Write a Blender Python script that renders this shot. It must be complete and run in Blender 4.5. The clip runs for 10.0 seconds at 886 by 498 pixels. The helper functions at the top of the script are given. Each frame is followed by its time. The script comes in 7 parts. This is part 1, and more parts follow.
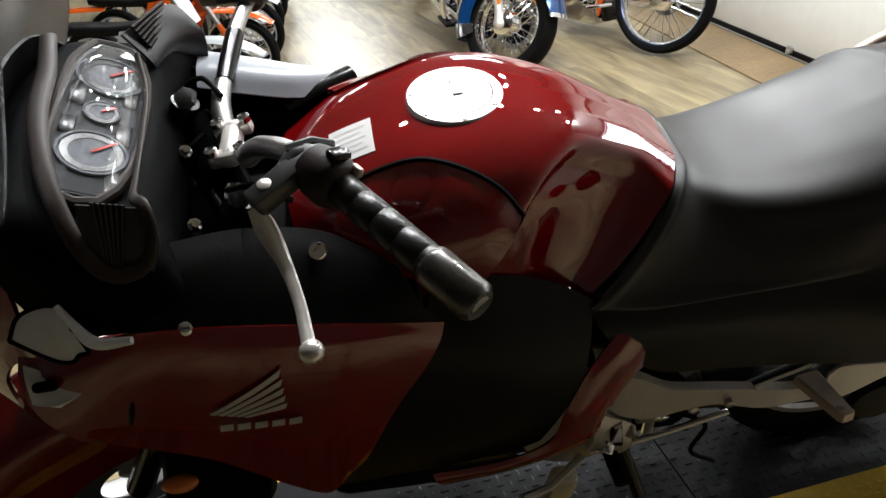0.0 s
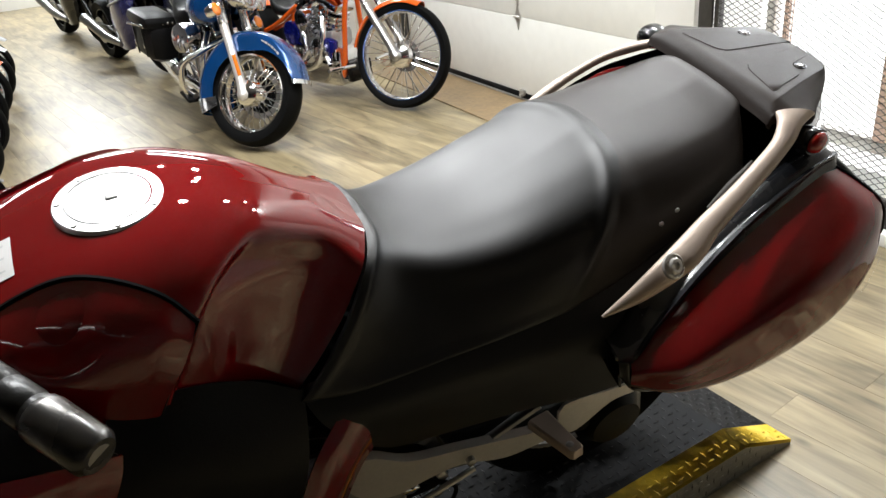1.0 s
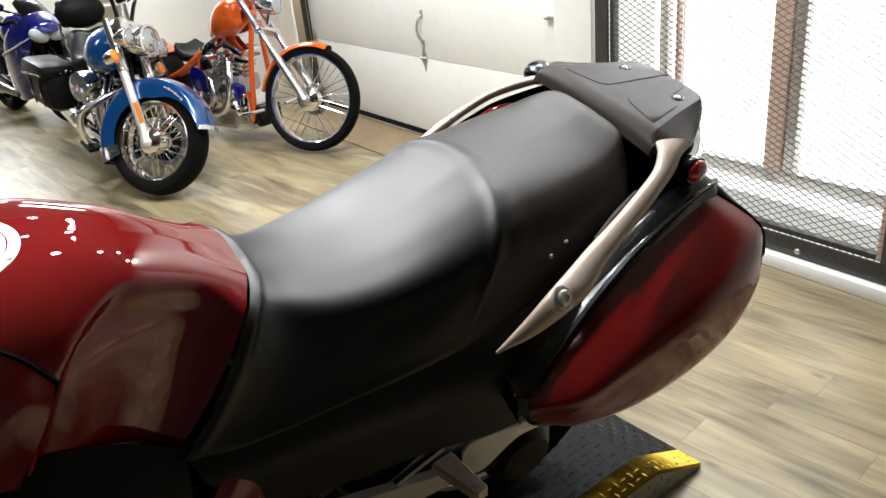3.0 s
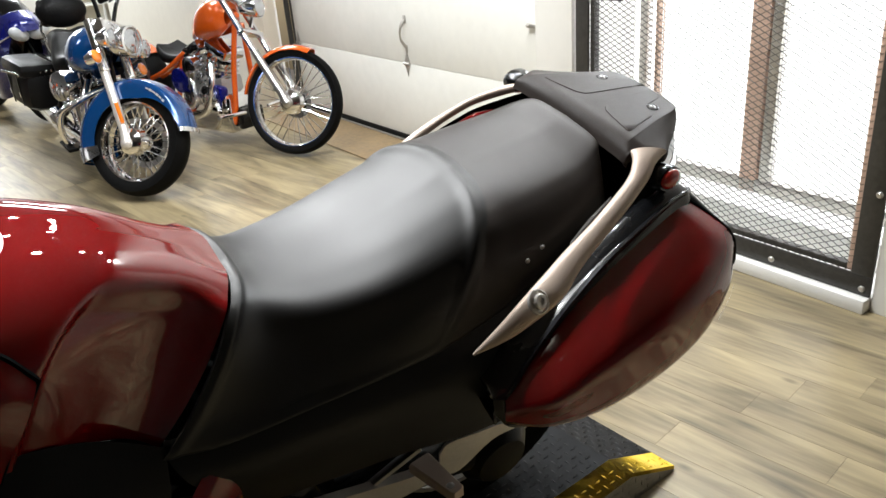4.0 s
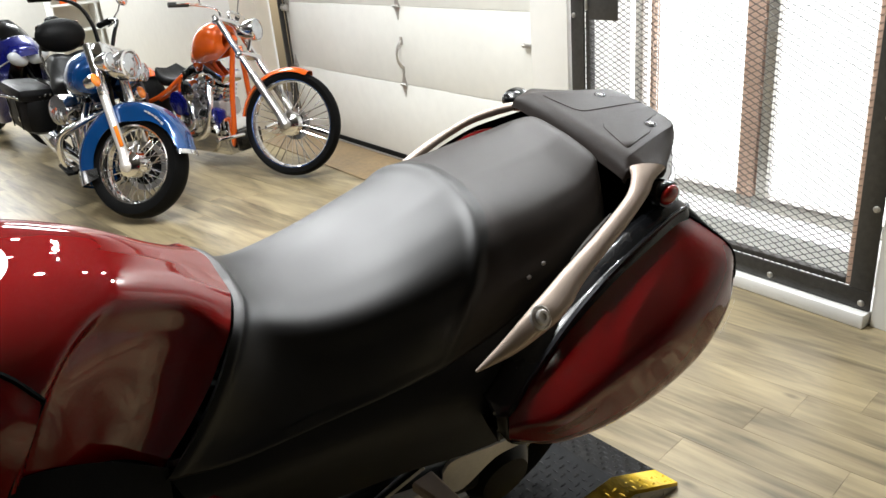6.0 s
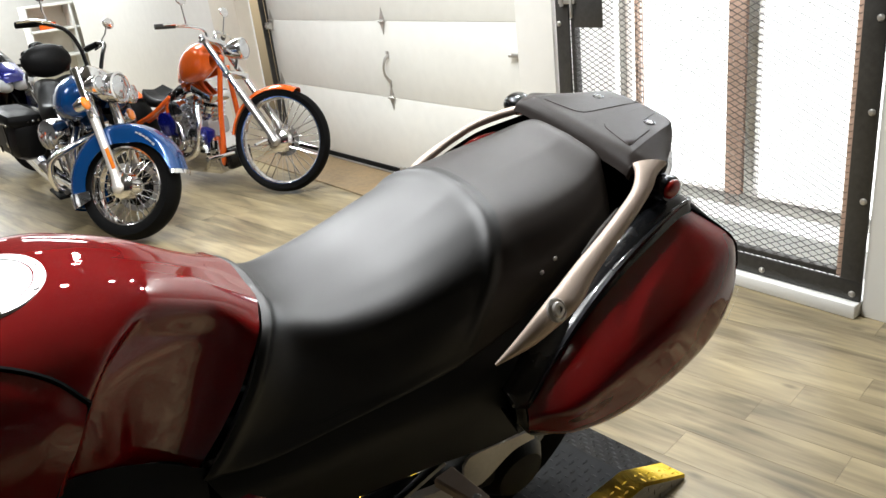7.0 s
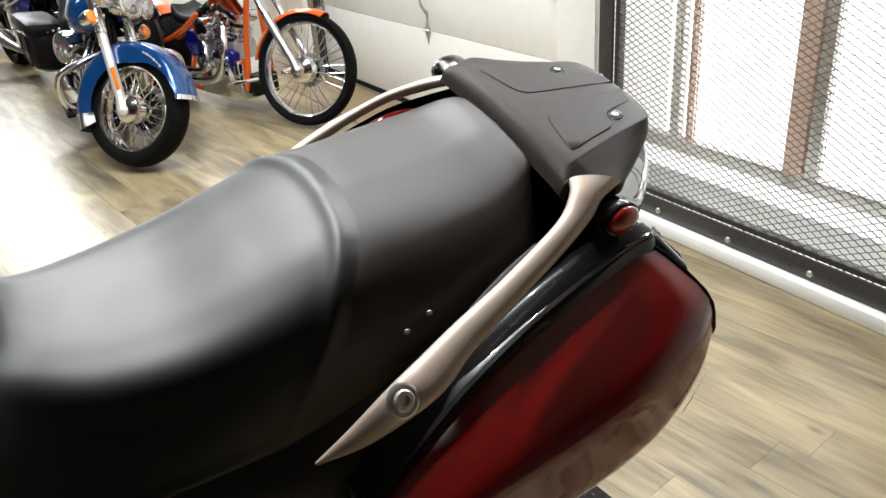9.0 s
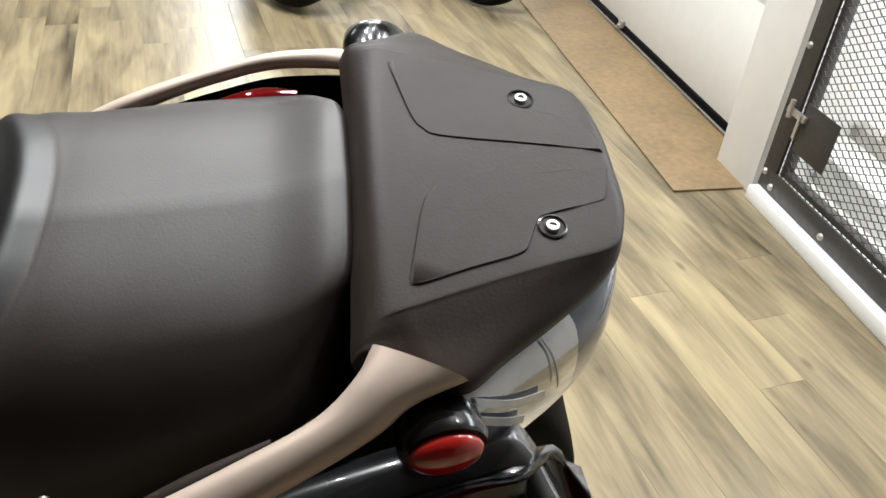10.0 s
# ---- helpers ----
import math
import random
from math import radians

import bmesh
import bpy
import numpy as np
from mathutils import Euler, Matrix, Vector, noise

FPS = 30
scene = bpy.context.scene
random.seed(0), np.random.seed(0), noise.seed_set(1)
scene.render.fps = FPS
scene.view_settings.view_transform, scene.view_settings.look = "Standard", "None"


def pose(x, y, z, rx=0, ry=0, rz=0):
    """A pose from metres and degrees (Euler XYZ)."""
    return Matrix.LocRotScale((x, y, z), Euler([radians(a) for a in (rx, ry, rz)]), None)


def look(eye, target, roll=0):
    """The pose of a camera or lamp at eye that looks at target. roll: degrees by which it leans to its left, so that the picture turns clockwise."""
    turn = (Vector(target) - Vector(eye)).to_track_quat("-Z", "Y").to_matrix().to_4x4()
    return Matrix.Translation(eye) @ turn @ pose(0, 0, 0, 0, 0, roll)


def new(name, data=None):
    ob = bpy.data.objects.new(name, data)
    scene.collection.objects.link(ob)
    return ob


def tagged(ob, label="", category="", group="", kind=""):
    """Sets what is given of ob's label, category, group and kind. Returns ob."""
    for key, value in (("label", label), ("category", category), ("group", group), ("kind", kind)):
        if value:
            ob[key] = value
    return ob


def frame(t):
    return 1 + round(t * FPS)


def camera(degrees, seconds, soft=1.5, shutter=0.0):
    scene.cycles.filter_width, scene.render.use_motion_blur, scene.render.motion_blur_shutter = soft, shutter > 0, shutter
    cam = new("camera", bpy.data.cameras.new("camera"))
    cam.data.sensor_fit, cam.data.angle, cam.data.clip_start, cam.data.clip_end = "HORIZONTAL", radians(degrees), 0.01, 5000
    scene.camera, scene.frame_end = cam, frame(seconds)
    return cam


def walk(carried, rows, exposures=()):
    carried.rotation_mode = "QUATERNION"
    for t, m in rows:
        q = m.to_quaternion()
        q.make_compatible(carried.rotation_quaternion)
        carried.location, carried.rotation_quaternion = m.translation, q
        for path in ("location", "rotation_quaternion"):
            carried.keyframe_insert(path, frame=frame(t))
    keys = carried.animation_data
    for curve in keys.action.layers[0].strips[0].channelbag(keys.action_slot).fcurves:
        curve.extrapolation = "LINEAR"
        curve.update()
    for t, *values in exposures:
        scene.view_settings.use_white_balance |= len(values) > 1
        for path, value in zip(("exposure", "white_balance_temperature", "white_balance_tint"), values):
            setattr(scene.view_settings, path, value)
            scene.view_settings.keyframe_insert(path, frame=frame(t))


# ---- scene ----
cam = camera(59.9, 10.0)
PATH = [
    (0, (-0.148, -1.063, 1.478), (0.033, 0.671, 0.498), -5.2),
    (0.3, (-0.095, -1.046, 1.482), (0.206, 0.67, 0.5), -7.3),
    (0.5, (-0.071, -1.059, 1.49), (0.3, 0.64, 0.502), -9.6),
    (0.6, (-0.042, -1.039, 1.476), (0.392, 0.658, 0.511), -9.0),
    (1, (0.024, -1.041, 1.479), (0.721, 0.605, 0.58), -6.2),
    (1.5, (0.049, -1.055, 1.474), (0.864, 0.569, 0.637), -4.4),
    (2, (0.069, -1.047, 1.472), (0.932, 0.563, 0.659), -4.6),
    (2.5, (0.085, -1.043, 1.46), (0.962, 0.556, 0.639), -6.1),
    (4, (0.075, -1.07, 1.471), (1.014, 0.496, 0.654), -4.8),
    (4.5, (0.077, -1.072, 1.471), (1.025, 0.496, 0.671), -4.8),
    (5, (0.079, -1.072, 1.47), (1.019, 0.497, 0.663), -4.8),
    (5.5, (0.078, -1.072, 1.47), (1.027, 0.498, 0.674), -4.9),
    (7, (-0.002, -1.084, 1.469), (0.997, 0.482, 0.728), -6.9),
    (7.5, (-0.034, -1.099, 1.485), (1.097, 0.331, 0.663), -5.5),
    (8, (0.083, -1.062, 1.459), (1.184, 0.41, 0.67), -5.6),
    (8.5, (0.315, -1.002, 1.442), (1.199, 0.615, 0.665), -4.1),
    (9, (0.479, -0.883, 1.419), (1.269, 0.724, 0.529), -4.6),
    (9.2, (0.573, -0.782, 1.413), (1.346, 0.829, 0.514), -3.6),
    (9.5, (0.733, -0.651, 1.416), (1.38, 0.971, 0.44), -8.1),
    (9.7, (0.845, -0.599, 1.396), (1.429, 1.018, 0.375), -6.1),
    (9.8, (0.906, -0.577, 1.393), (1.446, 1.043, 0.352), -1.5),
    (9.9, (0.956, -0.56, 1.403), (1.346, 1.046, 0.277), 0.8),
    (10, (1.001, -0.52, 1.406), (1.295, 1.077, 0.238), 4.8),
]
walk(cam, [(t, look(eye, target, roll)) for t, eye, target, roll in PATH])


# ---- light ----
world = bpy.data.worlds.new("world")
scene.world = world
world.use_nodes = True
wnt = world.node_tree
wnt.nodes.clear()
w_out = wnt.nodes.new("ShaderNodeOutputWorld")
w_bg = wnt.nodes.new("ShaderNodeBackground")
w_sky = wnt.nodes.new("ShaderNodeTexSky")
w_sky.sky_type = "NISHITA"
w_sky.sun_disc = False
w_sky.sun_elevation, w_sky.sun_rotation = radians(35), radians(60)
w_bg.inputs["Strength"].default_value = 0.12
wnt.links.new(w_sky.outputs[0], w_bg.inputs[0])
wnt.links.new(w_bg.outputs[0], w_out.inputs[0])


# ---- materials ----
def material(name, base, rough=0.5, metal=0.0, vary=0.12, scale=8.0, bump=0.0, bump_scale=60.0, coat=0.0, spec=0.5, rough_vary=0.1, coat_ior=1.5, sheen=0.0):
    """A surface with two scales of uneven colour, uneven gloss and fine relief."""
    m = bpy.data.materials.new(name)
    m.use_nodes = True
    nt = m.node_tree
    b = nt.nodes["Principled BSDF"]
    co = nt.nodes.new("ShaderNodeTexCoord")
    n1 = nt.nodes.new("ShaderNodeTexNoise")
    n1.inputs["Scale"].default_value, n1.inputs["Detail"].default_value = scale, 5
    n2 = nt.nodes.new("ShaderNodeTexNoise")
    n2.inputs["Scale"].default_value, n2.inputs["Detail"].default_value = scale * 9, 3
    for n in (n1, n2):
        nt.links.new(co.outputs["Object"], n.inputs["Vector"])
    add = nt.nodes.new("ShaderNodeMath")
    add.operation = "ADD"
    nt.links.new(n1.outputs["Fac"], add.inputs[0])
    nt.links.new(n2.outputs["Fac"], add.inputs[1])
    ramp = nt.nodes.new("ShaderNodeMapRange")
    ramp.inputs["From Min"].default_value, ramp.inputs["From Max"].default_value = 0.6, 1.4
    ramp.inputs["To Min"].default_value, ramp.inputs["To Max"].default_value = 1 - vary, 1 + vary
    nt.links.new(add.outputs[0], ramp.inputs["Value"])
    mul = nt.nodes.new("ShaderNodeMix")
    mul.data_type, mul.blend_type = "RGBA", "MULTIPLY"
    mul.inputs["Factor"].default_value = 1.0
    mul.inputs["A"].default_value = (*base, 1)
    nt.links.new(ramp.outputs[0], mul.inputs["B"])
    nt.links.new(mul.outputs["Result"], b.inputs["Base Color"])
    rr = nt.nodes.new("ShaderNodeMapRange")
    rr.inputs["From Min"].default_value, rr.inputs["From Max"].default_value = 0.3, 0.7
    rr.inputs["To Min"].default_value, rr.inputs["To Max"].default_value = max(0.0, rough - rough_vary * rough), min(1.0, rough + rough_vary * rough)
    nt.links.new(n1.outputs["Fac"], rr.inputs["Value"])
    nt.links.new(rr.outputs[0], b.inputs["Roughness"])
    b.inputs["Metallic"].default_value = metal
    b.inputs["Specular IOR Level"].default_value = spec
    b.inputs["Coat Weight"].default_value = coat
    b.inputs["Coat Roughness"].default_value = 0.012
    b.inputs["Coat IOR"].default_value = coat_ior
    b.inputs["Sheen Weight"].default_value = sheen
    if bump:
        n3 = nt.nodes.new("ShaderNodeTexNoise")
        n3.inputs["Scale"].default_value, n3.inputs["Detail"].default_value = bump_scale, 4
        nt.links.new(co.outputs["Object"], n3.inputs["Vector"])
        bp = nt.nodes.new("ShaderNodeBump")
        bp.inputs["Strength"].default_value, bp.inputs["Distance"].default_value = bump, 0.004
        nt.links.new(n3.outputs["Fac"], bp.inputs["Height"])
        nt.links.new(bp.outputs[0], b.inputs["Normal"])
    return m


def glow(name, colour, strength):
    m = bpy.data.materials.new(name)
    m.use_nodes = True
    b = m.node_tree.nodes["Principled BSDF"]
    b.inputs["Base Color"].default_value = (*colour, 1)
    b.inputs["Emission Color"].default_value = (*colour, 1)
    b.inputs["Emission Strength"].default_value = strength
    return m


def glass(name, colour=(1, 1, 1), rough=0.0, ior=1.45):
    m = bpy.data.materials.new(name)
    m.use_nodes = True
    b = m.node_tree.nodes["Principled BSDF"]
    b.inputs["Base Color"].default_value = (*colour, 1)
    b.inputs["Roughness"].default_value = rough
    b.inputs["Transmission Weight"].default_value = 1.0
    b.inputs["IOR"].default_value = ior
    return m


def plank_material():
    """Vinyl planks printed as weathered oak: each one its own tone, streaks along it and a few dark knots."""
    m = bpy.data.materials.new("plank_vinyl")
    m.use_nodes = True
    nt = m.node_tree
    b = nt.nodes["Principled BSDF"]
    co = nt.nodes.new("ShaderNodeTexCoord")
    info = nt.nodes.new("ShaderNodeObjectInfo")
    geo = nt.nodes.new("ShaderNodeNewGeometry")
    rnd = nt.nodes.new("ShaderNodeMath")
    rnd.operation = "ADD"
    nt.links.new(info.outputs["Random"], rnd.inputs[0])
    nt.links.new(geo.outputs["Random Per Island"], rnd.inputs[1])
    off = nt.nodes.new("ShaderNodeVectorMath")
    off.operation = "ADD"
    sc = nt.nodes.new("ShaderNodeMath")
    sc.operation = "MULTIPLY"
    sc.inputs[1].default_value = 37.0
    nt.links.new(rnd.outputs[0], sc.inputs[0])
    nt.links.new(co.outputs["Object"], off.inputs[0])
    nt.links.new(sc.outputs[0], off.inputs[1])
    mp = nt.nodes.new("ShaderNodeMapping")
    mp.inputs["Scale"].default_value = (9, 1.6, 1)
    nt.links.new(off.outputs[0], mp.inputs["Vector"])
    n1 = nt.nodes.new("ShaderNodeTexNoise")
    n1.inputs["Scale"].default_value, n1.inputs["Detail"].default_value, n1.inputs["Distortion"].default_value = 1.0, 6, 0.8
    nt.links.new(mp.outputs[0], n1.inputs["Vector"])
    mp2 = nt.nodes.new("ShaderNodeMapping")
    mp2.inputs["Scale"].default_value = (60, 4, 1)
    nt.links.new(off.outputs[0], mp2.inputs["Vector"])
    n2 = nt.nodes.new("ShaderNodeTexNoise")
    n2.inputs["Scale"].default_value, n2.inputs["Detail"].default_value = 1.0, 5
    nt.links.new(mp2.outputs[0], n2.inputs["Vector"])
    ramp = nt.nodes.new("ShaderNodeValToRGB")
    e = ramp.color_ramp.elements
    e[0].position, e[0].color = 0.30, (0.052, 0.041, 0.023, 1)
    e[1].position, e[1].color = 0.72, (0.370, 0.298, 0.172, 1)
    mid = ramp.color_ramp.elements.new(0.5)
    mid.color = (0.205, 0.164, 0.096, 1)
    mixf = nt.nodes.new("ShaderNodeMath")
    mixf.operation = "MULTIPLY_ADD"
    mixf.inputs[1].default_value = 0.28
    nt.links.new(n2.outputs["Fac"], mixf.inputs[0])
    half = nt.nodes.new("ShaderNodeMath")
    half.operation = "MULTIPLY_ADD"
    half.inputs[1].default_value = 0.82
    tone = nt.nodes.new("ShaderNodeMath")
    tone.operation = "MULTIPLY_ADD"
    tone.inputs[1].default_value, tone.inputs[2].default_value = 0.13, -0.135
    nt.links.new(rnd.outputs[0], tone.inputs[0])
    nt.links.new(n1.outputs["Fac"], half.inputs[0])
    nt.links.new(tone.outputs[0], half.inputs[2])
    nt.links.new(half.outputs[0], mixf.inputs[2])
    nt.links.new(mixf.outputs[0], ramp.inputs["Fac"])
    vor = nt.nodes.new("ShaderNodeTexVoronoi")
    vor.inputs["Scale"].default_value = 1.0
    mp3 = nt.nodes.new("ShaderNodeMapping")
    mp3.inputs["Scale"].default_value = (7, 3.2, 1)
    nt.links.new(off.outputs[0], mp3.inputs["Vector"])
    nt.links.new(mp3.outputs[0], vor.inputs["Vector"])
    knot = nt.nodes.new("ShaderNodeMapRange")
    knot.inputs["From Min"].default_value, knot.inputs["From Max"].default_value = 0.03, 0.11
    knot.inputs["To Min"].default_value, knot.inputs["To Max"].default_value = 0.55, 1.0
    nt.links.new(vor.outputs["Distance"], knot.inputs["Value"])
    mul = nt.nodes.new("ShaderNodeMix")
    mul.data_type, mul.blend_type = "RGBA", "MULTIPLY"
    mul.inputs["Factor"].default_value = 1.0
    nt.links.new(ramp.outputs["Color"], mul.inputs["A"])
    nt.links.new(knot.outputs[0], mul.inputs["B"])
    nt.links.new(mul.outputs["Result"], b.inputs["Base Color"])
    rr = nt.nodes.new("ShaderNodeMapRange")
    rr.inputs["To Min"].default_value, rr.inputs["To Max"].default_value = 0.28, 0.36
    nt.links.new(n1.outputs["Fac"], rr.inputs["Value"])
    nt.links.new(rr.outputs[0], b.inputs["Roughness"])
    bp = nt.nodes.new("ShaderNodeBump")
    bp.inputs["Strength"].default_value, bp.inputs["Distance"].default_value = 0.12, 0.002
    nt.links.new(n2.outputs["Fac"], bp.inputs["Height"])
    nt.links.new(bp.outputs[0], b.inputs["Normal"])
    return m


RED = material("deep_red_candy_paint", (0.172, 0.0020, 0.0034), 0.5, 0.1, 0.05, 3, coat=1.0, spec=0.0, coat_ior=1.85)
VINYL = material("black_vinyl", (0.0045, 0.0039, 0.0036), 0.46, 0, 0.10, 5, bump=0.03, bump_scale=520, spec=0.6)
# seat vinyl tinted browner to carry the light on the pillion
PILLION = material("pillion_shade_vinyl", (0.0200, 0.0138, 0.0108), 0.48, 0, 0.12, 5, bump=0.05, bump_scale=520, spec=0.50)
PLASTIC = material("black_plastic", (0.0016, 0.0016, 0.0018), 0.55, 0, 0.15, 6, bump=0.10, bump_scale=300, spec=0.03)
RACK_GREY = material("dark_brown_grey_plastic", (0.0270, 0.0190, 0.0155), 0.50, 0, 0.14, 7, bump=0.07, bump_scale=350, spec=0.22)
SIDE_GREY = material("matte_black_side_plastic", (0.0100, 0.0097, 0.0094), 0.48, 0, 0.15, 6, bump=0.10, bump_scale=420, spec=0.35)
SATIN = material("satin_black_plastic", (0.0028, 0.0027, 0.0027), 0.42, 0, 0.2, 6, bump=0.08, bump_scale=320, spec=0.18)
LAMP_WHITE = material("pale_lamp_insert", (0.62, 0.64, 0.68), 0.2, 0.3, 0.1, 20, coat=0.5)
SLATE = material("blue_grey_lens", (0.10, 0.125, 0.165), 0.25, 0, 0.10, 7, coat=0.8)
LENS_GREY = material("silvery_lens", (0.60, 0.62, 0.66), 0.10, 0.9, 0.08, 30, coat=0.8)
GREY_PLASTIC = material("dark_grey_plastic", (0.018, 0.017, 0.0165), 0.44, 0, 0.15, 7, bump=0.08, bump_scale=350)
GLOSS_BLACK = material("gloss_black", (0.004, 0.004, 0.0044), 0.2, 0, 0.1, 4, coat=0.2, spec=0.25)
COWL_GREY = material("dark_grey_cowl_plastic", (0.022, 0.0215, 0.022), 0.34, 0, 0.15, 7, bump=0.06, bump_scale=350, spec=0.6)
BAR_END = material("dark_polished_metal", (0.13, 0.125, 0.12), 0.28, 0.9, 0.15, 14)
GRIP = material("worn_black_grip_rubber", (0.006, 0.0056, 0.005), 0.33, 0, 0.25, 12, bump=0.12, bump_scale=160, spec=0.5)
RUBBER = material("black_rubber", (0.004, 0.004, 0.004), 0.55, 0, 0.2, 9, bump=0.15, bump_scale=120, spec=0.06)
LEATHER = material("black_leather", (0.0045, 0.0043, 0.0044), 0.42, 0, 0.2, 9, bump=0.25, bump_scale=70, spec=0.14)
CHAMPAGNE = material("champagne_metal", (0.56, 0.45, 0.37), 0.46, 0.35, 0.06, 5, rough_vary=0.15)
CASE_BLACK = material("black_lacquer", (0.012, 0.013, 0.015), 0.26, 0, 0.1, 4, coat=0.6, spec=0.5)
CHROME = material("chrome", (0.88, 0.88, 0.90), 0.08, 1.0, 0.05, 6, rough_vary=0.5)
STEEL = material("brushed_steel", (0.48, 0.47, 0.46), 0.34, 1.0, 0.12, 10, bump=0.1, bump_scale=200)
ALU = material("cast_aluminium", (0.42, 0.41, 0.40), 0.42, 0.85, 0.15, 10, bump=0.15, bump_scale=150)
CAP_METAL = material("fuel_cap_metal", (0.56, 0.555, 0.55), 0.32, 0.6, 0.05, 12)
PALE_METAL = material("pale_lever_metal", (0.74, 0.70, 0.66), 0.34, 0.55, 0.08, 14)
WALL_WHITE = material("white_wall_paint", (0.80, 0.79, 0.755), 0.55, 0, 0.035, 1.2, bump=0.12, bump_scale=40)
WALL_DARK = material("unseen_dark_wall", (0.085, 0.085, 0.088), 0.7, 0, 0.06, 1.2, bump=0.12, bump_scale=40)
WALL_CREAM = material("cream_wall_paint", (0.70, 0.65, 0.55), 0.6, 0, 0.04, 1.2, bump=0.12, bump_scale=40)
DOOR_WHITE = material("white_door_paint", (0.78, 0.775, 0.73), 0.42, 0, 0.04, 1.5, bump=0.08, bump_scale=90)
CEILING = material("grey_ceiling_tiles", (0.24, 0.236, 0.23), 0.8, 0, 0.05, 2, bump=0.2, bump_scale=60)
CAGE = material("dark_painted_steel", (0.045, 0.043, 0.040), 0.42, 0.3, 0.3, 6, bump=0.2, bump_scale=50)
MESH_STEEL = material("expanded_steel", (0.060, 0.057, 0.054), 0.45, 0.4, 0.2, 10)
WOOD_FRAME = material("brown_wood_frame", (0.58, 0.40, 0.31), 0.5, 0, 0.15, 8, bump=0.2, bump_scale=60)
PLY = material("plywood_sheet", (0.22, 0.15, 0.075), 0.55, 0, 0.3, 4, bump=0.15, bump_scale=40)
ZINC = material("zinc_fittings", (0.52, 0.50, 0.47), 0.38, 0.8, 0.15, 30)
TREAD = material("black_tread_plate", (0.006, 0.0063, 0.007), 0.55, 0.0, 0.3, 9, bump=0.2, bump_scale=80, spec=0.12)
TREAD_HIGH = material("polished_tread_lozenge", (0.012, 0.0125, 0.0135), 0.38, 0.0, 0.3, 9, spec=0.5)
TREAD_SIDE = material("scuffed_steel_side", (0.20, 0.19, 0.17), 0.42, 0.5, 0.3, 9, bump=0.2, bump_scale=80)
YELLOW = material("yellow_safety_paint", (0.72, 0.47, 0.026), 0.6, 0, 0.2, 9, bump=0.2, bump_scale=60)
BLUE = material("bright_blue_paint", (0.0025, 0.050, 0.185), 0.2, 0.35, 0.05, 3, coat=1.0)
PURPLE = material("dark_blue_violet_paint", (0.004, 0.008, 0.15), 0.22, 0.3, 0.05, 3, coat=1.0)
ORANGE = material("orange_paint", (0.70, 0.105, 0.008), 0.22, 0.1, 0.06, 3, coat=1.0)
ORANGE_LENS = material("amber_lens", (0.75, 0.20, 0.02), 0.12, 0, 0.1, 20, coat=1.0)
RED_LENS = material("red_lens", (0.36, 0.012, 0.009), 0.10, 0, 0.15, 30, coat=1.0)
WHITE_PLASTIC = material("white_plastic", (0.75, 0.76, 0.77), 0.35, 0, 0.05, 5)
GREY_WHITE = material("light_grey_plastic", (0.42, 0.44, 0.45), 0.4, 0, 0.06, 5)
PAPER = material("white_paper_label", (0.80, 0.78, 0.76), 0.7, 0, 0.03, 12)
INK = material("grey_print", (0.66, 0.65, 0.64), 0.7, 0, 0.05, 12)
DIAL_PALE = material("pale_dial_face", (0.085, 0.09, 0.10), 0.6, 0, 0.35, 22, spec=0.1)
DIAL_GREY = material("grey_instrument_panel", (0.010, 0.011, 0.013), 0.6, 0, 0.3, 25, spec=0.08)
LID_GREY = material("pale_blue_grey_plastic", (0.40, 0.42, 0.46), 0.35, 0, 0.06, 5)
BADGE = material("silver_badge", (0.62, 0.60, 0.60), 0.35, 0.5, 0.05, 20)
CLEAR = glass("clear_lens", (0.93, 0.94, 0.95), 0.02)
SMOKE = glass("windscreen_acrylic", (0.62, 0.63, 0.66), 0.22)
PANE = glass("window_pane", (0.97, 0.98, 0.98), 0.0)
OUTSIDE = glow("bright_daylight_outside", (1.0, 1.0, 1.0), 2.2)
PLANK = plank_material()


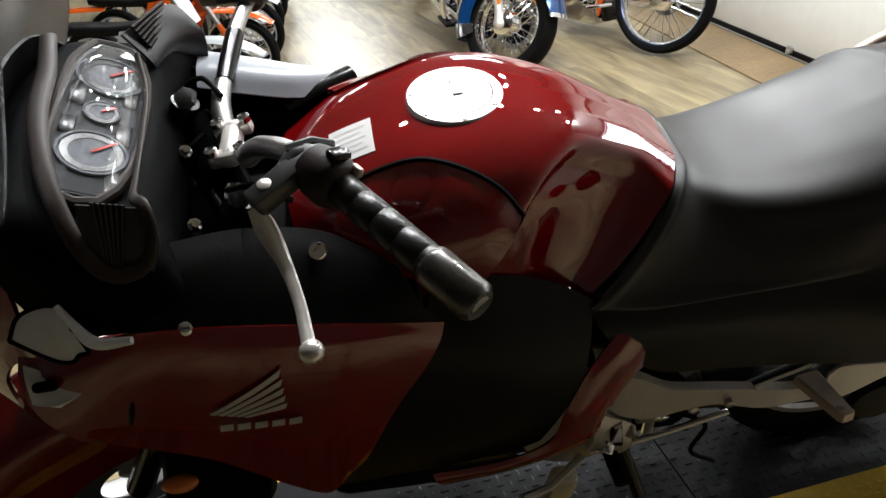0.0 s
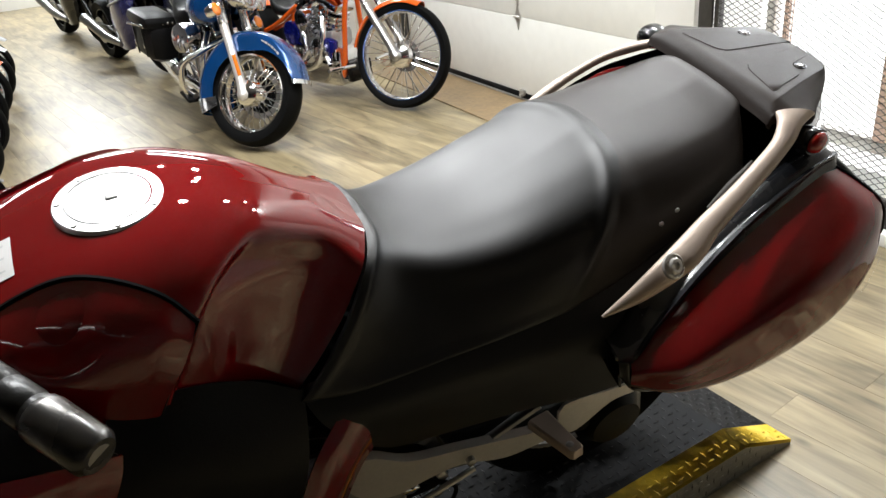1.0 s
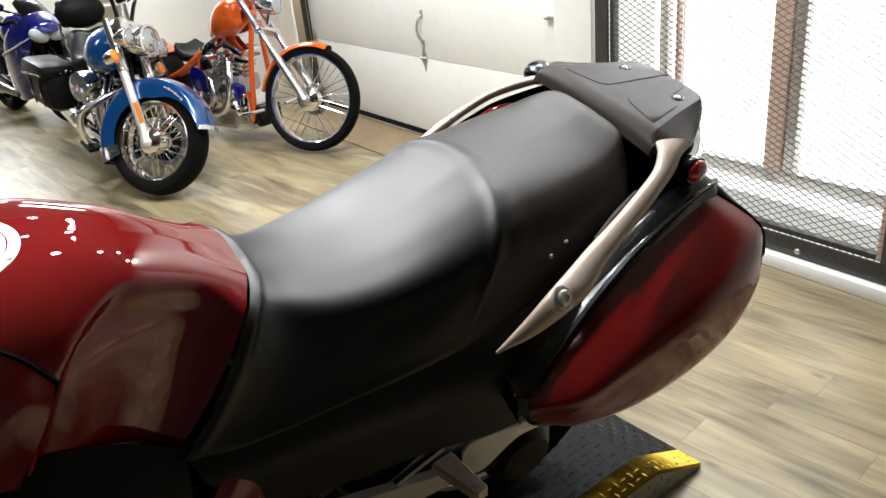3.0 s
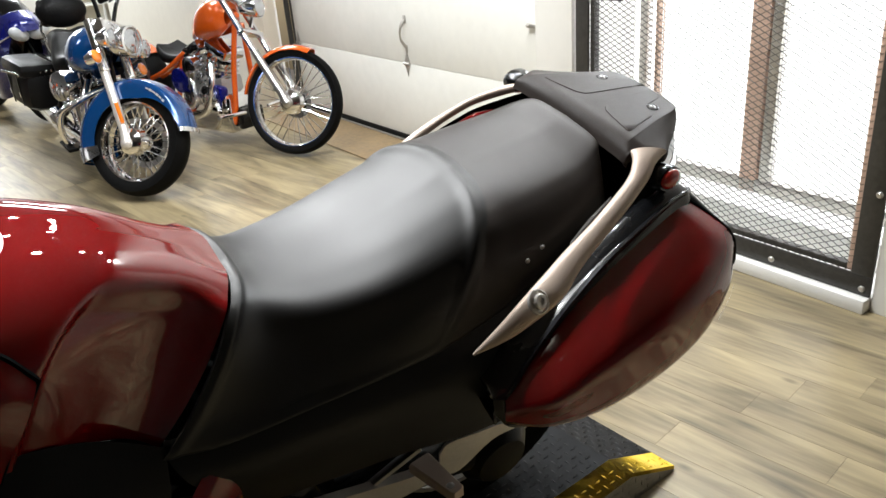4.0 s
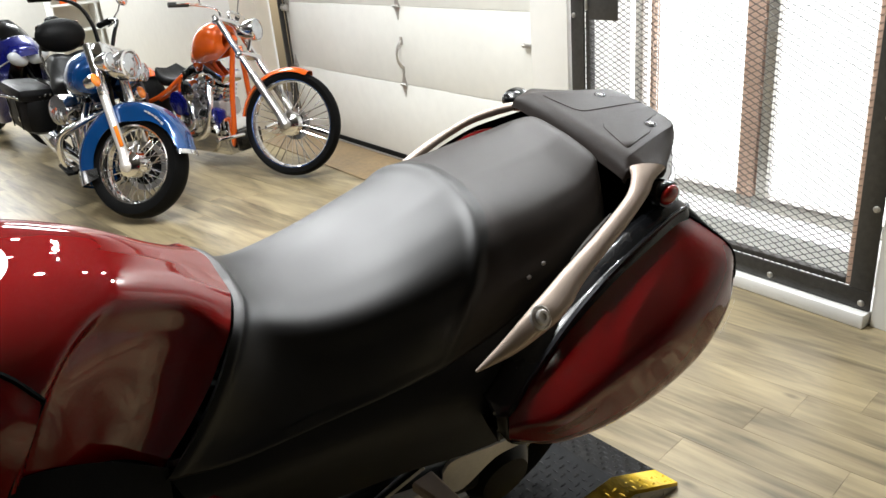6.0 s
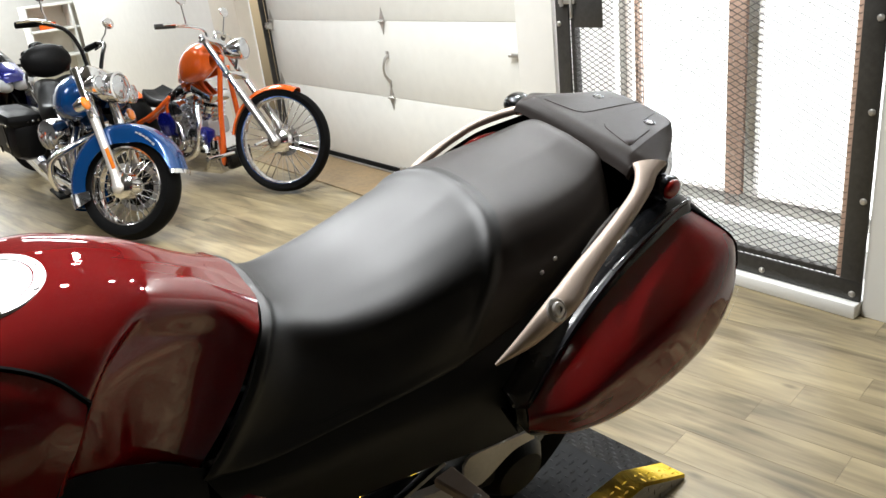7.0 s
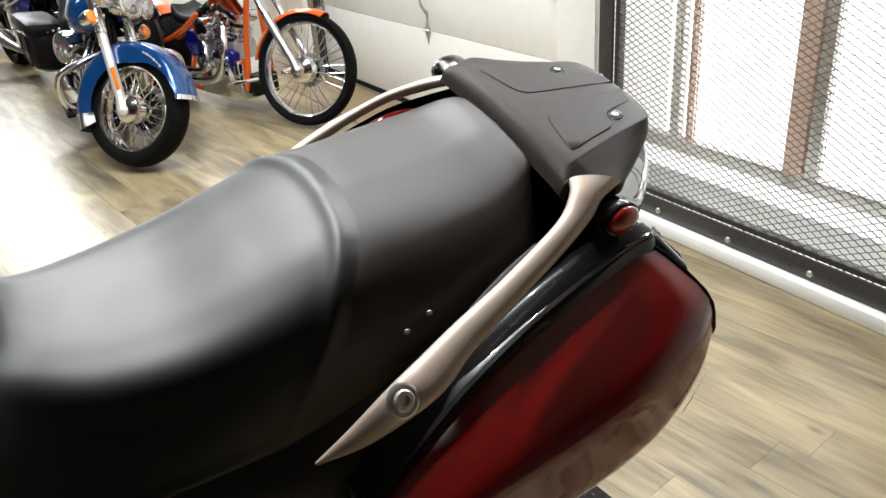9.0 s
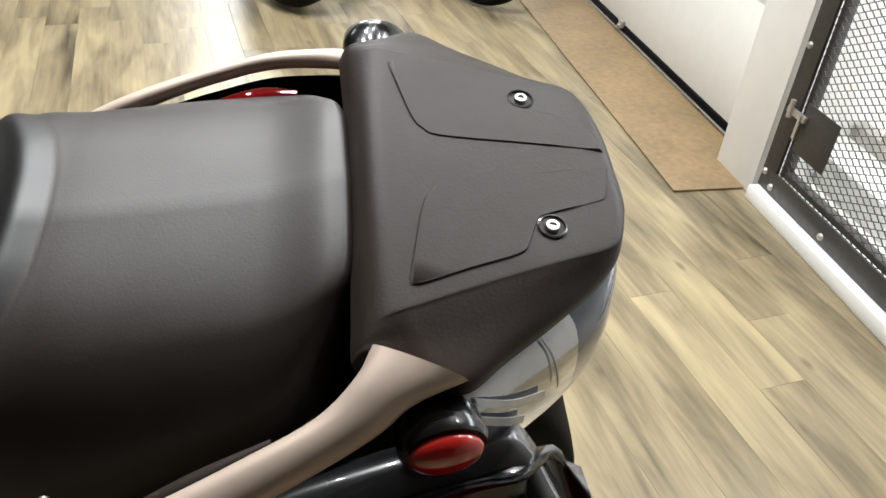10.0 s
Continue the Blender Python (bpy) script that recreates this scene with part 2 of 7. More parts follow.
# ---- shapes ----
class Shape:
    """Gathers verts and faces of one mesh."""

    def __init__(self):
        self.v, self.f = [], []

    def add(self, verts, faces, m=None):
        k = len(self.v)
        self.v += [tuple(m @ Vector(p)) if m else tuple(p) for p in verts]
        self.f += [tuple(k + i for i in f) for f in faces]
        return self

    def box(self, c, s, rot=None, bevel=0.0):
        hx, hy, hz = s[0] / 2, s[1] / 2, s[2] / 2
        m = Matrix.Translation(c) @ (rot or Matrix())
        if bevel <= 0:
            vs = [(x, y, z) for x in (-hx, hx) for y in (-hy, hy) for z in (-hz, hz)]
            return self.add(vs, [(0, 1, 3, 2), (4, 6, 7, 5), (0, 4, 5, 1), (2, 3, 7, 6), (0, 2, 6, 4), (1, 5, 7, 3)], m)
        bm = bmesh.new()
        bmesh.ops.create_cube(bm, size=1.0)
        for v in bm.verts:
            v.co = Vector((v.co.x * s[0], v.co.y * s[1], v.co.z * s[2]))
        bmesh.ops.bevel(bm, geom=list(bm.edges), offset=min(bevel, hx * 0.98, hy * 0.98, hz * 0.98), segments=2, profile=0.5, affect="EDGES")
        bm.verts.index_update()
        self.add([v.co.copy() for v in bm.verts], [[v.index for v in f.verts] for f in bm.faces], m)
        bm.free()
        return self

    def tube(self, path, r, seg=10, flat=1.0, up=(0, 0, 1), caps=True, smooth=0):
        """A rod along path; r one radius or one for each point; flat squeezes it along the second axis."""
        pts = [Vector(p) for p in path]
        rad = list(r) if hasattr(r, "__len__") else [r] * len(pts)
        if smooth:
            a = spline([list(p) + [q] for p, q in zip(pts, rad)], smooth)
            pts, rad = [Vector(p[:3]) for p in a], [float(p[3]) for p in a]
        rings = []
        side = None
        for i, p in enumerate(pts):
            d = (pts[min(i + 1, len(pts) - 1)] - pts[max(i - 1, 0)]).normalized()
            if side is None:
                ref = Vector(up) if abs(d.dot(Vector(up).normalized())) < 0.95 else Vector((1, 0.1, 0))
                side = d.cross(ref).normalized()
            side = (side - d * side.dot(d)).normalized()
            over = side.cross(d)
            rings.append([p + side * (rad[i] * math.cos(2 * math.pi * j / seg)) + over * (rad[i] * flat * math.sin(2 * math.pi * j / seg)) for j in range(seg)])
        vs = [v for ring in rings for v in ring]
        fs = []
        for i in range(len(pts) - 1):
            for j in range(seg):
                a, b = i * seg + j, i * seg + (j + 1) % seg
                fs.append((a, b, b + seg, a + seg))
        if caps:
            fs.append(tuple(range(seg))[::-1])
            fs.append(tuple((len(pts) - 1) * seg + j for j in range(seg)))
        return self.add(vs, fs)

    def lathe(self, profile, seg=24, m=None, closed=False):
        """Turns (radius, height) pairs about the z axis."""
        n = len(profile)
        vs = [(r * math.cos(2 * math.pi * j / seg), r * math.sin(2 * math.pi * j / seg), z) for r, z in profile for j in range(seg)]
        fs = []
        for i in range(n if closed else n - 1):
            for j in range(seg):
                a, b = i * seg + j, i * seg + (j + 1) % seg
                c, d = ((i + 1) % n) * seg + (j + 1) % seg, ((i + 1) % n) * seg + j
                fs.append((a, b, c, d))
        if not closed:
            if profile[0][0] > 1e-6:
                fs.append(tuple(range(seg))[::-1])
            if profile[-1][0] > 1e-6:
                fs.append(tuple((n - 1) * seg + j for j in range(seg)))
        return self.add(vs, fs, m)

    def sheet(self, grid, thick=0.0, m=None):
        """A surface from a grid of points, with a thickness behind it."""
        g = np.asarray(grid, float)
        a, b = g.shape[:2]
        fs = [(i * b + j, i * b + j + 1, (i + 1) * b + j + 1, (i + 1) * b + j) for i in range(a - 1) for j in range(b - 1)]
        vs = g.reshape(-1, 3)
        if thick:
            n = normals(g)
            ref = np.array([g[..., 0].mean(), 0.0, g[..., 2].mean() - 0.15])
            side = 1.0 if (n * (g - ref)).sum() > 0 else -1.0
            back = (g - n * thick * side).reshape(-1, 3)
            n = a * b
            fs += [tuple(n + k for k in f[::-1]) for f in fs]
            rim = [j for j in range(b)] + [i * b + b - 1 for i in range(1, a)] + [(a - 1) * b + j for j in range(b - 2, -1, -1)] + [i * b for i in range(a - 2, 0, -1)]
            fs += [(rim[k], n + rim[k], n + rim[(k + 1) % len(rim)], rim[(k + 1) % len(rim)]) for k in range(len(rim))]
            vs = np.concatenate([vs, back])
        return self.add(vs.tolist(), fs, m)

    def ball(self, c, s, seg=16, rings=10, rot=None):
        vs, fs = [], []
        for i in range(rings + 1):
            t = math.pi * i / rings
            for j in range(seg):
                p = 2 * math.pi * j / seg
                vs.append((s[0] * math.sin(t) * math.cos(p), s[1] * math.sin(t) * math.sin(p), s[2] * math.cos(t)))
        for i in range(rings):
            for j in range(seg):
                fs.append((i * seg + j, (i + 1) * seg + j, (i + 1) * seg + (j + 1) % seg, i * seg + (j + 1) % seg))
        return self.add(vs, fs, Matrix.Translation(c) @ (rot or Matrix()))

    def mesh(self, name, mat, angle=40):
        me = bpy.data.meshes.new(name)
        me.from_pydata(self.v, [], self.f)
        me.validate()
        bm = bmesh.new()
        bm.from_mesh(me)
        bmesh.ops.remove_doubles(bm, verts=bm.verts, dist=1e-5)
        bmesh.ops.recalc_face_normals(bm, faces=bm.faces)
        bm.to_mesh(me)
        bm.free()
        me.materials.append(mat)
        if angle:
            me.shade_smooth()
            me.set_sharp_from_angle(angle=radians(angle))
        return me


def spline(points, n):
    """Points on a smooth curve through the given ones, n steps between each two."""
    p = np.asarray(points, float)
    ext = np.concatenate([[2 * p[0] - p[1]], p, [2 * p[-1] - p[-2]]])
    out = []
    for i in range(len(p) - 1):
        a, b, c, d = ext[i:i + 4]
        for k in range(n):
            t = k / n
            out.append(0.5 * (2 * b + (c - a) * t + (2 * a - 5 * b + 4 * c - d) * t * t + (3 * b - a - 3 * c + d) * t ** 3))
    out.append(p[-1])
    return np.array(out)


def patch(ctrl, nu=4, nv=4):
    """A smooth surface through a grid of points."""
    c = np.asarray(ctrl, float)
    rows = np.stack([spline(r, nv) for r in c])
    return np.stack([spline(rows[:, j], nu) for j in range(rows.shape[1])], 1)


def normals(g):
    du, dv = np.gradient(g, axis=0), np.gradient(g, axis=1)
    n = np.cross(du, dv)
    return n / (np.linalg.norm(n, axis=-1, keepdims=True) + 1e-12)


def flip(g):
    """The same surface on the bike's other side."""
    h = np.array(g, float)
    h[..., 1] *= -1
    return h[:, ::-1]


def whole(half):
    """A surface from its half, whose first column lies on the middle plane."""
    g = np.asarray(half, float)
    other = g[:, :0:-1].copy()
    other[..., 1] *= -1
    return np.concatenate([other, g], 1)


def part(name, shape, mat, parent, label="", angle=40, m=None):
    me = shape if isinstance(shape, bpy.types.Mesh) else shape.mesh(name, mat, angle)
    ob = new(name, me)
    ob.parent = parent
    if m:
        ob.matrix_basis = m
    if label:
        ob["label"] = label
    return ob


def thing(name, m, label, category, group="", kind=""):
    ob = new(name)
    ob.matrix_basis = m
    ob.empty_display_size = 0.1
    return tagged(ob, label, category, group, kind)


def solid(name, shape, mat, label="", category="", group="", kind="", m=None, angle=40):
    ob = new(name, shape.mesh(name, mat, angle))
    if m:
        ob.matrix_basis = m
    return tagged(ob, label, category, group, kind)


# ---- the room ----
W = pose(2.585, 0.95, 0, 0, 0, 3.15)      # along the east wall: x outwards, y along it
CEIL = 3.5


def wall(name, c, s, mat=WALL_WHITE, m=None):
    return solid(name, Shape().box(c, s, bevel=0.004), mat, "unseen wall, darkened to cut bounce light" if mat is WALL_DARK else "white painted plaster wall", "wall", kind="structure", m=m)


wall("wall_east", (0.10, -3.37, CEIL / 2), (0.20, 5.26, CEIL), m=W)
wall("wall_east_pier", (0.10, 0.875, CEIL / 2), (0.24, 0.25, CEIL), m=W)
wall("wall_east_lintel", (0.10, 0.0075, 2.85), (0.20, 1.475, 1.30), m=W)
wall("wall_east_header", (0.10, 2.54, 2.95), (0.20, 3.07, 1.10), m=W)
wall("wall_east_north", (0.10, 6.98, CEIL / 2), (0.20, 4.96, CEIL), m=W)
wall("wall_east_column", (-0.06, 4.34, CEIL / 2), (0.115, 0.52, CEIL), WALL_CREAM, m=W)
wall("wall_north", (-1.2, 13.6, CEIL / 2), (9.0, 0.2, CEIL))
wall("wall_north_return", (3.05, 10.6, CEIL / 2), (1.6, 0.2, CEIL))
# these two unseen walls are darkened to keep bounce light off the motorcycle
wall("wall_west", (-5.6, 4.5, CEIL / 2), (0.2, 18.4, CEIL), WALL_DARK)
wall("wall_south", (-1.2, -4.6, CEIL / 2), (9.0, 0.2, CEIL), WALL_DARK)
solid("ceiling", Shape().box((-1.3, 4.5, CEIL + 0.05), (8.9, 18.6, 0.1)), CEILING, "pale grey tiled ceiling", "ceiling", kind="structure")
solid("kerb_trim", Shape().box((0.02, 0.0, 0.0275), (0.13, 1.47, 0.055), bevel=0.006), WALL_WHITE, "white painted threshold below the steel gate", "threshold", kind="structure", m=W)


# steel security gate with expanded metal
def gate():
    g = thing("security_gate", W, "dark steel security gate with expanded metal mesh", "gate")
    z0, z1, s0, s1 = 0.058, 2.18, -0.735, 0.735
    w = 0.078
    part("bottom_rail", Shape().box((-0.004, 0, z0 + w / 2), (0.012, s1 - s0, w), bevel=0.002), CAGE, g)
    part("top_rail", Shape().box((-0.004, 0, z1 - w / 2), (0.012, s1 - s0, w), bevel=0.002), CAGE, g)
    for s in (s0 + w / 2, s1 - w / 2):
        part("post", Shape().box((-0.004, s, (z0 + z1) / 2), (0.012, w, z1 - z0 - 2 * w - 0.002), bevel=0.002), CAGE, g)
    for s in (s0 + w + 0.012, s1 - w - 0.012):
        part("angle_iron", Shape().box((0.022, s, (z0 + z1) / 2), (0.036, 0.022, z1 - z0 - 2 * w), bevel=0.002), WOOD_FRAME if s < 0 else CAGE, g)
    for z in (z0 + w + 0.012, z1 - w - 0.012):
        part("angle_iron", Shape().box((0.022, 0, z), (0.036, s1 - s0 - 2 * w - 0.05, 0.022), bevel=0.002), CAGE, g)
    # expanded metal: zigzag strands that touch at their knuckles
    sh = Shape()
    a0, a1, b0, b1 = s0 + w - 0.008, s1 - w + 0.008, z0 + w - 0.008, z1 - w + 0.008
    pitch, rise = 0.050, 0.0125
    k, z = 0, b0
    while z < b1:
        n = int((a1 - a0) / (pitch / 2))
        pts = []
        for i in range(n + 1):
            up = (i + k) % 2
            pts.append((0.006 + (0.002 if up else -0.002), a0 + i * pitch / 2, z + (rise if up else 0.0)))
        for i in range(n):
            p, q = Vector(pts[i]), Vector(pts[i + 1])
            d = (q - p).normalized()
            o = Vector((0, -d.z, d.y)) * 0.0012
            f = Vector((0.0016, 0, 0))
            sh.add([p + o + f, p - o + f, p - o - f, p + o - f, q + o + f, q - o + f, q - o - f, q + o - f],
                   [(0, 1, 5, 4), (1, 2, 6, 5), (2, 3, 7, 6), (3, 0, 4, 7)])
        z += rise
        k += 1
    me = bpy.data.meshes.new("expanded_mesh")
    me.from_pydata(sh.v, [], sh.f)
    me.materials.append(MESH_STEEL)
    ob = new("expanded_mesh", me)
    ob.parent = g
    # bolts on the frame
    for s, z in [(s0 + 0.02, 0.45), (s0 + 0.02, 0.77), (s0 + 0.02, 1.08), (s0 + 0.02, 1.4), (s0 + 0.03, 0.085), (s1 - 0.02, 0.12), (s1 - 0.02, 0.58), (s1 - 0.02, 1.05), (s1 - 0.02, 1.5),
                 (-0.345, 0.085), (0.0, 0.085), (0.355, 0.085), (0.66, 0.085)]:
        part("bolt", Shape().lathe([(0.0125, 0), (0.0125, 0.003), (0.009, 0.008), (0, 0.010)], 12, pose(-0.010, s, z, 0, -90, 0)), ZINC, g, "zinc bolt head")
    for z in (0.32, 1.10):
        part("latch_plate", Shape().box((-0.013, s1 - 0.20, z + 0.02), (0.004, 0.17, 0.17), bevel=0.001), CAGE, g)
        part("latch", Shape().box((-0.020, s1 - 0.085, z + 0.05), (0.014, 0.10, 0.022), bevel=0.003).box((-0.028, s1 - 0.115, z + 0.02), (0.010, 0.014, 0.085), bevel=0.003).tube([(-0.03, s1 - 0.06, z + 0.03), (-0.03, s1 - 0.06, z + 0.09)], 0.009, 10), ZINC, g, "zinc slide latch")
    return g


gate()

# entrance behind the gate: sill, door posts and daylight
solid("window_sill", Shape().box((0.40, 0, 0.08), (0.34, 2.0, 0.16), bevel=0.004), WALL_WHITE, "pale concrete sill behind the gate", "sill", kind="structure", m=W)
solid("floor_porch", Shape().box((0.22, 0, 0.02), (0.36, 1.9, 0.04)), WALL_WHITE, "pale porch floor", "floor", kind="structure", m=W)
wall("wall_porch", (0.38, -0.92, 1.6), (0.36, 0.10, 3.2), m=W)
wall("wall_porch_north", (0.38, 0.93, 1.6), (0.36, 0.12, 3.2), m=W)
win = thing("window_1", W, "glazed entrance with brown wooden and pale metal posts", "window", kind="structure")
part("window_frame", Shape().box((0.44, 0.065, 1.25), (0.06, 0.085, 2.18), bevel=0.004), WOOD_FRAME, win, "brown wooden post")
part("window_frame", Shape().box((0.44, -0.012, 1.25), (0.05, 0.05, 2.18), bevel=0.004), ZINC, win, "pale metal post")
part("window_frame", Shape().box((0.44, 0.70, 1.25), (0.05, 0.045, 2.18), bevel=0.004), ZINC, win, "pale metal post")
part("window_frame", Shape().box((0.44, 0.615, 1.25), (0.05, 0.02, 2.18), bevel=0.003), WOOD_FRAME, win, "brown wooden strip")
part("window_frame", Shape().box((0.44, 0, 0.19), (0.06, 1.74, 0.06), bevel=0.004), ZINC, win, "grey bottom rail")
part("window_frame", Shape().box((0.44, 0, 2.37), (0.06, 1.74, 0.06), bevel=0.004), ZINC, win)
for s, wd in ((-0.43, 0.78), (0.355, 0.49)):
    pn = part("pane", Shape().box((0.44, s, 1.28), (0.006, wd, 2.12)), PANE, win)
    pn.visible_shadow = False
solid("backdrop", Shape().box((1.6, 0, 1.8), (0.02, 7.0, 5.0)), OUTSIDE, "bright overcast daylight outside", "backdrop", kind="structure", m=W)


# sectional garage door
def garage_door():
    s0, s1 = 1.0, 4.06
    d = thing("garage_door", W, "white sectional garage door, closed, with zinc hinges", "garage door")
    h = 0.494
    for i in range(5):
        z = 0.045 + i * h
        part("panel", Shape().box((0.155, (s0 + s1) / 2, z + h / 2), (0.045, s1 - s0 - 0.02, h - 0.0016), bevel=0.0022), DOOR_WHITE, d)
    part("bottom_seal", Shape().box((0.148, (s0 + s1) / 2, 0.026), (0.05, s1 - s0 - 0.03, 0.036), bevel=0.008), RUBBER, d, "black rubber bottom seal")
    part("bottom_strip", Shape().box((0.122, (s0 + s1) / 2, 0.0075), (0.014, s1 - s0 - 0.03, 0.009), bevel=0.002), ZINC, d, "pale metal strip")
    for z in (0.045 + h, 0.045 + 2 * h, 0.045 + 3 * h):
        for s in (s0 + 0.035, 2.41, s1 - 0.06):
            hg = Shape()
            for q in (1, -1):
                hg.add([(0.128, s - 0.032, z), (0.128, s + 0.032, z), (0.128, s + 0.012, z + q * 0.05), (0.128, s, z + q * 0.085), (0.128, s - 0.012, z + q * 0.05),
                        (0.1315, s - 0.032, z), (0.1315, s + 0.032, z), (0.1315, s + 0.012, z + q * 0.05), (0.1315, s, z + q * 0.085), (0.1315, s - 0.012, z + q * 0.05)],
                       [(0, 1, 2, 3, 4), (9, 8, 7, 6, 5), (0, 1, 6, 5), (1, 2, 7, 6), (2, 3, 8, 7), (3, 4, 9, 8), (4, 0, 5, 9)])
            hg.tube([(0.124, s - 0.033, z), (0.124, s + 0.033, z)], 0.009, 10)
            part("hinge", hg, ZINC, d, "zinc leaf hinge")
    lh = Shape()
    lh.tube([(0.130, 2.40, 0.815), (0.105, 2.402, 0.79), (0.092, 2.408, 0.745), (0.096, 2.41, 0.695), (0.12, 2.406, 0.655), (0.130, 2.404, 0.645)], [0.010, 0.011, 0.008, 0.008, 0.011, 0.010], 8, smooth=4)
    lh.box((0.129, 2.40, 0.82), (0.006, 0.028, 0.05), bevel=0.002).box((0.129, 2.404, 0.635), (0.006, 0.024, 0.05), bevel=0.002)
    part("lift_handle", lh, ZINC, d, "curved zinc lift handle")
    sb = Shape()
    sb.box((0.127, s0 + 0.045, 0.845), (0.006, 0.05, 0.13), bevel=0.002).box((0.115, s0 + 0.12, 0.865), (0.018, 0.15, 0.022), bevel=0.004).ball((0.112, s0 + 0.20, 0.865), (0.012, 0.016, 0.012))
    part("slide_bolt", sb, ZINC, d, "zinc slide bolt")
    part("bracket", Shape().box((0.118, 2.38, 0.05), (0.02, 0.05, 0.035), bevel=0.003).box((0.11, 2.38, 0.036), (0.03, 0.02, 0.02), bevel=0.002), ZINC, d, "zinc foot bracket")
    for s in (s0 - 0.012 + 0.02, s1 - 0.005):
        part("track", Shape().box((0.165, s, 1.25), (0.09, 0.012, 2.5)).box((0.10, s + (0.02 if s > 2 else -0.004), 1.25), (0.04, 0.012, 2.5)), CAGE if s > 2 else ZINC, d, "dark steel door track")
    for z in (0.5, 0.99):
        part("roller_bracket", Shape().box((0.115, s1 - 0.03, z), (0.035, 0.07, 0.05), bevel=0.004).lathe([(0.014, -0.02), (0.014, 0.02)], 12, pose(0.09, s1 - 0.05, z, 90, 0, 0)), ZINC, d)
    return d


garage_door()
solid("plywood_sheet", Shape().box((-0.10, 2.36, 0.005), (0.40, 3.15, 0.008), bevel=0.002), PLY, "thin brown plywood sheet lying along the garage door", "sheet", m=W)


# low white shelf with clutter at the far end
def shelf_unit():
    u = thing("shelf_unit", pose(2.12, 11.3, 0, 0, 0, 4), "white painted shelf unit with a few boxes and papers", "shelf")
    for x in (-0.58, 0.0, 0.58):
        part("side_board", Shape().box((x, 0, 0.62), (0.03, 0.36, 1.24), bevel=0.004), DOOR_WHITE, u)
    for z in (0.10, 0.56, 0.92, 1.25):
        part("shelf_board", Shape().box((0, 0, z), (1.19, 0.36, 0.03), bevel=0.004), DOOR_WHITE, u)
    part("back_board", Shape().box((0, 0.185, 0.62), (1.19, 0.012, 1.24)), WALL_CREAM, u)
    return u


shelf_unit()
for k, (x, z, w, h, mat, lab) in enumerate(((1.72, 0.575, 0.30, 0.12, WOOD_FRAME, "brown cardboard box on the shelf"), (1.80, 0.935, 0.22, 0.09, ORANGE, "small orange box on the shelf"), (2.40, 0.575, 0.26, 0.17, PLY, "tan cardboard box on the shelf"), (2.52, 0.935, 0.20, 0.12, GREY_PLASTIC, "dark grey case on the shelf"))):
    solid("storage_box", Shape().box((x, 11.27, z + h / 2 + 0.001), (w, 0.22, h), pose(0, 0, 0, 0, 0, 7 * k - 9), 0.006), mat, lab, "box")


# ceiling lamps: round high lamps and long panels
def round_lamp(x, y, power, r=0.11):
    f = thing("ceiling_lamp", pose(x, y, CEIL), "round white ceiling lamp, lit", "lamp", "ceiling lamps")
    part("housing", Shape().lathe([(0.06, 0.0), (r + 0.03, -0.02), (r + 0.03, -0.10), (r + 0.005, -0.10), (r + 0.005, -0.06), (0, -0.06)], 24), WHITE_PLASTIC, f)
    lamp = bpy.data.lights.new("ceiling_lamp_light", "AREA")
    lamp.shape, lamp.size, lamp.energy, lamp.color = "DISK", 2 * r, power * 1.12, (0.97, 0.99, 1.0)
    ob = new("ceiling_lamp_light", lamp)
    ob.matrix_world = pose(x, y, CEIL - 0.075)
    return f


# unseen panels, added to brighten the far walls and floor
def panel_lamp(x, y, power, lx=0.6, ly=1.2):
    f = thing("added_panel_lamp", pose(x, y, CEIL), "unseen ceiling panel lamp added to light the far room", "lamp", "ceiling panel lamps")
    part("frame", Shape().box((0, -ly / 2 - 0.02, -0.02), (lx + 0.08, 0.04, 0.04)).box((0, ly / 2 + 0.02, -0.02), (lx + 0.08, 0.04, 0.04)).box((-lx / 2 - 0.02, 0, -0.02), (0.04, ly, 0.04)).box((lx / 2 + 0.02, 0, -0.02), (0.04, ly, 0.04)), WHITE_PLASTIC, f)
    lamp = bpy.data.lights.new("panel_light", "AREA")
    lamp.shape, lamp.size, lamp.size_y, lamp.energy, lamp.color = "RECTANGLE", lx, ly, power, (0.94, 0.98, 1.0)
    ob = new("panel_light", lamp)
    ob.matrix_world = pose(x, y, CEIL - 0.02)
    return f


# the last one is unseen, added to brighten the floor near the gate
for px, py, power in ((1.15, 2.50, 22), (1.06, 2.05, 18), (0.42, 2.00, 34), (0.0, 1.42, 56), (0.75, 1.45, 28), (2.05, 1.40, 40), (0.62, 2.70, 12), (-0.7, 1.75, 22), (1.5, 1.35, 16), (2.45, 0.85, 20)):
    round_lamp(px, py, power, 0.06)


# unseen lamp, added to brighten the floor that the pannier mirrors
def downlight(x, y, power, spread):
    f = thing("added_downlight", pose(x, y, CEIL), "unseen ceiling downlight added to brighten the floor", "lamp", "ceiling downlights")
    part("housing", Shape().lathe([(0.05, 0.0), (0.085, -0.004), (0.085, -0.012), (0.060, -0.012), (0.050, -0.002)], 24), WHITE_PLASTIC, f)
    lamp = bpy.data.lights.new("downlight_light", "SPOT")
    lamp.energy, lamp.color, lamp.spot_size, lamp.spot_blend, lamp.shadow_soft_size = power, (0.98, 0.99, 1.0), radians(spread), 0.5, 0.03
    ob = new("downlight_light", lamp)
    ob.matrix_world = pose(x, y, CEIL - 0.03)
    return f


downlight(1.40, -1.90, 330, 50)
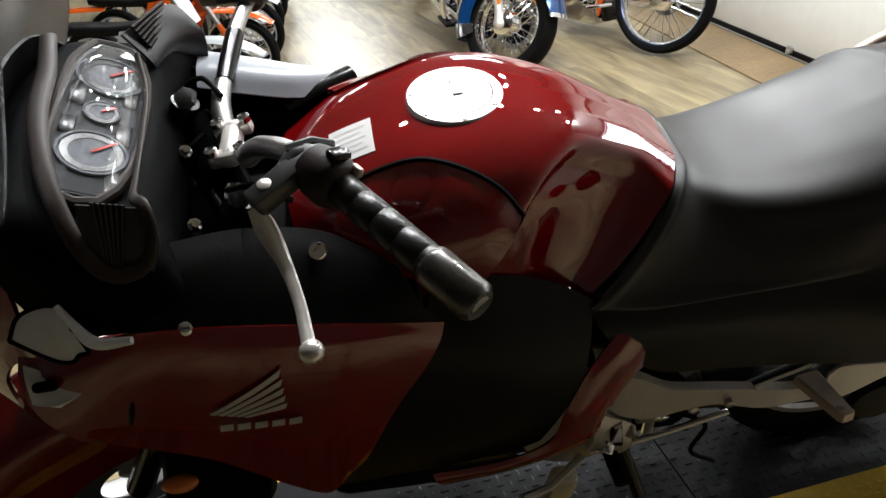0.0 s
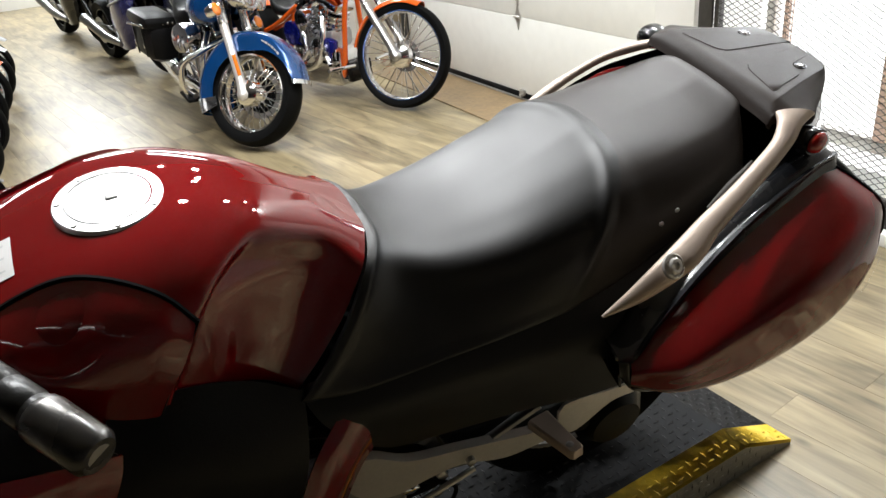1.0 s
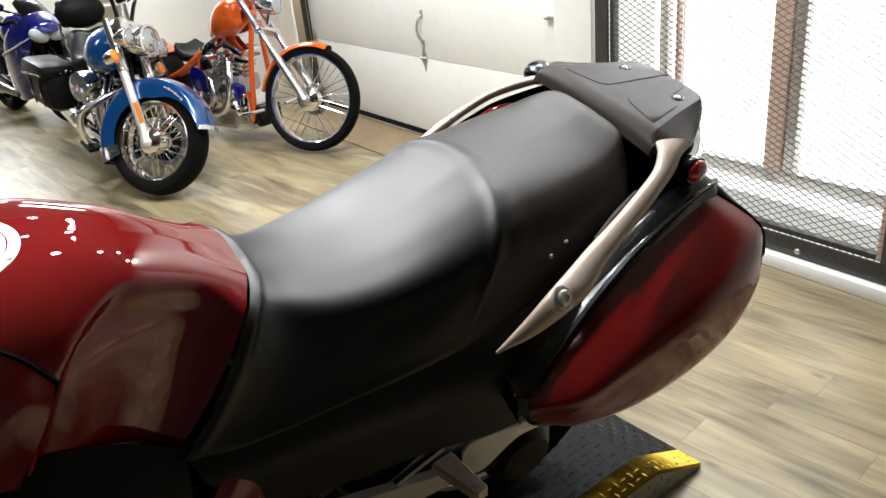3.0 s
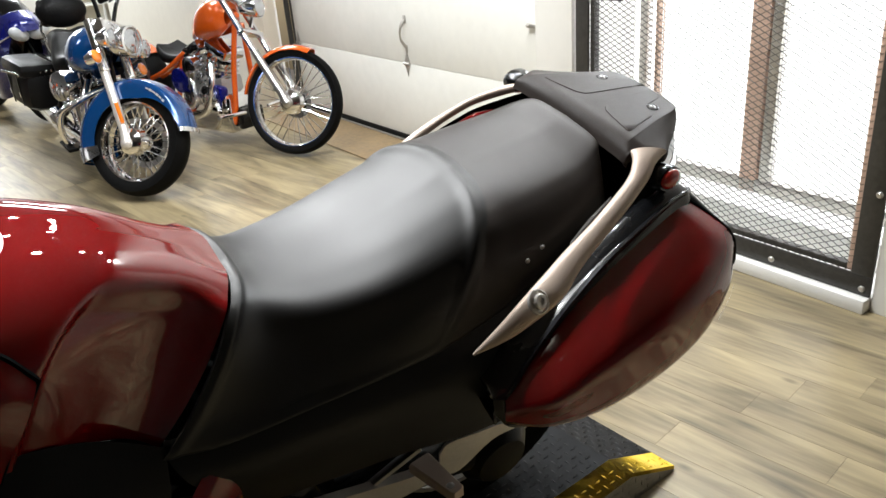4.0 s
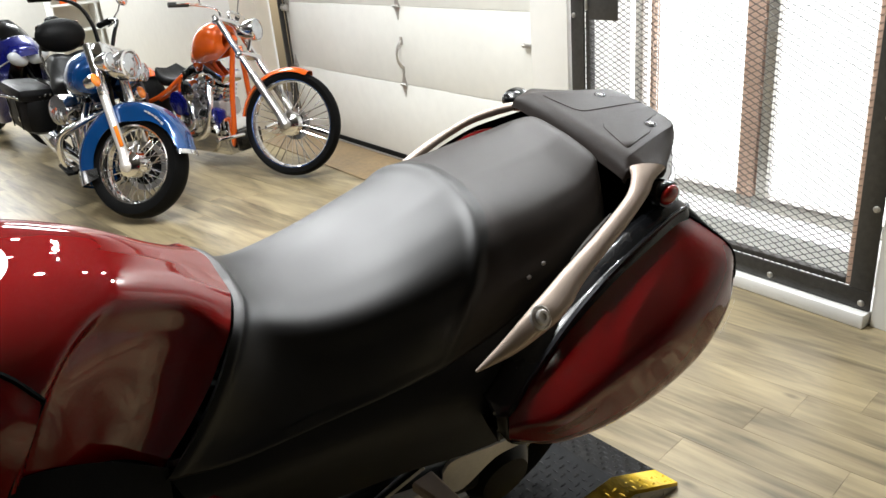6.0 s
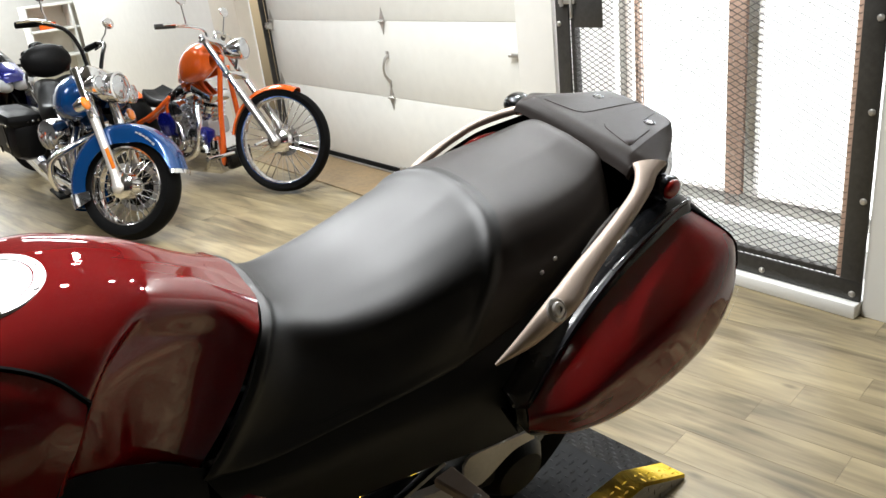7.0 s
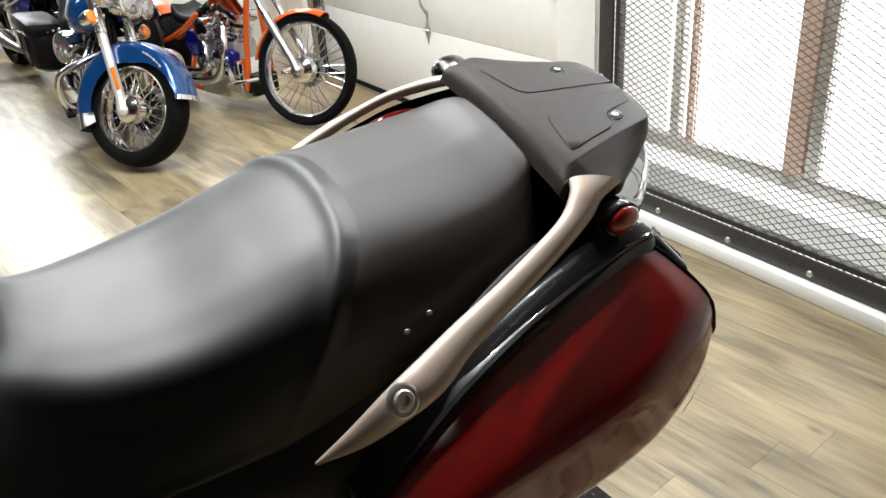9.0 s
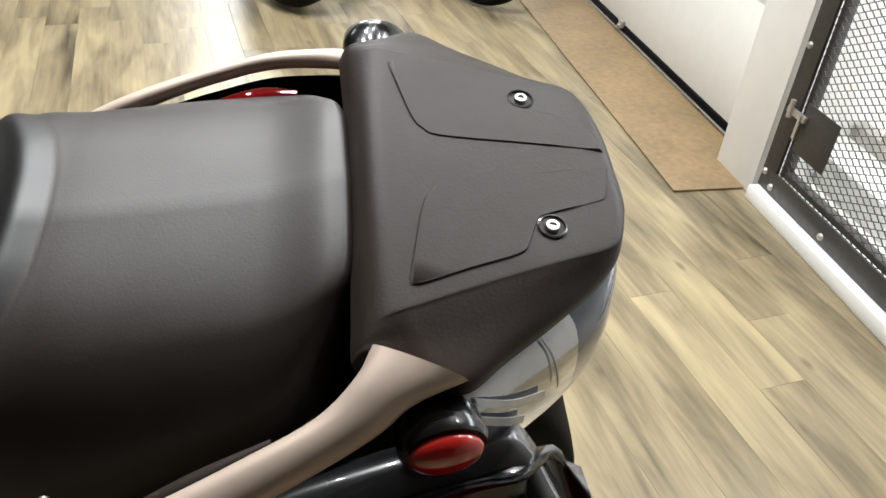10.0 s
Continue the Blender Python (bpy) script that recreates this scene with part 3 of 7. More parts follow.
for px, py, power in ((1.3, 5.4, 78), (-1.8, 5.0, 46), (0.0, 9.6, 120), (1.6, 8.3, 130), (-0.2, 12.3, 240)):
    panel_lamp(px, py, power, 1.2, 0.6)

# daylight from the sky outside, falling in under the lintel
day = bpy.data.lights.new("daylight_opening", "AREA")
day.shape, day.size, day.size_y, day.energy, day.color = "RECTANGLE", 0.36, 1.3, 58, (0.90, 0.96, 1.0)
day_ob = new("daylight_opening", day)
day_ob.matrix_world = W @ pose(0.30, 0.0, 2.16, 0, 52, 0)


# ---- tread-plate platform with ramp under the motorcycle ----
PL = pose(0.95, 0.008, 0, 0, 0, 6.0)      # x to the rear along its near edge
PW, PH = 0.56, 0.10


def platform():
    p = thing("display_platform", PL, "low black tread-plate platform with yellow edges and a ramp", "platform")
    band, x0, x1, x2 = 0.075, -1.95, 0.30, 0.485

    def deck(a, b, y0, y1, za, zb, t=0.012):
        return [(a, y0, za), (b, y0, zb), (b, y1, zb), (a, y1, za), (a, y0, za - t), (b, y0, zb - t), (b, y1, zb - t), (a, y1, za - t)], [(0, 1, 2, 3), (7, 6, 5, 4), (0, 4, 5, 1), (1, 5, 6, 2), (2, 6, 7, 3), (3, 7, 4, 0)]

    part("deck", Shape().add(*deck(x0, -0.452, band, PW - band, PH, PH)).add(*deck(-0.448, x1, band, PW - band, PH, PH)), TREAD, p, "black tread plate")
    part("ramp", Shape().add(*deck(x1, x2, band, PW - band, PH, 0.018)), TREAD, p, "black tread plate ramp")
    for y0, y1 in ((0.0, band), (PW - band, PW)):
        part("edge_band", Shape().add(*deck(x0, -0.452, y0, y1, PH, PH)).add(*deck(-0.448, x1, y0, y1, PH, PH)).add(*deck(x1, x2, y0, y1, PH, 0.018)), YELLOW, p, "yellow painted edge")
    for y in (0.004, PW - 0.004):
        s = Shape()
        s.add([(x0, y - 0.004, 0.001), (x1, y - 0.004, 0.001), (x2, y - 0.004, 0.001), (x2, y - 0.004, 0.006), (x1, y - 0.004, PH - 0.012), (x0, y - 0.004, PH - 0.012),
               (x0, y + 0.004, 0.001), (x1, y + 0.004, 0.001), (x2, y + 0.004, 0.001), (x2, y + 0.004, 0.006), (x1, y + 0.004, PH - 0.012), (x0, y + 0.004, PH - 0.012)],
              [(0, 1, 4, 5), (1, 2, 3, 4), (11, 10, 7, 6), (10, 9, 8, 7), (0, 6, 7, 1), (1, 7, 8, 2), (5, 4, 10, 11), (4, 3, 9, 10), (2, 8, 9, 3), (0, 5, 11, 6)])
        part("side_plate", s, TREAD_SIDE, p, "worn grey side plate")

    # raised tread lozenges, crossing by turns
    def lozenges(name, xa, xb, ya, yb, mat, slope=False, side=False):
        vs, fs = [], []
        step = 0.026
        nx, ny = int((xb - xa) / step), int((yb - ya) / step)
        for i in range(nx):
            for j in range(ny):
                cx, cy = xa + (i + 0.5) * step, ya + (j + 0.5) * step
                if (i + j) % 2:
                    ax, ay = 0.0112, 0.0026
                else:
                    ax, ay = 0.0026, 0.0112
                k = len(vs)
                if side:
                    if cy > (PH - 0.014 if cx < x1 else (PH - 0.014) * (x2 - cx) / (x2 - x1)) - 0.008:
                        continue
                    vs += [(cx - ax, -0.0005, cy), (cx, -0.0005, cy - ay), (cx + ax, -0.0005, cy), (cx, -0.0005, cy + ay), (cx - ax * 0.5, -0.0026, cy), (cx + ax * 0.5, -0.0026, cy)]
                else:
                    def zz(x):
                        return PH if not slope else PH + (0.018 - PH) * (x - x1) / (x2 - x1)
                    vs += [(cx - ax, cy, zz(cx - ax)), (cx, cy - ay, zz(cx)), (cx + ax, cy, zz(cx + ax)), (cx, cy + ay, zz(cx)), (cx - ax * 0.5, cy, zz(cx) + 0.0024), (cx + ax * 0.5, cy, zz(cx) + 0.0024)]
                fs += [(k, k + 1, k + 4), (k + 1, k + 5, k + 4), (k + 1, k + 2, k + 5), (k + 2, k + 3, k + 5), (k + 3, k + 4, k + 5), (k + 3, k, k + 4)]
        me = bpy.data.meshes.new(name)
        me.from_pydata(vs, [], fs)
        me.materials.append(mat)
        ob = new(name, me)
        ob.parent = p
        ob["kind"] = "stuff"

    lozenges("tread_pattern", -1.1, x1, band + 0.004, PW - band, TREAD_HIGH)
    lozenges("ramp_tread_pattern", x1, x2, band + 0.004, PW - band, TREAD_HIGH, slope=True)
    lozenges("edge_tread_pattern", -1.1, x1, 0.0, band, YELLOW)
    lozenges("ramp_edge_tread_pattern", x1, x2, 0.0, band, YELLOW, slope=True)
    lozenges("side_tread_pattern", -1.1, x2, 0.004, PH, TREAD_SIDE, side=True)
    return p


platform()


# ---- the red touring motorcycle, leaning on its side stand ----
# x to the rear, -y its left side, z up along its own middle plane
BIKE = pose(0, 0.295, 0.10, 16.0, 0, 0)
bike = thing("touring_motorcycle", BIKE, "dark red touring motorcycle with black seat and panniers, leaning", "motorcycle")


def left(rows):
    """Points given with their distance from the middle plane, laid on the left side."""
    return [[(x, -h, z) for x, h, z in r] for r in rows]


def both(name, rows, mat, thick=0.006, nu=5, nv=5, label="", parent=None, angle=40):
    g = patch(left(rows), nu, nv)
    a = part(name, Shape().sheet(g, thick), mat, parent or bike, label, angle)
    part(name, Shape().sheet(flip(g), thick), mat, parent or bike, label, angle)
    return g, a


# fuel tank
TANK = [
    [(-.262, 0, .985), (-.260, .06, .983), (-.255, .10, .972), (-.250, .135, .950), (-.245, .155, .920), (-.240, .165, .880), (-.230, .170, .840)],
    [(-.180, 0, 1.028), (-.180, .06, 1.026), (-.175, .11, 1.018), (-.170, .150, 1.000), (-.165, .175, .970), (-.160, .185, .920), (-.150, .190, .860)],
    [(-.080, 0, 1.058), (-.080, .06, 1.057), (-.080, .12, 1.048), (-.080, .165, 1.025), (-.080, .192, .990), (-.080, .202, .940), (-.070, .206, .870)],
    [(0.00, 0, 1.070), (0.00, .06, 1.068), (0.00, .12, 1.058), (0.00, .165, 1.035), (0.00, .195, .995), (0.00, .204, .940), (0.00, .208, .875)],
    [(.080, 0, 1.070), (.080, .06, 1.067), (.080, .115, 1.055), (.080, .158, 1.030), (.075, .184, .990), (.070, .194, .930), (.060, .200, .860)],
    [(.170, 0, 1.048), (.170, .055, 1.045), (.165, .10, 1.030), (.155, .132, 1.003), (.145, .150, .965), (.125, .165, .905), (.100, .182, .835)],
    [(.260, 0, 1.000), (.255, .05, .996), (.250, .085, .982), (.235, .110, .957), (.210, .130, .920), (.180, .155, .870), (.140, .180, .815)],
    [(.335, 0, .942), (.332, .05, .947), (.318, .09, .945), (.300, .125, .935), (.262, .158, .895), (.215, .180, .845), (.167, .195, .797)],
]
TN = 12
tank_half = patch(left(TANK), TN, TN)
# the knee hollow: a sunken field behind a sharp ridge
hollow = tank_half.copy()
tn = normals(tank_half)
if tn[60, 30] @ np.array([0, -1.0, 0.6]) < 0:
    tn = -tn
for i in range(hollow.shape[0]):
    for j in range(hollow.shape[1]):
        u, v = i / TN, j / TN
        s1 = u - np.interp(v, [0, 1.0, 1.7, 2.5, 3.3, 4.1, 4.6, 6.0], [6.2, 5.35, 5.05, 4.62, 4.12, 3.75, 3.5, 2.95])
        s2 = v - np.interp(u, [5.2, 6.1, 6.6, 7.0], [1.75, 1.8, 2.3, 2.8])
        q1, q2 = min(1.0, max(0.0, s1 / 0.17)), min(1.0, max(0.0, s2 / 1.25))
        hollow[i, j] -= tn[i, j] * (0.0150 * q1 * q1 * (3 - 2 * q1) * q2 * q2 * (3 - 2 * q2))
tank_half = hollow
tank = part("fuel_tank", Shape().sheet(whole(tank_half), 0.008), RED, bike, "glossy dark red fuel tank", 60)


def on_tank(u, v, off=0.0):
    """A place on the tank's left half: u from front to rear (0 to 7), v from the middle down (0 to 6)."""
    a, b = min(max(u * TN, 0), tank_half.shape[0] - 1.001), min(max(v * TN, 0), tank_half.shape[1] - 1.001)
    i, j = int(a), int(b)
    s, t = a - i, b - j
    n = normals(tank_half)
    f = lambda g: (g[i, j] * (1 - s) * (1 - t) + g[i + 1, j] * s * (1 - t) + g[i, j + 1] * (1 - s) * t + g[i + 1, j + 1] * s * t)
    return f(tank_half) + f(n) * off * (-1 if TANK_OUT else 1)


_c = tank_half[34, 34] - np.array([0.0, 0.0, 0.9])
TANK_OUT = normals(tank_half)[34, 34] @ _c < 0

# side panel below the tank's seam, bulging, with a scooped hollow
seam_u = [1.05, 1.5, 2.1, 2.75, 3.35, 3.74]
seam_v = [2.15, 1.95, 1.95, 2.42, 3.15, 3.95]
low_u = [0.35, 0.9, 1.4, 1.9, 2.35, 2.76]
low_v = [5.1, 5.6, 5.9, 6.0, 6.0, 6.0]
rows = []
for k in range(6):
    r = []
    for q in range(6):
        t = q / 5
        u, v = seam_u[k] * (1 - t) + low_u[k] * t, seam_v[k] * (1 - t) + low_v[k] * t
        off = 0.005 + 0.003 * t + 0.011 * math.sin(math.pi * min(1, t * 1.1)) - 0.026 * math.exp(-((k - 1.9) ** 2) / 1.1 - ((t - 0.30) ** 2) / 0.022)
        r.append(on_tank(u, v, off))
    rows.append(r)
side_panel = patch(rows, 8, 8)
for g in (side_panel, flip(side_panel)):
    part("tank_side_panel", Shape().sheet(g, 0.005), RED, bike, "glossy dark red side panel with a scooped hollow", 60)
part("seam", Shape().tube([on_tank(u, v, 0.0048) for u, v in zip([.6] + seam_u, [2.3] + seam_v)], 0.0038, 6, smooth=4), PLASTIC, bike, "dark panel gap")
part("seam", Shape().tube([on_tank(3.76 + (2.78 - 3.76) * t, 3.95 + 2.05 * t, 0.0035) for t in (0, .25, .5, .75, 1)], 0.004, 6, smooth=4), PLASTIC, bike, "dark panel gap")

# fuel cap
cap = part("fuel_cap", Shape().lathe([(0.071, -0.012), (0.071, 0.004), (0.069, 0.0065), (0.056, 0.0075), (0.0545, 0.0055), (0.053, 0.0075), (0.020, 0.0085), (0, 0.0085)], 48), CAP_METAL, bike, "round brushed metal fuel cap", m=pose(0.0, 0, 1.0645, 0, -0.5, 0))
for k in range(7):
    a = 2 * math.pi * (k + 0.3) / 7
    part("cap_bolt", Shape().lathe([(0.0042, 0.006), (0.0042, 0.0085), (0.0025, 0.0085), (0.0025, 0.0075), (0, 0.0075)], 10, pose(0.063 * math.cos(a), 0.063 * math.sin(a), 0)), STEEL, cap)
part("key_flap", Shape().box((0.004, 0.012, 0.0095), (0.016, 0.040, 0.0035), bevel=0.0015), CAP_METAL, cap)
part("warning_label", Shape().sheet([[on_tank(u, v, 0.0014) for v in np.linspace(-0.0, 1.25, 6)] for u in np.linspace(0.92, 1.55, 6)]), PAPER, tank, "small white paper label")
for k in range(5):
    v = 0.18 + k * 0.2
    part("label_line", Shape().sheet([[on_tank(u, w, 0.0018) for w in (v, v + 0.06)] for u in np.linspace(1.0, 1.46 - 0.06 * (k % 2), 5)]), INK, tank)

# seat: rider's and pillion's part in one, with piping at the step
SEAT = [
    [(.338, 0, .930), (.335, .045, .935), (.322, .088, .936), (.303, .124, .926), (.266, .160, .884), (.219, .186, .832), (.170, .203, .788)],
    [(.385, 0, .908), (.382, .055, .908), (.372, .096, .900), (.355, .130, .876), (.330, .168, .842), (.295, .196, .806), (.260, .214, .778)],
    [(.450, 0, .898), (.448, .070, .896), (.444, .118, .884), (.436, .152, .856), (.425, .182, .826), (.415, .204, .800), (.400, .216, .782)],
    [(.540, 0, .908), (.538, .080, .905), (.535, .136, .892), (.530, .168, .862), (.525, .192, .834), (.520, .208, .806), (.515, .216, .784)],
    [(.640, 0, .943), (.640, .090, .939), (.638, .150, .920), (.634, .182, .888), (.630, .202, .854), (.626, .212, .822), (.622, .216, .794)],
    [(.735, 0, .981), (.735, .095, .976), (.733, .155, .953), (.730, .187, .918), (.728, .206, .882), (.726, .214, .850), (.724, .216, .826)],
    [(.790, 0, .992), (.788, .095, .986), (.784, .152, .963), (.780, .186, .931), (.778, .206, .899), (.776, .212, .870), (.775, .213, .850)],
    [(.860, 0, 1.002), (.860, .095, .998), (.860, .150, .980), (.860, .184, .952), (.860, .202, .922), (.860, .207, .896), (.860, .206, .878)],
    [(.950, 0, 1.016), (.950, .095, 1.012), (.950, .143, .997), (.950, .172, .972), (.950, .186, .942), (.950, .190, .918), (.950, .188, .904)],
    [(1.002, 0, 1.031), (1.001, .085, 1.028), (.994, .126, 1.012), (.985, .152, .984), (.982, .166, .956), (.981, .170, .934), (.981, .168, .922)],
    [(1.020, 0, 1.027), (1.018, .080, 1.023), (1.009, .116, 1.006), (.999, .140, .978), (.995, .152, .952), (.993, .156, .935), (.992, .154, .926)],
    [(1.025, 0, .980), (1.023, .078, .977), (1.014, .112, .963), (1.004, .134, .950), (.999, .145, .936), (.996, .148, .929), (.995, .147, .924)],
]
SEAT = [[(x, h + (0.006 if k == 2 else 0.005 if k == 3 else 0) * f, z + (0.002 if k == 1 else 0.007 if k == 2 else -0.001 if k == 3 else 0) * f) for k, (x, h, z) in enumerate(r)] for r, f in zip(SEAT, (0, .5, 1, 1, 1, 1, 1, 1, .8, .4, 0, 0))]
# a crowned pillion part
SEAT = [[(x, h - (0, 0, .017, .010, .003, 0, 0)[k] * f, z - (0, .003, .003, 0, 0, 0, 0)[k] * f - (1, 1.6, 1.6, .8, 0, 0, 0)[k] * d) for k, (x, h, z) in enumerate(r)] for r, f, d in zip(SEAT, (0, 0, 0, 0, .3, .6, .8, 1, 1, .7, .5, .3), (0, 0, 0, 0, 0, 0, .0005, .003, .003, 0, 0, 0))]
# the cover turns under at its lower edge
SEAT = [r[:-1] + [(r[-1][0], r[-1][1] + .002, r[-1][2] + .004), (r[-1][0], r[-1][1] - .016, r[-1][2] - .006)] for r in SEAT]
SU, SV = 22, 10
seat_half = patch(left(SEAT), SU, SV)
seat_n = normals(seat_half)
if seat_n[120, 4][2] < 0:
    seat_n = -seat_n
RIDGE_H, RIDGE_X = [0, .05, .09, .12, .15, .18, .20, .215, .24], [.757, .754, .745, .732, .714, .692, .662, .62, .55]
along = np.concatenate([np.zeros((1, seat_half.shape[1])), np.cumsum(np.linalg.norm(np.diff(seat_half, axis=0), axis=2), 0)])
ridge_d = (seat_half[..., 0] - np.interp(-seat_half[..., 1], RIDGE_H, RIDGE_X)) * 0.9
fade = np.clip((0.226 + seat_half[..., 1]) / 0.05, 0, 1)
# padded ridge behind the rider's part, a stitched groove behind it, and a rolled bead along the tank
swell = 0.0058 * np.exp(-(ridge_d / 0.013) ** 2) * fade - 0.0006 * np.exp(-((ridge_d - 0.021) / 0.0025) ** 2) * fade
swell += 0.0065 * np.exp(-((along - 0.012) / 0.009) ** 2) * np.clip((0.24 + seat_half[..., 1]) / 0.10, 0.35, 1)
seat_half = seat_half + seat_n * swell[..., None]
seat = part("seat", Shape().sheet(whole(seat_half), 0.02), VINYL, bike, "black grained vinyl dual seat with a raised pillion part", 60)
# behind the ridge, the pillion's duller, warmer light is painted in as browner vinyl
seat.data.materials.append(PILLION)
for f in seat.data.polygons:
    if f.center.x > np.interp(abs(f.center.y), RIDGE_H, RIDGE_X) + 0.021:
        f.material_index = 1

# black side cover below the seat
COVER = [
    [(.172, .206, .786), (.190, .222, .745), (.225, .232, .700), (.262, .228, .650)],
    [(.260, .219, .779), (.270, .232, .740), (.290, .236, .690), (.310, .230, .625)],
    [(.400, .220, .783), (.405, .236, .740), (.410, .242, .690), (.420, .238, .618)],
    [(.515, .220, .786), (.520, .240, .740), (.530, .250, .690), (.545, .248, .612)],
    [(.622, .220, .796), (.635, .246, .750), (.655, .262, .700), (.680, .262, .600)],
    [(.724, .220, .828), (.745, .252, .785), (.775, .275, .735), (.800, .275, .630)],
    [(.860, .210, .880), (.880, .240, .850), (.905, .262, .800), (.930, .262, .700)],
    [(.970, .190, .925), (.995, .215, .900), (1.02, .225, .860), (1.04, .225, .780)],
    [(1.08, .160, .985), (1.10, .180, .955), (1.12, .190, .915), (1.13, .190, .850)],
]
COVER = [[(x, h - (.014 if k == 0 else 0), z - (.006 if k == 0 else 0)) for k, (x, h, z) in enumerate(r)] for r in COVER]
both("side_cover", COVER, SIDE_GREY, 0.006, label="matte black side cover")
# tail under the rack
TAIL = [
    [(.99, 0, .90), (.99, .10, .90), (.99, .15, .91), (.99, .165, .88), (.99, .15, .80), (.99, .10, .74), (.99, 0, .72)],
    [(1.07, 0, 1.02), (1.07, .09, 1.016), (1.075, .145, 1.005), (1.08, .165, .96), (1.08, .16, .90), (1.07, .12, .82), (1.06, 0, .80)],
    [(1.15, 0, 1.02), (1.15, .06, 1.016), (1.152, .095, 1.005), (1.155, .115, .97), (1.16, .12, .92), (1.15, .10, .86), (1.14, 0, .85)],
    [(1.195, 0, 1.02), (1.195, .045, 1.016), (1.196, .065, 1.005), (1.20, .080, .98), (1.205, .085, .94), (1.20, .07, .90), (1.19, 0, .89)],
    [(1.21, 0, .97), (1.21, .03, .97), (1.21, .045, .968), (1.215, .055, .96), (1.22, .055, .945), (1.215, .04, .93), (1.21, 0, .93)],
]
part("tail", Shape().sheet(whole(patch(left(TAIL), 5, 5)), 0.006), PLASTIC, bike, "black tail section")

# luggage rack
RACK = [
    [(1.017, 0, 1.020), (1.017, .060, 1.020), (1.015, .130, 1.019), (1.014, .150, 1.018), (1.014, .157, 1.017), (1.015, .163, 1.016), (1.020, .165, 1.008)],
    [(1.026, 0, 1.038), (1.026, .060, 1.038), (1.025, .130, 1.037), (1.024, .150, 1.036), (1.024, .157, 1.035), (1.024, .163, 1.033), (1.026, .165, 1.018)],
    [(1.040, 0, 1.049), (1.040, .060, 1.049), (1.042, .132, 1.048), (1.044, .143, 1.047), (1.048, .156, 1.042), (1.052, .172, 1.034), (1.054, .174, 1.018)],
    [(1.067, 0, 1.050), (1.067, .060, 1.050), (1.067, .126, 1.0495), (1.067, .137, 1.048), (1.073, .160, 1.040), (1.086, .187, 1.031), (1.088, .188, 1.015)],
    [(1.125, 0, 1.050), (1.125, .055, 1.050), (1.125, .108, 1.0495), (1.125, .118, 1.048), (1.124, .138, 1.041), (1.122, .163, 1.030), (1.124, .163, 1.014)],
    [(1.170, 0, 1.050), (1.170, .050, 1.050), (1.170, .095, 1.0490), (1.170, .104, 1.0475), (1.169, .116, 1.041), (1.168, .132, 1.030), (1.169, .131, 1.014)],
    [(1.213, 0, 1.049), (1.213, .045, 1.049), (1.213, .082, 1.0475), (1.213, .088, 1.0455), (1.213, .092, 1.039), (1.213, .096, 1.028), (1.213, .094, 1.013)],
    [(1.231, 0, 1.044), (1.231, .030, 1.044), (1.230, .050, 1.043), (1.229, .056, 1.041), (1.230, .059, 1.035), (1.231, .062, 1.025), (1.230, .060, 1.012)],
    [(1.240, 0, 1.029), (1.240, .020, 1.029), (1.239, .034, 1.028), (1.238, .040, 1.026), (1.238, .042, 1.021), (1.238, .043, 1.015), (1.236, .040, 1.010)],
]
rack_half = patch(left(RACK), 6, 5)
rack = part("luggage_rack", Shape().sheet(whole(rack_half), 0.008), RACK_GREY, bike, "dark grey plastic luggage rack plate", 28)
RIB = [(1.055, -.115), (1.069, -.051), (1.078, -.034), (1.091, -.026), (1.150, -.018), (1.218, -.010), (1.224, -.014), (1.217, -.039), (1.209, -.046), (1.165, -.059), (1.156, -.066), (1.147, -.085), (1.138, -.096), (1.100, -.108), (1.060, -.121), (1.055, -.115)]
for sgn in (-1, 1):
    b = pose(1.1665, sgn * 0.071, 1.0500)
    part("rack_bolt", Shape().lathe([(0.0115, -0.001), (0.0115, 0.0008), (0.0100, 0.0010), (0.0095, -0.005), (0.0, -0.005)], 24, b), GLOSS_BLACK, rack, "dark bolt recess")
    part("bolt_head", Shape().lathe([(0.0058, -0.005), (0.0058, 0.0012), (0.005, 0.0026), (0.0028, 0.0028), (0.0026, 0.001), (0, 0.001)], 16, b), STEEL, rack, "steel socket bolt")
    ring = spline([(x, -sgn * y) for x, y in RIB], 4)[:-1]
    mid, n = ring.mean(0), len(ring)
    low, top = mid + (ring - mid) * 1.012, mid + (ring - mid) * 0.975
    part("moulded_pad", Shape().add([(x, y, 1.0485 if x < 1.19 else 1.0475) for x, y in low] + [(x, y, 1.0513 if x < 1.19 else 1.0502) for x, y in top], [tuple(range(n, 2 * n))] + [(k, (k + 1) % n, n + (k + 1) % n, n + k) for k in range(n)]), RACK_GREY, rack)
for k, y in enumerate((-0.030, -0.012, 0.006, 0.022)):
    part("moulded_mark", Shape().box((1.0560, y, 1.0497), (0.006, 0.012 - 0.003 * (k % 2), 0.0006), bevel=0.0002), RACK_GREY, rack)

# grab rails: a flat band, wide where it meets the rack, tapering to a point in front
RAIL_IN = [(1.028, .158, 1.036), (1.017, .177, 1.029), (.990, .198, 1.014), (.940, .217, .997), (.880, .236, .977), (.812, .254, .956), (.761, .270, .940), (.719, .282, .925), (.672, .283, .880), (.631, .280, .838)]
RAIL_OUT = [(1.090, .187, 1.034), (1.053, .199, 1.026), (1.026, .215, 1.013), (.965, .240, .992), (.900, .262, .970), (.823, .289, .943), (.784, .308, .927), (.748, .316, .912), (.690, .304, .868), (.632, .284, .836)]
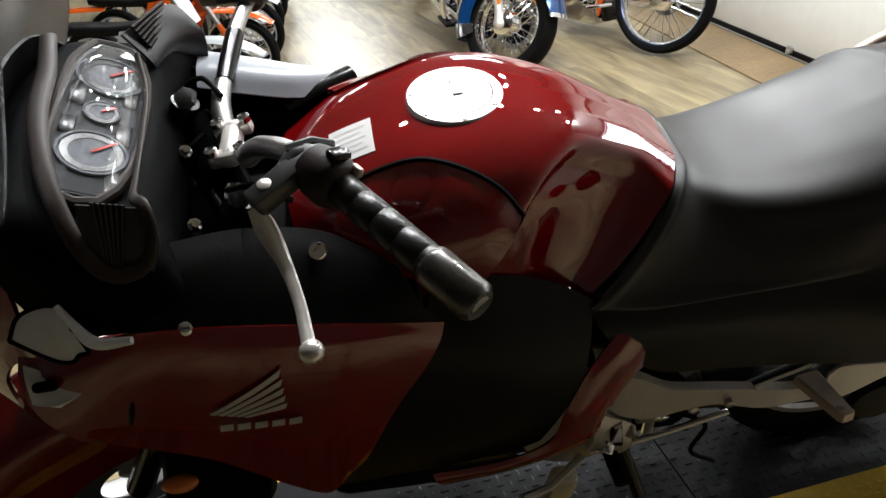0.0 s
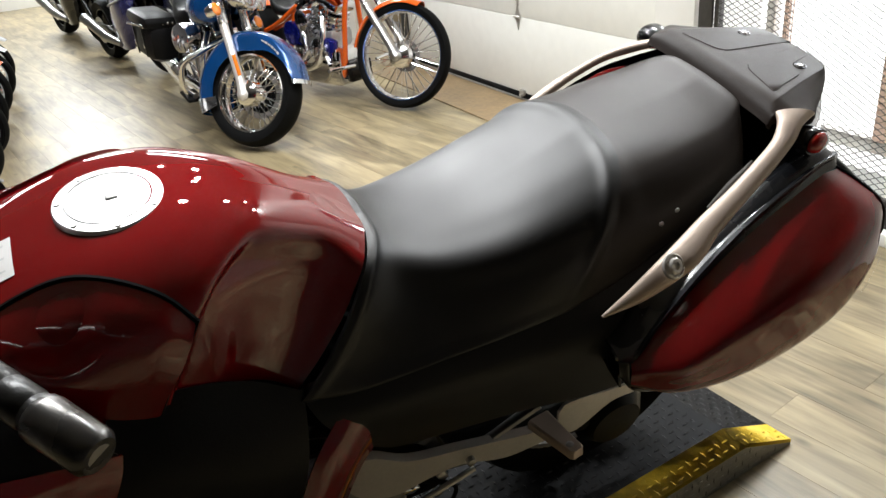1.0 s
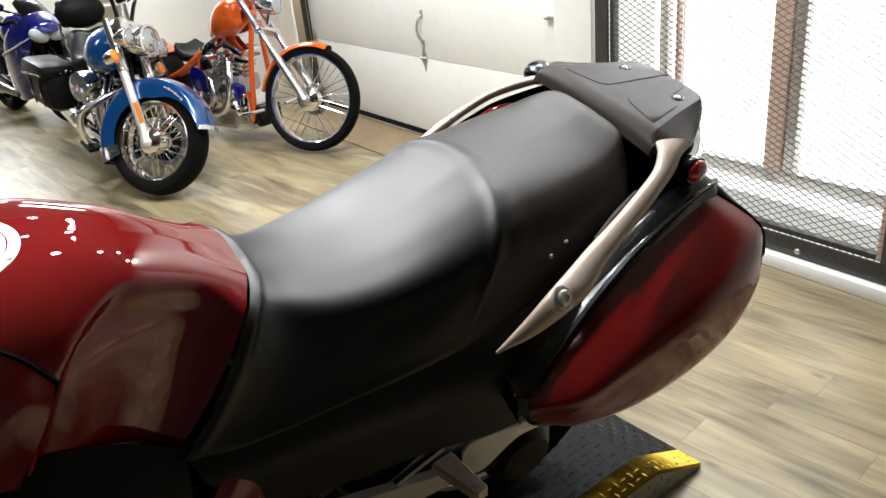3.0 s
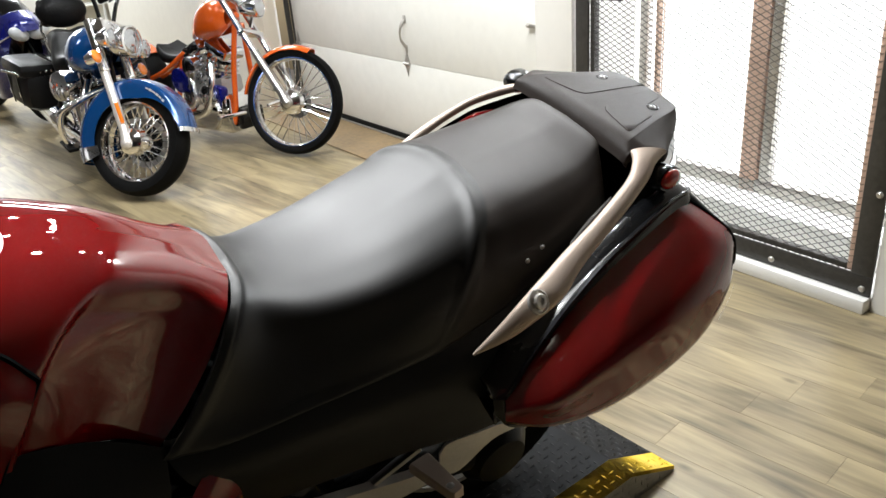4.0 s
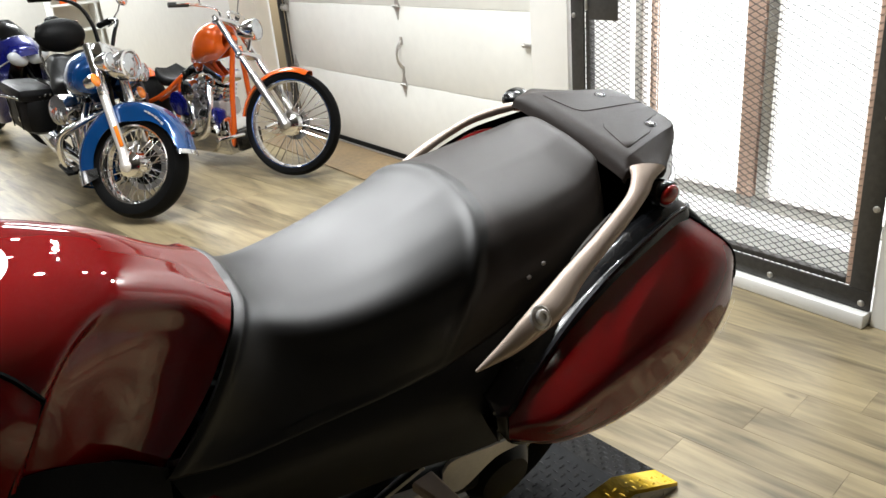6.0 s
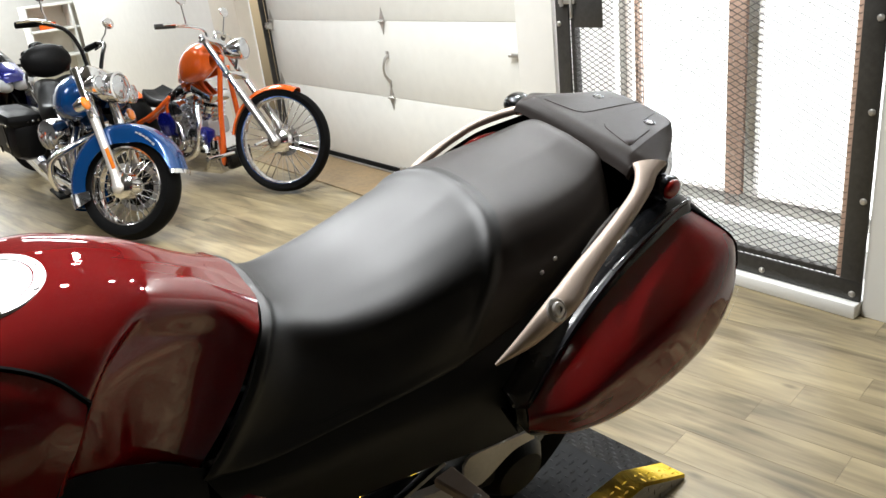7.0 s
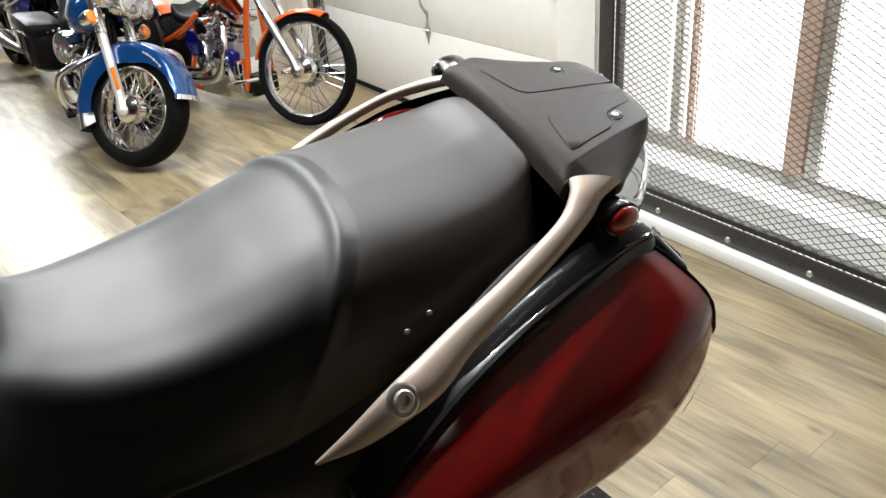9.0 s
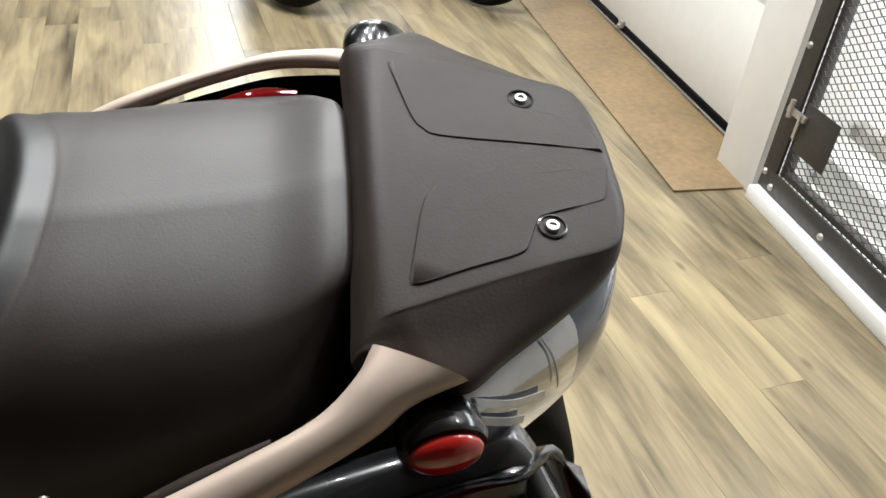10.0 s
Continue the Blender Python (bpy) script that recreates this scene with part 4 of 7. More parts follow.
RAIL_R = [(1.056, .150, 1.026), (1.030, .166, 1.014), (1.000, .186, 1.000), (.950, .205, .981), (.900, .208, .963), (.850, .206, .945), (.800, .198, .926), (.750, .188, .902), (.700, .175, .870), (.660, .160, .840)]
for sgn in (-1, 1):
    pairs = []
    for a, b, c in zip(RAIL_IN, RAIL_OUT, RAIL_R):
        a, b = Vector((a[0], sgn * a[1], a[2])), Vector((b[0], sgn * b[1], b[2]))
        if sgn > 0:
            mid, wide = Vector(c), (b - a) * 0.36
            a, b = mid - wide, mid + wide
        pairs.append((*a, *b))
    g = spline(pairs, 5)
    rings = []
    for i, q in enumerate(g):
        a, b = Vector(q[:3]), Vector(q[3:])
        nx, pv = g[min(i + 1, len(g) - 1)], g[max(i - 1, 0)]
        d = Vector(nx[:3] + nx[3:] - pv[:3] - pv[3:]).normalized()
        wide = (b - a) * 0.5
        out = wide.cross(d).normalized()
        if out.z < 0:
            out = -out
        deep = min(0.012, 0.002 + wide.length * 0.5)
        rings.append([(a + b) * 0.5 + wide * math.cos(w) + out * (deep * math.sin(w)) for w in np.linspace(0, 2 * math.pi, 17)[:-1]])
    sh = Shape()
    n = 16
    sh.add([p for r in rings for p in r], [(i * n + j, i * n + (j + 1) % n, (i + 1) * n + (j + 1) % n, (i + 1) * n + j) for i in range(len(rings) - 1) for j in range(n)] + [tuple(range(n)), tuple((len(rings) - 1) * n + j for j in range(n))])
    rail = part("grab_rail", sh, CHAMPAGNE, bike, "champagne metal pillion grab rail", 50)
    if sgn < 0:
        b = Matrix.Translation((.722, -.300, .922)) @ Vector((0.12, sgn * 0.72, 0.69)).to_track_quat("Z", "Y").to_matrix().to_4x4()
        part("washer", Shape().lathe([(0.020, 0.008), (0.020, 0.0135), (0.0175, 0.0145), (0.0165, 0.0115), (0, 0.0115)], 24, b), PALE_METAL, rail)
        part("rail_bolt", Shape().lathe([(0.0125, 0.011), (0.0125, 0.017), (0.0105, 0.019), (0.006, 0.019), (0.006, 0.015), (0, 0.015)], 20, b), PALE_METAL, rail, "bright socket bolt")
    if sgn < 0:
        # inner flange of the left rail, as a flattened bar
        part("rail_flange", Shape().tube([(.960, -.200, .984), (.905, -.217, .964), (.850, -.232, .944)], [.003, .007, .003], 8, 0.4, smooth=4), RACK_GREY, bike, "dark grey inner flange of the rail")
    for x, y, z in ((.806, .212, .940), (.775, .216, .925)) if sgn < 0 else ():
        part("seat_button", Shape().ball((x, sgn * y, z), (0.0045, 0.003, 0.0045), 8, 6), STEEL, bike)

# dark cover under the right rail, with the top of the other pannier showing beside it
part("right_infill", Shape().sheet(patch([[(x, .100, z - .060), (x, .150, z - .056), (x, h - .008, z - .014)] for x, h, z in RAIL_R[:8]], 4, 4), 0.005), PLASTIC, bike, "matte black cover under the rail")
part("pannier_lip", Shape().tube([(.850, .172, .920), (.890, .178, .941), (.935, .178, .958), (.975, .168, .970)], [.005, .010, .011, .006], 12, 0.6, smooth=4), RED, bike, "glossy dark red lip of the pannier")

# panniers: red lid over a black case
LID = [
    [(.682, .318, .742), (.676, .330, .732), (.673, .336, .720), (.676, .336, .706), (.686, .330, .690)],
    [(.735, .304, .790), (.735, .340, .772), (.738, .360, .742), (.742, .364, .706), (.748, .348, .674)],
    [(.820, .286, .848), (.824, .344, .824), (.830, .382, .780), (.836, .390, .722), (.842, .366, .672)],
    [(.920, .268, .896), (.928, .340, .868), (.938, .388, .816), (.944, .398, .752), (.948, .374, .694)],
    [(1.020, .250, .926), (1.032, .325, .898), (1.044, .376, .846), (1.050, .388, .788), (1.050, .368, .732)],
    [(1.092, .236, .941), (1.112, .298, .916), (1.128, .344, .872), (1.134, .356, .824), (1.126, .342, .776)],
    [(1.132, .229, .942), (1.160, .272, .918), (1.182, .306, .884), (1.190, .314, .848), (1.176, .308, .812)],
]
# fullest above the middle, turning in below it
LID = [r if k == 0 else [(x, h + (0, .040, .020, .008, -.010)[j], z + (.004, .004, -.014, -.012, 0)[j]) for j, (x, h, z) in enumerate(r)] for k, r in enumerate(LID)]
lid_g = patch(left(LID), 6, 6)
case_rows = []
for r in LID:
    (xa, ha, za), (xb, hb, zb) = r[0], r[-1]
    case_rows.append([(xa + .006, .20, za + .006), (xa + .004, ha - .006, za + .012), (xa + .004, ha + .002, za + .004), (xb + .004, hb + .001, zb - .004), (xb + .006, hb - .014, zb - .012), (xb, .24, zb - .004), (xb, .20, zb + .01)])
last = case_rows[-1]
case_rows.append([(x + .030, max(.20, h - .035), z * 0.7 + .3 * .88) for x, h, z in last])
case_rows.append([(1.200, .205 + .01 * k, .90 - .008 * k) for k in range(7)])
case_rows[-1] = [(1.196, .20, .905), (1.198, .215, .905), (1.200, .230, .90), (1.202, .240, .87), (1.200, .230, .86), (1.198, .215, .86), (1.196, .20, .862)]
first = [[(.668, .300 + .004 * k, .742 - .008 * k) for k in range(7)]]
case_g = patch(left(first + case_rows), 4, 4)
for sgn in (-1, 1):
    case = part("pannier_case", Shape().sheet(case_g if sgn < 0 else flip(case_g) - [0, .07, .025], 0.004), CASE_BLACK, bike, "gloss black pannier case", 60)
    lid = part("pannier_lid", Shape().sheet(lid_g if sgn < 0 else flip(lid_g) - [0, .07, .025], 0.006), RED, bike, "glossy dark red pannier lid", 60)
    edge = [(x, -h if sgn < 0 else h - .07, z if sgn < 0 else z - .025) for x, h, z in [r[0] for r in LID] + LID[-1][1:] + [r[-1] for r in LID][::-1][1:]]
    part("rubber_seal", Shape().tube(edge, 0.0030, 8, smooth=3), RUBBER, lid, "black rubber edge seal")
SHOULDER = [
    [(.700, .312, .762), (.705, .296, .772), (.712, .270, .776), (.720, .240, .770)],
    [(.820, .284, .852), (.824, .268, .862), (.828, .244, .868), (.832, .220, .862)],
    [(.920, .266, .900), (.924, .250, .912), (.930, .226, .918), (.936, .206, .912)],
    [(1.020, .249, .931), (1.024, .234, .945), (1.030, .212, .952), (1.036, .194, .946)],
    [(1.096, .236, .946), (1.104, .222, .960), (1.112, .202, .966), (1.116, .184, .960)],
    [(1.130, .231, .946), (1.136, .220, .956), (1.140, .204, .960), (1.140, .184, .954)],
    [(1.160, .278, .921), (1.166, .268, .927), (1.170, .246, .928), (1.170, .218, .922)],
]
sh_g = patch(left(SHOULDER), 6, 6)
for sgn in (-1, 1):
    part("case_shoulder", Shape().sheet(sh_g if sgn < 0 else flip(sh_g) - [0, .07, .025], 0.004), CASE_BLACK, bike, "gloss black rounded shoulder of the pannier case", 60)
n = normals(lid_g)
sg = 1 if n[18, 12] @ np.array([0, -1, 0]) > 0 else -1
for k, (a, b) in enumerate(((26.2, 27.0), (27.2, 27.9), (28.2, 28.7), (28.9, 29.5), (29.7, 30.4), (30.6, 31.4))):
    def at(u, v):
        i, j = int(u), int(v)
        s, t = u - i, v - j
        p = lid_g[i, j] * (1 - s) * (1 - t) + lid_g[i + 1, j] * s * (1 - t) + lid_g[i, j + 1] * (1 - s) * t + lid_g[i + 1, j + 1] * s * t
        return p + sg * n[i, j] * 0.0070
    part("lettering_bar", Shape().sheet([[at(a, 15.0), at(a, 16.0 + 0.2 * (k % 2))], [at(b, 15.0), at(b, 16.0 + 0.2 * (k % 2))]]), BADGE, lid, "small silver lettering bar")

# turn-signal reflectors and tail lamp
for sgn in (-1, 1):
    rot = Vector((0.14, sgn * 0.95, 0.22 if sgn < 0 else -0.15)).to_track_quat("Z", "Y").to_matrix().to_4x4()
    m = Matrix.Translation((1.074, -.220, 1.002) if sgn < 0 else (1.052, .200, 1.012)) @ rot
    oval = Matrix.Diagonal((1.30, 0.95, 1, 1))
    ind = part("reflector_base", Shape().lathe([(0.0, -0.045), (0.017, -0.042), (0.0235, -0.024), (0.0245, -0.004), (0.0225, 0.001), (0, 0.001)], 28, m @ oval), GLOSS_BLACK, bike, "black rubber lamp base")
    part("reflector", Shape().ball((0, 0, 0), (0.0262, 0.0180, 0.011), 24, 12, None), RED_LENS, ind, "oval red lens", m=m @ pose(0, 0, 0.003))
# one band of lenses round the tail below the rack: silvery ridged corners and a smoked rear
TAIL_EDGE = spline([(1.080, .192), (1.100, .180), (1.124, .163), (1.169, .131), (1.205, .098), (1.228, .062), (1.238, .030), (1.240, 0)], 8)
tail_out = np.gradient(TAIL_EDGE, axis=0)
tail_out = np.stack([-tail_out[:, 1], tail_out[:, 0]], 1)
tail_out /= np.linalg.norm(tail_out, axis=1, keepdims=True)
tail_lens = []
for (x, h), (nx, nh) in zip(TAIL_EDGE, tail_out):
    bulge = float(np.interp(h, [0, .03, .07, .10], [.25, .3, .75, 1]))
    q = spline([(-.008, 1.012), (.007, 1.002), (.017, .978), (.022, .944), (.020, .905), (.008, .872)], 6)
    tail_lens.append([(x + nx * o * bulge, -(h + nh * o * bulge), z) for o, z in q])
tail_lens = np.array(tail_lens)
cut = 27


def on_grid(g, u, v):
    i, j = min(int(u), g.shape[0] - 2), min(int(v), g.shape[1] - 2)
    q, t = u - i, v - j
    return g[i, j] * (1 - q) * (1 - t) + g[i + 1, j] * q * (1 - t) + g[i, j + 1] * (1 - q) * t + g[i + 1, j + 1] * q * t


ln = normals(tail_lens)
if ln[5, 15][1] > 0:
    ln = -ln
for sgn in (-1, 1):
    lamp_ob = part("tail_lamp", Shape().sheet(tail_lens[:cut] if sgn < 0 else flip(tail_lens[:cut]), 0.003), LENS_GREY, bike, "clear silvery tail lamp lens", 20)
    for (i0, j0), (i1, j1) in (((3, 7), (17, 16)), ((6, 5), (20, 14)), ((21, 3), (22, 14))):
        run = [[(on_grid(tail_lens, u, v + e) + on_grid(ln, u, v + e) * 0.0042) * [1, -sgn, 1] for e in (-0.9, 0.9)] for u, v in zip(np.linspace(i0, i1, 9), np.linspace(j0, j1, 9))]
        part("lens_rib", Shape().sheet(run, 0.001), LAMP_WHITE, lamp_ob, "pale moulded bar in the lens")
rear_lens = np.concatenate([tail_lens[cut - 1:], (tail_lens[cut - 1:-1] * [1, -1, 1])[::-1]])
part("tail_lamp_centre", Shape().sheet(rear_lens, 0.004), SLATE, bike, "blue-grey smoked tail lens", 60)
part("rear_mudguard", Shape().sheet(whole(patch(left([
    [(1.12, 0, .82), (1.12, .06, .815), (1.12, .085, .79), (1.12, .09, .75)],
    [(1.22, 0, .74), (1.22, .06, .735), (1.22, .08, .71), (1.21, .085, .67)],
    [(1.29, 0, .62), (1.29, .06, .615), (1.285, .075, .60), (1.27, .08, .57)],
    [(1.32, 0, .48), (1.32, .05, .48), (1.315, .065, .475), (1.30, .07, .46)]]), 4, 4)), 0.005), PLASTIC, bike, "black rear mudguard")


# ---- front: fairing, cockpit, handlebar ----
FAIR = [
    [(-.615, .235, .925), (-.620, .262, .900), (-.615, .282, .872), (-.600, .296, .835), (-.575, .300, .795)],
    [(-.530, .270, .955), (-.535, .292, .925), (-.535, .302, .885), (-.525, .306, .830), (-.505, .300, .755)],
    [(-.440, .292, .985), (-.445, .306, .950), (-.445, .312, .900), (-.435, .312, .825), (-.415, .300, .690)],
    [(-.330, .292, .972), (-.335, .310, .935), (-.340, .318, .880), (-.340, .312, .780), (-.335, .295, .585)],
    [(-.210, .285, .940), (-.215, .304, .905), (-.225, .312, .850), (-.245, .306, .740), (-.275, .288, .520)],
    [(-.120, .277, .912), (-.128, .292, .882), (-.145, .298, .830), (-.180, .294, .735), (-.235, .284, .560)],
    [(-.066, .270, .893), (-.075, .282, .868), (-.100, .290, .820), (-.145, .288, .735), (-.205, .280, .590)],
]
fair_g, fair_ob = both("side_fairing", FAIR, RED, 0.006, label="glossy dark red side fairing", nu=6, nv=6, angle=60)
INNER = [
    [(-.400, .205, 1.045), (-.405, .245, 1.030), (-.415, .275, 1.005), (-.440, .290, .984)],
    [(-.310, .180, 1.030), (-.315, .222, 1.018), (-.322, .262, .995), (-.330, .290, .970)],
    [(-.216, .180, 1.010), (-.214, .215, .995), (-.212, .252, .970), (-.210, .283, .938)],
    [(-.160, .205, .990), (-.150, .230, .972), (-.138, .256, .945), (-.122, .276, .910)],
    [(-.117, .230, .972), (-.110, .245, .955), (-.095, .258, .925), (-.070, .268, .892)],
]
both("inner_panel", INNER, SATIN, 0.006, label="matte dark inner fairing panel", nu=5, nv=5)
for sgn in (-1, 1):
    m = Matrix.Translation((-.217, sgn * .212, .999)) @ Vector((-.1, sgn * .45, .88)).to_track_quat("Z", "Y").to_matrix().to_4x4()
    part("panel_bolt", Shape().lathe([(0.013, 0), (0.013, 0.006), (0.011, 0.009), (0.005, 0.009), (0.005, 0.005), (0, 0.005)], 16, m), CHROME, bike, "bright socket bolt")
# lower dark infill and its red flank
LOWER = [
    [(-.075, .215, .900), (-.110, .272, .815), (-.150, .274, .735), (-.205, .268, .600), (-.260, .255, .480)],
    [(.010, .196, .890), (-.010, .262, .805), (-.030, .278, .720), (-.060, .275, .600), (-.090, .258, .490)],
    [(.100, .185, .850), (.085, .250, .775), (.070, .276, .700), (.050, .275, .600), (.030, .258, .500)],
    [(.175, .195, .800), (.165, .232, .745), (.150, .258, .690), (.120, .268, .610), (.090, .258, .520)],
]
both("lower_panel", LOWER, SATIN, 0.006, label="matte black lower fairing panel")
FLANK = [
    [(.215, .222, .748), (.235, .232, .735), (.262, .232, .705), (.280, .222, .660)],
    [(.165, .250, .700), (.190, .258, .690), (.222, .254, .665), (.238, .240, .625)],
    [(.125, .272, .625), (.150, .280, .618), (.182, .274, .600), (.200, .258, .565)],
    [(.100, .278, .545), (.125, .286, .540), (.158, .280, .528), (.176, .262, .500)],
    [(.020, .274, .500), (.030, .282, .490), (.045, .276, .470), (.055, .260, .445)],
    [(-.100, .268, .485), (-.095, .276, .470), (-.085, .270, .445), (-.080, .255, .420)],
]
both("flank_trim", FLANK, RED, 0.006, label="glossy dark red flank trim", angle=60)

# winged badge and plain lettering bars on the fairing
fn = normals(fair_g)
fs = 1 if fn[18, 12] @ np.array([0, -1, 0]) > 0 else -1


def on_fair(x, z, off=0.0015):
    """The place on the left fairing nearest to x and z."""
    d = (fair_g[..., 0] - x) ** 2 + (fair_g[..., 2] - z) ** 2
    k = np.unravel_index(np.argsort(d, axis=None)[:4], d.shape)
    w = 1 / (d[k] + 1e-6)
    y = float((fair_g[..., 1][k] * w).sum() / w.sum())
    return np.array([x, y - off - 0.0045, z])


wing_root, tip = np.array([-.396, .820]), np.array([-.286, .893])
for k in range(5):
    t0, t1 = k / 5, (k + 0.72) / 5
    top0, top1 = np.array([-.390 + .010 * k, .838 - .004 * k]), np.array([-.284 - .001 * k, .908 - .0175 * k])
    bot0, bot1 = top0 + [.006, -.0045], top1 + [-.0045, -.0125]
    part("badge_feather", Shape().sheet([[on_fair(*(top0 * (1 - s) + top1 * s)), on_fair(*(bot0 * (1 - s) + bot1 * s))] for s in np.linspace(0, 1, 6)], 0.0008), BADGE, fair_ob, "silver feather of a wing badge")
for k in range(5):
    x, z = -.386 + k * .0228, .802 - .0024 * k
    part("lettering_bar", Shape().sheet([[on_fair(x + s, z - .008, .004), on_fair(x + s + .003, z + .008, .004)] for s in np.linspace(0, .0175, 3)], 0.0008), BADGE, fair_ob, "silver lettering bar")

# nose, headlamp, windscreen, mirrors
NOSE = [
    [(-.606, 0, 1.112), (-.606, .08, 1.106), (-.602, .15, 1.082), (-.596, .205, 1.040), (-.588, .245, .982), (-.570, .264, .942)],
    [(-.640, 0, 1.092), (-.638, .08, 1.084), (-.634, .145, 1.058), (-.628, .196, 1.012), (-.622, .230, .962), (-.606, .248, .916)],
    [(-.680, 0, 1.060), (-.678, .08, 1.050), (-.675, .14, 1.020), (-.668, .185, .975), (-.655, .215, .930), (-.640, .235, .890)],
    [(-.760, 0, .965), (-.755, .07, .955), (-.745, .125, .930), (-.725, .165, .895), (-.700, .195, .865), (-.665, .225, .845)],
    [(-.790, 0, .850), (-.785, .06, .845), (-.770, .115, .830), (-.745, .155, .810), (-.710, .190, .795), (-.660, .235, .790)],
    [(-.760, 0, .740), (-.755, .06, .740), (-.742, .11, .740), (-.720, .15, .740), (-.690, .185, .745), (-.640, .245, .765)],
]
part("nose_fairing", Shape().sheet(whole(patch(left(NOSE), 5, 5)), 0.006), RED, bike, "glossy dark red nose fairing", 60)
lens = whole(patch(left([[(-.700 - .045, 0, .985 - .02), (-.745, .06, .955), (-.732, .115, .925), (-.712, .150, .890)], [(-.788, 0, .90), (-.782, .06, .892), (-.765, .115, .87), (-.735, .155, .85)], [(-.797, 0, .84), (-.792, .05, .84), (-.776, .10, .83), (-.748, .14, .815)]]), 4, 4))
part("headlamp", Shape().sheet(lens + np.array([-0.006, 0, 0.004]), 0.004), CLEAR, bike, "clear headlamp lens")
SCREEN = [
    [(-.640, 0, 1.110), (-.638, .08, 1.102), (-.628, .15, 1.075), (-.610, .205, 1.035)],
    [(-.600, 0, 1.200), (-.598, .085, 1.192), (-.588, .155, 1.165), (-.565, .205, 1.110)],
    [(-.560, 0, 1.280), (-.558, .085, 1.272), (-.548, .150, 1.245), (-.530, .195, 1.190)],
    [(-.525, 0, 1.345), (-.523, .070, 1.340), (-.516, .120, 1.322), (-.505, .160, 1.280)],
]
scr = part("windscreen", Shape().sheet(whole(patch(left(SCREEN), 5, 5)), 0.004), SMOKE, bike, "clear acrylic windscreen")
scr.visible_shadow = False
# black hood inside the foot of the screen
_s = np.array(SCREEN, float)
_s[1, 2:, 2] += 0.01
part("dash_hood", Shape().sheet(whole(patch(left([[tuple(v + np.array([.016, 0, 0])) for v in r] for r in (_s[0], _s[0] * .7 + _s[1] * .3, _s[0] * .4 + _s[1] * .6, _s[0] * .22 + _s[1] * .78)]), 4, 5)), 0.005), SATIN, bike, "satin black hood round the dials")
# cockpit: dark cowl, dials, vents
COWL = [
    [(-.640, 0, 1.100), (-.638, .08, 1.095), (-.630, .15, 1.080), (-.610, .205, 1.045), (-.570, .245, .985), (-.545, .262, .958)],
    [(-.575, 0, 1.128), (-.575, .085, 1.124), (-.572, .150, 1.120), (-.560, .205, 1.105), (-.520, .255, 1.040), (-.500, .278, .975)],
    [(-.500, 0, 1.092), (-.500, .090, 1.090), (-.498, .150, 1.094), (-.490, .205, 1.098), (-.460, .258, 1.050), (-.450, .288, .985)],
    [(-.430, 0, 1.058), (-.430, .10, 1.056), (-.428, .155, 1.066), (-.420, .205, 1.078), (-.405, .255, 1.040), (-.410, .286, .982)],
    [(-.400, 0, 1.000), (-.400, .10, 1.000), (-.398, .150, 1.006), (-.388, .200, 1.020), (-.375, .245, 1.005), (-.370, .280, .972)],
    [(-.415, 0, .900), (-.415, .10, .900), (-.412, .150, .905), (-.400, .190, .915), (-.385, .230, .920), (-.360, .270, .930)],
]
part("cockpit_cowl", Shape().sheet(whole(patch(left(COWL), 5, 5)), 0.006), PLASTIC, bike, "matte black cockpit cowl")
RIM = [(-.556, .130, 1.160), (-.548, .050, 1.148), (-.543, -.030, 1.148), (-.530, -.100, 1.146), (-.513, -.165, 1.134), (-.497, -.207, 1.114), (-.480, -.240, 1.087), (-.460, -.257, 1.063), (-.434, -.261, 1.055), (-.411, -.252, 1.061),
       (-.397, -.238, 1.092), (-.402, -.214, 1.116), (-.420, -.184, 1.106), (-.428, -.130, 1.092), (-.429, -.050, 1.094), (-.432, .050, 1.099), (-.450, .140, 1.112)]
part("cockpit_rim", Shape().tube(RIM, [.012, .014, .014, .013, .012, .011, .010, .010, .010, .009, .008, .008, .007, .006, .006, .006, .005], 12, 0.55, smooth=4), RACK_GREY, bike, "dark grey moulded rim round dials and vent")
HEX_X = 0.82
dash_m = Matrix.Translation((-.487, 0, 1.098)) @ pose(0, 0, 0, 0, 27, 0)
HEX = [(-.036, .168), (.022, .168), (.056, .100), (.062, 0.0), (.056, -.100), (.022, -.168), (-.036, -.168), (-.062, -.110), (-.066, 0.0), (-.062, .110)]
HEX = [(x * HEX_X, y) for x, y in HEX]
n = len(HEX)
dash = part("dashboard", Shape().add([(x, y, 0.010) for x, y in HEX] + [(x * 1.06, y * 1.04, -0.012) for x, y in HEX], [tuple(range(n))] + [(k, (k + 1) % n, n + (k + 1) % n, n + k) for k in range(n)]), DIAL_GREY, bike, "grey instrument panel", m=dash_m)
for y, r in ((-.088, .043), (.088, .045), (0, .024)):
    part("dial", Shape().lathe([(r, 0.009), (r, 0.0140), (r * 0.92, 0.0140), (r * 0.90, 0.0122), (0, 0.0122)], 32, pose(0, y, 0)), DIAL_PALE, dash, "pale grey dial")
    part("needle", Shape().box((0.3 * r, y + 0.3 * r, 0.0145), (r * 0.9, 0.0035, 0.0012), pose(0, 0, 0, 0, 0, 45)), RED_LENS, dash, "red dial needle")
    part("dial_scale", Shape().lathe([(r * 0.86, 0.0126), (r * 0.86, 0.0132), (r * 0.66, 0.0132), (r * 0.66, 0.0126)], 32, pose(0, y, 0), True), GLOSS_BLACK, dash)
